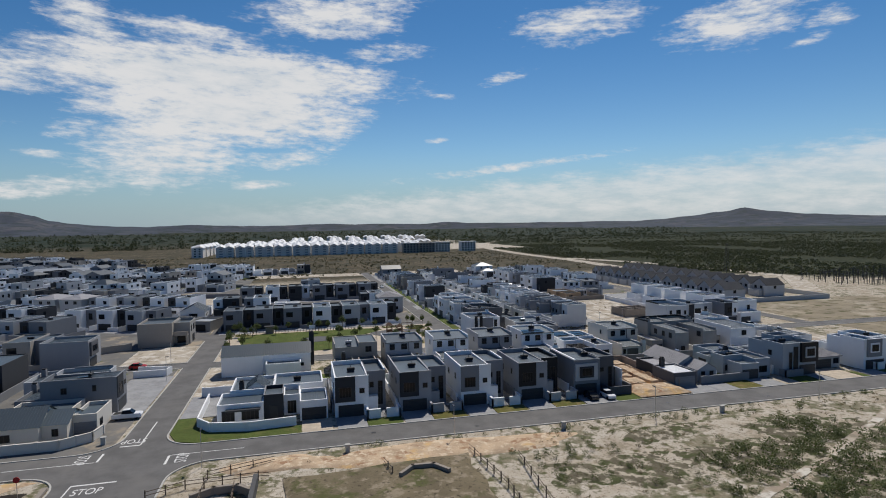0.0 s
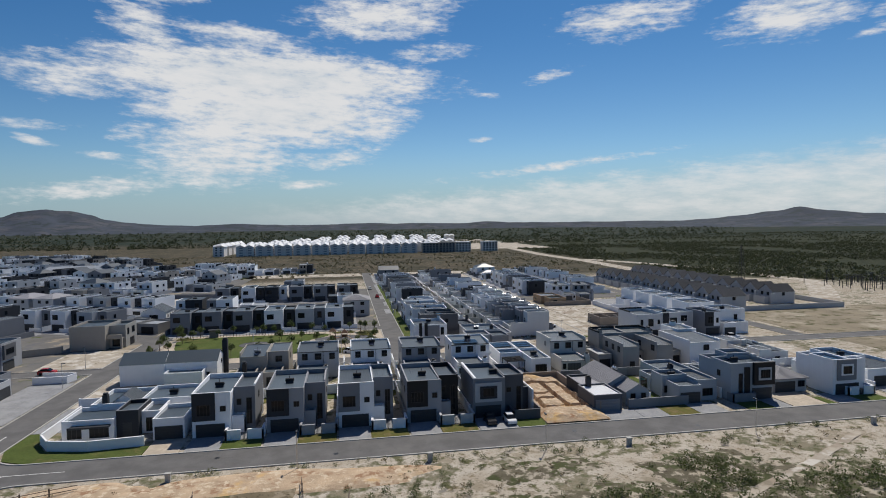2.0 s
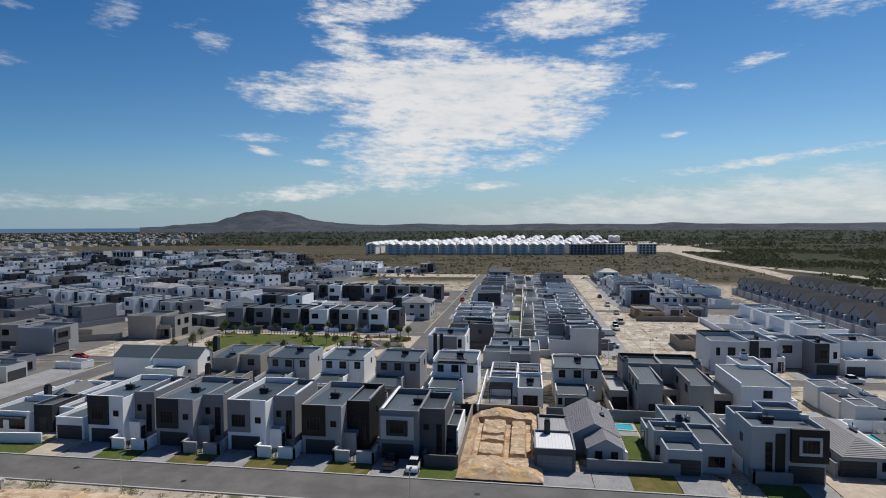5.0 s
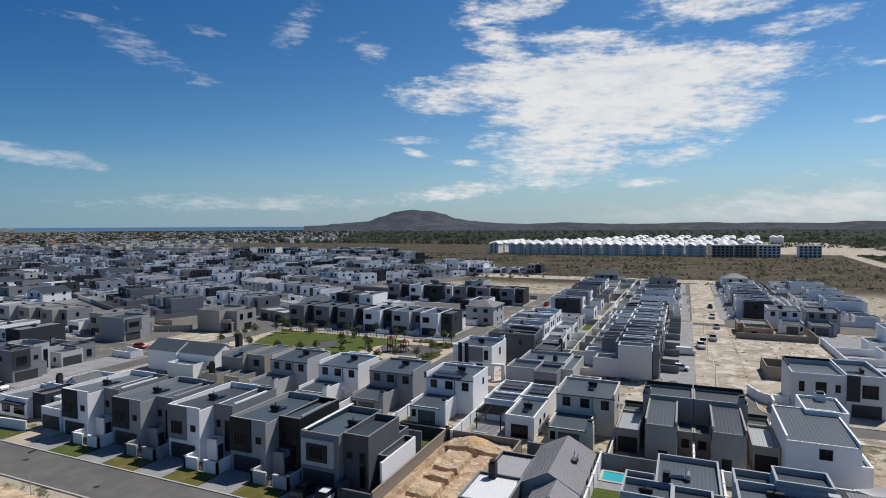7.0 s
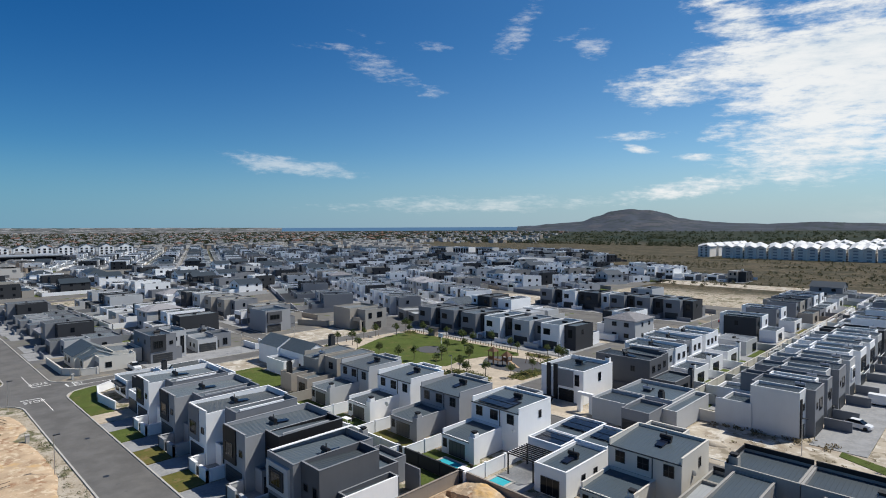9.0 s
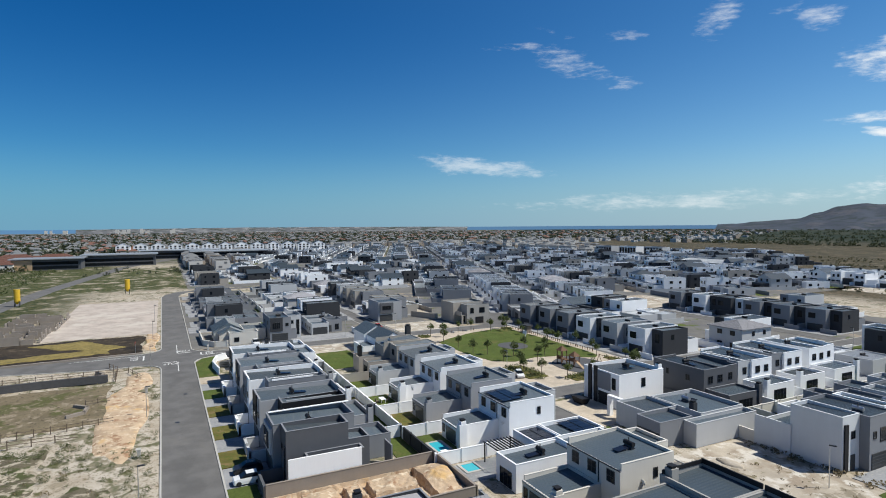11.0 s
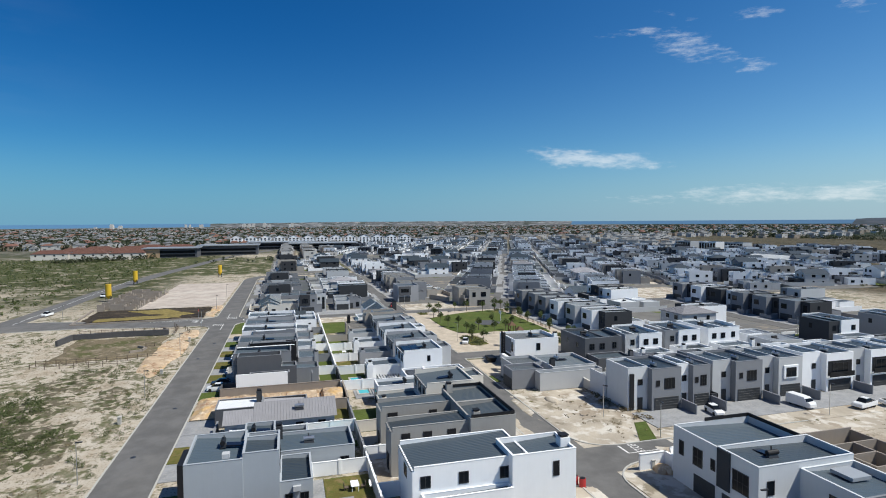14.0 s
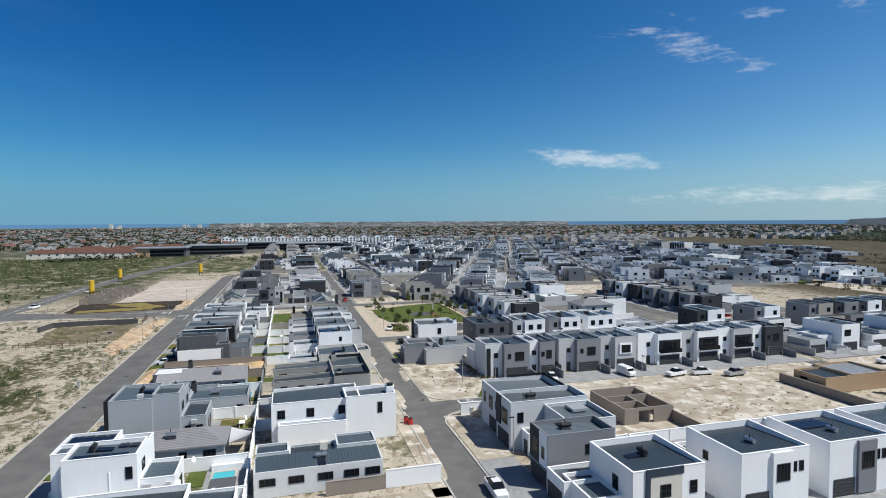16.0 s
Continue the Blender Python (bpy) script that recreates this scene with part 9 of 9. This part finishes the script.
def litter(cx, cy, rx, ry, seed):
    """Dark litter and low growth on the sand, following the lie of the ground."""
    mb = MB()
    n, rings = 48, 12
    for j in range(rings + 1):
        for i in range(n):
            a = 2 * math.pi * i / n
            q = (j / rings) * (1 + 0.45 * noise.noise((math.cos(a) * 2.4, math.sin(a) * 2.4, seed * 3.1)))
            x, y = cx + math.cos(a) * rx * q, min(cy + math.sin(a) * ry * q, 89.6)
            edge = max(0.0, j / rings - 0.55) / 0.45
            mb.v.append((x, y, rise(x, y) + 0.12 + 0.10 * noise.noise((x * 0.7, y * 0.7, seed)) - 0.26 * edge * edge))
    for j in range(rings):
        for i in range(n):
            a, b = j * n + i, j * n + (i + 1) % n
            mb.f.append((a, a + n, b + n, b))
    ob = thing("leaf_litter", "dark litter and low growth between the scrub", "ground", mb, LITTER, kind="structure")
    for p in ob.data.polygons:
        p.use_smooth = True


def scrub():
    rng = random.Random(21)
    green, dry = [], []
    while len(green) < 3800:
        x, y = rng.uniform(-8, 215), rng.uniform(5, 89.6)
        dens = noise.noise((x * 0.035, y * 0.06, 2.0)) + 0.55 * noise.noise((x * 0.12, y * 0.12, 5.0))
        dens += 0.55 * math.exp(-((x - 88) / 26) ** 2 - ((y - 60) / 13) ** 2) + 0.3 * math.exp(-((x - 120) / 40) ** 2 - ((y - 45) / 22) ** 2)
        dens += SCRUB_PATCHES(x, y)
        if y > 80:
            dens -= 0.22
        if abs((y - 59) - (x - 59) * 0.44) < 1.4 and x > 40:
            continue
        if x < 34 and 52 < y < 84 and rng.random() < 0.9:
            continue
        if dens + rng.uniform(-0.35, 0.2) < 0.02:
            if rng.random() < 0.3 and len(dry) < 2600:
                dry.append((x, y, rng.uniform(0.15, 0.5)))
            continue
        green.append((x, y, rng.uniform(0.25, 1.0) * (1.5 if dens > 0.55 else 0.8)))
    for i in range(70):
        green.append((rng.uniform(0, 150), rng.uniform(88.6, 90.3), rng.uniform(0.2, 0.7)))
    clumps("scrub", "grey-green scrub bushes on pale sand", "scrub", SCRUB, [(x, y, r * rng.uniform(0.7, 1.15)) for x, y, r in green], 0.13, 96, rng, 0.7)
    for i, (cx, cy, rx, ry) in enumerate(THICK + [(46, 70, 9, 6), (60, 82, 8, 3.5), (120, 60, 12, 8), (135, 72, 10, 6), (52, 50, 8, 5), (96, 48, 12, 8)]):
        litter(cx, cy, rx * 1.25, ry * 1.25, i)
    clumps("dry_scrub", "dry brown tufts on pale sand", "scrub", DRY, dry, 0.3, 16, rng, 0.5)
    weeds = [(rng.uniform(82, 100), rng.uniform(172, 175.4), rng.uniform(0.3, 0.8)) for _ in range(50)] + [(rng.uniform(82, 106), rng.uniform(162, 175), rng.uniform(0.15, 0.4)) for _ in range(60)] + [(rng.uniform(115, 136), rng.uniform(198, 232), rng.uniform(0.15, 0.45)) for _ in range(90)]
    clumps("weeds", "low dry weeds on the sandy plots", "weeds", DRY, weeds, 0.3, 16, rng, 0.5)


scrub()
def footpath(pts, w):
    mb = MB()
    P = []
    for (xa, ya), (xb, yb) in zip(pts, pts[1:]):
        n = max(1, int(math.hypot(xb - xa, yb - ya) / 1.5))
        P += [(xa + (xb - xa) * i / n, ya + (yb - ya) * i / n) for i in range(n)]
    for x, y in P:
        for o in (-1, 1):
            mb.v.append((x - 0.4 * o * w, y + 0.9 * o * w, rise(x, y) + 0.07 + 0.03 * noise.noise((x, y, o))))
    for i in range(len(P) - 1):
        mb.f.append((2 * i, 2 * i + 2, 2 * i + 3, 2 * i + 1)[::-1])
    thing("footpath", "pale worn footpath through the scrub", "path", mb, SAND, kind="structure")


footpath([(44, 52), (59, 59.2), (71, 64.2), (98, 76), (118, 86)], 0.7)

# substation and pylon to the east
sub = thing("substation", "dense steel posts of an electrical substation", "substation", kind="stuff")
rng = random.Random(9)
mb = MB()
for i in range(150):
    x, y, z = rng.uniform(285, 370), rng.uniform(235, 285), rng.uniform(3, 7)
    mb.box(x - 0.12, x + 0.12, y - 0.12, y + 0.12, 0, z).box(x - 1.6, x + 1.6, y - 0.1, y + 0.1, z - 0.5, z - 0.3)
sub.data = None
thing("substation_posts", "dense dark steel posts of an electrical substation", "substation", mb, FRAME, kind="stuff")
bpy.data.objects.remove(sub)
py = thing("pylon", "dark lattice mast beyond the estate", "mast")
for dx, dy in ((-1.2, -1.2), (1.2, -1.2), (1.2, 1.2), (-1.2, 1.2)):
    part("leg", MB().tube((252 + dx, 290 + dy, 0), (252 + dx * 0.3, 290 + dy * 0.3, 22), 0.12, n=5), FRAME, py)
for z in (6, 11, 16, 21):
    part("brace", MB().box(250.8 + z * 0.03, 253.2 - z * 0.03, 289.9, 290.1, z, z + 0.2), FRAME, py)

# sand blown over the edges of the back street
for cx, cy, rx, ry, sd in ((100, 152.2, 13, 1.5, 1.0), (122, 151.6, 12, 1.7, 2.0), (88, 157.2, 9, 1.3, 3.0), (112, 173, 5, 6, 4.0), (134, 151.4, 9, 1.4, 5.0), (70, 152.0, 8, 0.8, 6.0)):
    patch("sand_drift", "thin drift of sand over the asphalt", SAND, cx, cy, rx, ry, 0.0, sd, rise=0.05)


# ---- small things on walls, roofs and yards ----
def dish(x, y, z, turn):
    d = thing("satellite_dish", "small white satellite dish on a bracket", "satellite dish", group="satellite dishes")
    bowl = MB()
    for j in range(4):
        for i in range(14):
            a = 2 * math.pi * i / 14
            bowl.v.append((0.14 * j * math.cos(a), -0.05 - 0.10 * (j / 3) ** 2, 0.14 * j * math.sin(a)))
    for j in range(3):
        for i in range(14):
            p_, q_ = j * 14 + i, j * 14 + (i + 1) % 14
            bowl.f.append((p_, p_ + 14, q_ + 14, q_))
    part("bowl", bowl, WHITE, d)
    part("arm", MB().tube((0, -0.05, -0.2), (0, -0.55, 0.0), 0.02, n=6), STEEL, d)
    part("mast", MB().tube((0, 0.0, -0.5), (0, 0.0, 0.05), 0.025, n=6), STEEL, d)
    d.matrix_basis = pose(x, y, z, -20, 0, turn)


for x, y, z, turn in ((130.2, 118.4, 2.6, 150), (117.0, 124.4, 3.4, 160), (66.2, 137.6, 4.1, 200), (91.0, 141.0, 4.2, 170), (43.0, 132.6, 4.0, 190), (139.4, 118.0, 3.6, 120)):
    dish(x, y, z, turn)


def patio_set(x, y):
    t_ = thing("patio_table", "white patio table on a paved terrace", "table")
    part("tabletop", MB().box(x - 0.9, x + 0.9, y - 0.5, y + 0.5, 0.74, 0.8), WHITE, t_)
    for dx in (-0.75, 0.75):
        for dy in (-0.4, 0.4):
            part("leg", MB().box(x + dx - 0.04, x + dx + 0.04, y + dy - 0.04, y + dy + 0.04, 0.05, 0.74), WHITE, t_)
    for k_, dy in enumerate((-1.1, 1.1)):
        c = thing("garden_chair", "dark wicker garden chair", "chair", group="garden chairs")
        part("seat", MB().box(x - 0.3, x + 0.3, y + dy - 0.3, y + dy + 0.3, 0.38, 0.46), BARK, c)
        part("backrest", MB().box(x - 0.3, x + 0.3, y + dy + (0.22 if dy > 0 else -0.3), y + dy + (0.3 if dy > 0 else -0.22), 0.46, 0.95), BARK, c)
        for dx in (-0.24, 0.24):
            for ey in (-0.22, 0.22):
                part("leg", MB().box(x + dx - 0.03, x + dx + 0.03, y + dy + ey - 0.03, y + dy + ey + 0.03, 0.05, 0.38), BARK, c)


patio_set(111.0, 123.4)
patio_set(65.0, 128.6)
patio_set(36.0, 129.4)
sail = thing("shade_sail", "pale triangular shade sail over a patio", "shade sail")
sm = MB()
for j in range(9):
    for i in range(9):
        u, v = i / 8, j / 8
        sm.v.append((120.2 + 4.2 * u, 122.5 + 3.0 * v, 2.7 + 0.5 * (u - 0.5) * (v - 0.5) * 4 - 0.35 * math.sin(math.pi * u) * math.sin(math.pi * v)))
sm.f = [(j * 9 + i, j * 9 + i + 1, j * 9 + i + 10, j * 9 + i + 9) for j in range(8) for i in range(8)]
part("cloth", sm, LIGHT, sail)
for xx, yy, zz in ((120.2, 122.5, 3.2), (124.4, 122.5, 2.2), (120.2, 125.5, 2.2), (124.4, 125.5, 3.2)):
    part("pole", MB().tube((xx, yy, 0.0), (xx, yy, zz + 0.1), 0.04, n=6), STEEL, sail)
RED_PAINT = surface("red_plastic", (0.42, 0.03, 0.03), rough=0.45, spread=0.08)
for xx, yy in ((117.6, 151.0), (118.5, 151.6)):
    dr = thing("water_drum", "red plastic water drum in the building yard", "drum", group="red drums")
    part("body", MB().tube((xx, yy, 0.02), (xx, yy, 1.1), 0.42, n=16), RED_PAINT, dr)
    part("lid", MB().tube((xx, yy, 1.1), (xx, yy, 1.16), 0.36, n=16), BLACK, dr)
wall_run("garden_wall", "white curved garden wall with tall piers on the corner", [(113.2, 172.4), (115.0, 167.6), (118.6, 165.2)], 1.8, 0.3, WHITE, pillars=2.2)
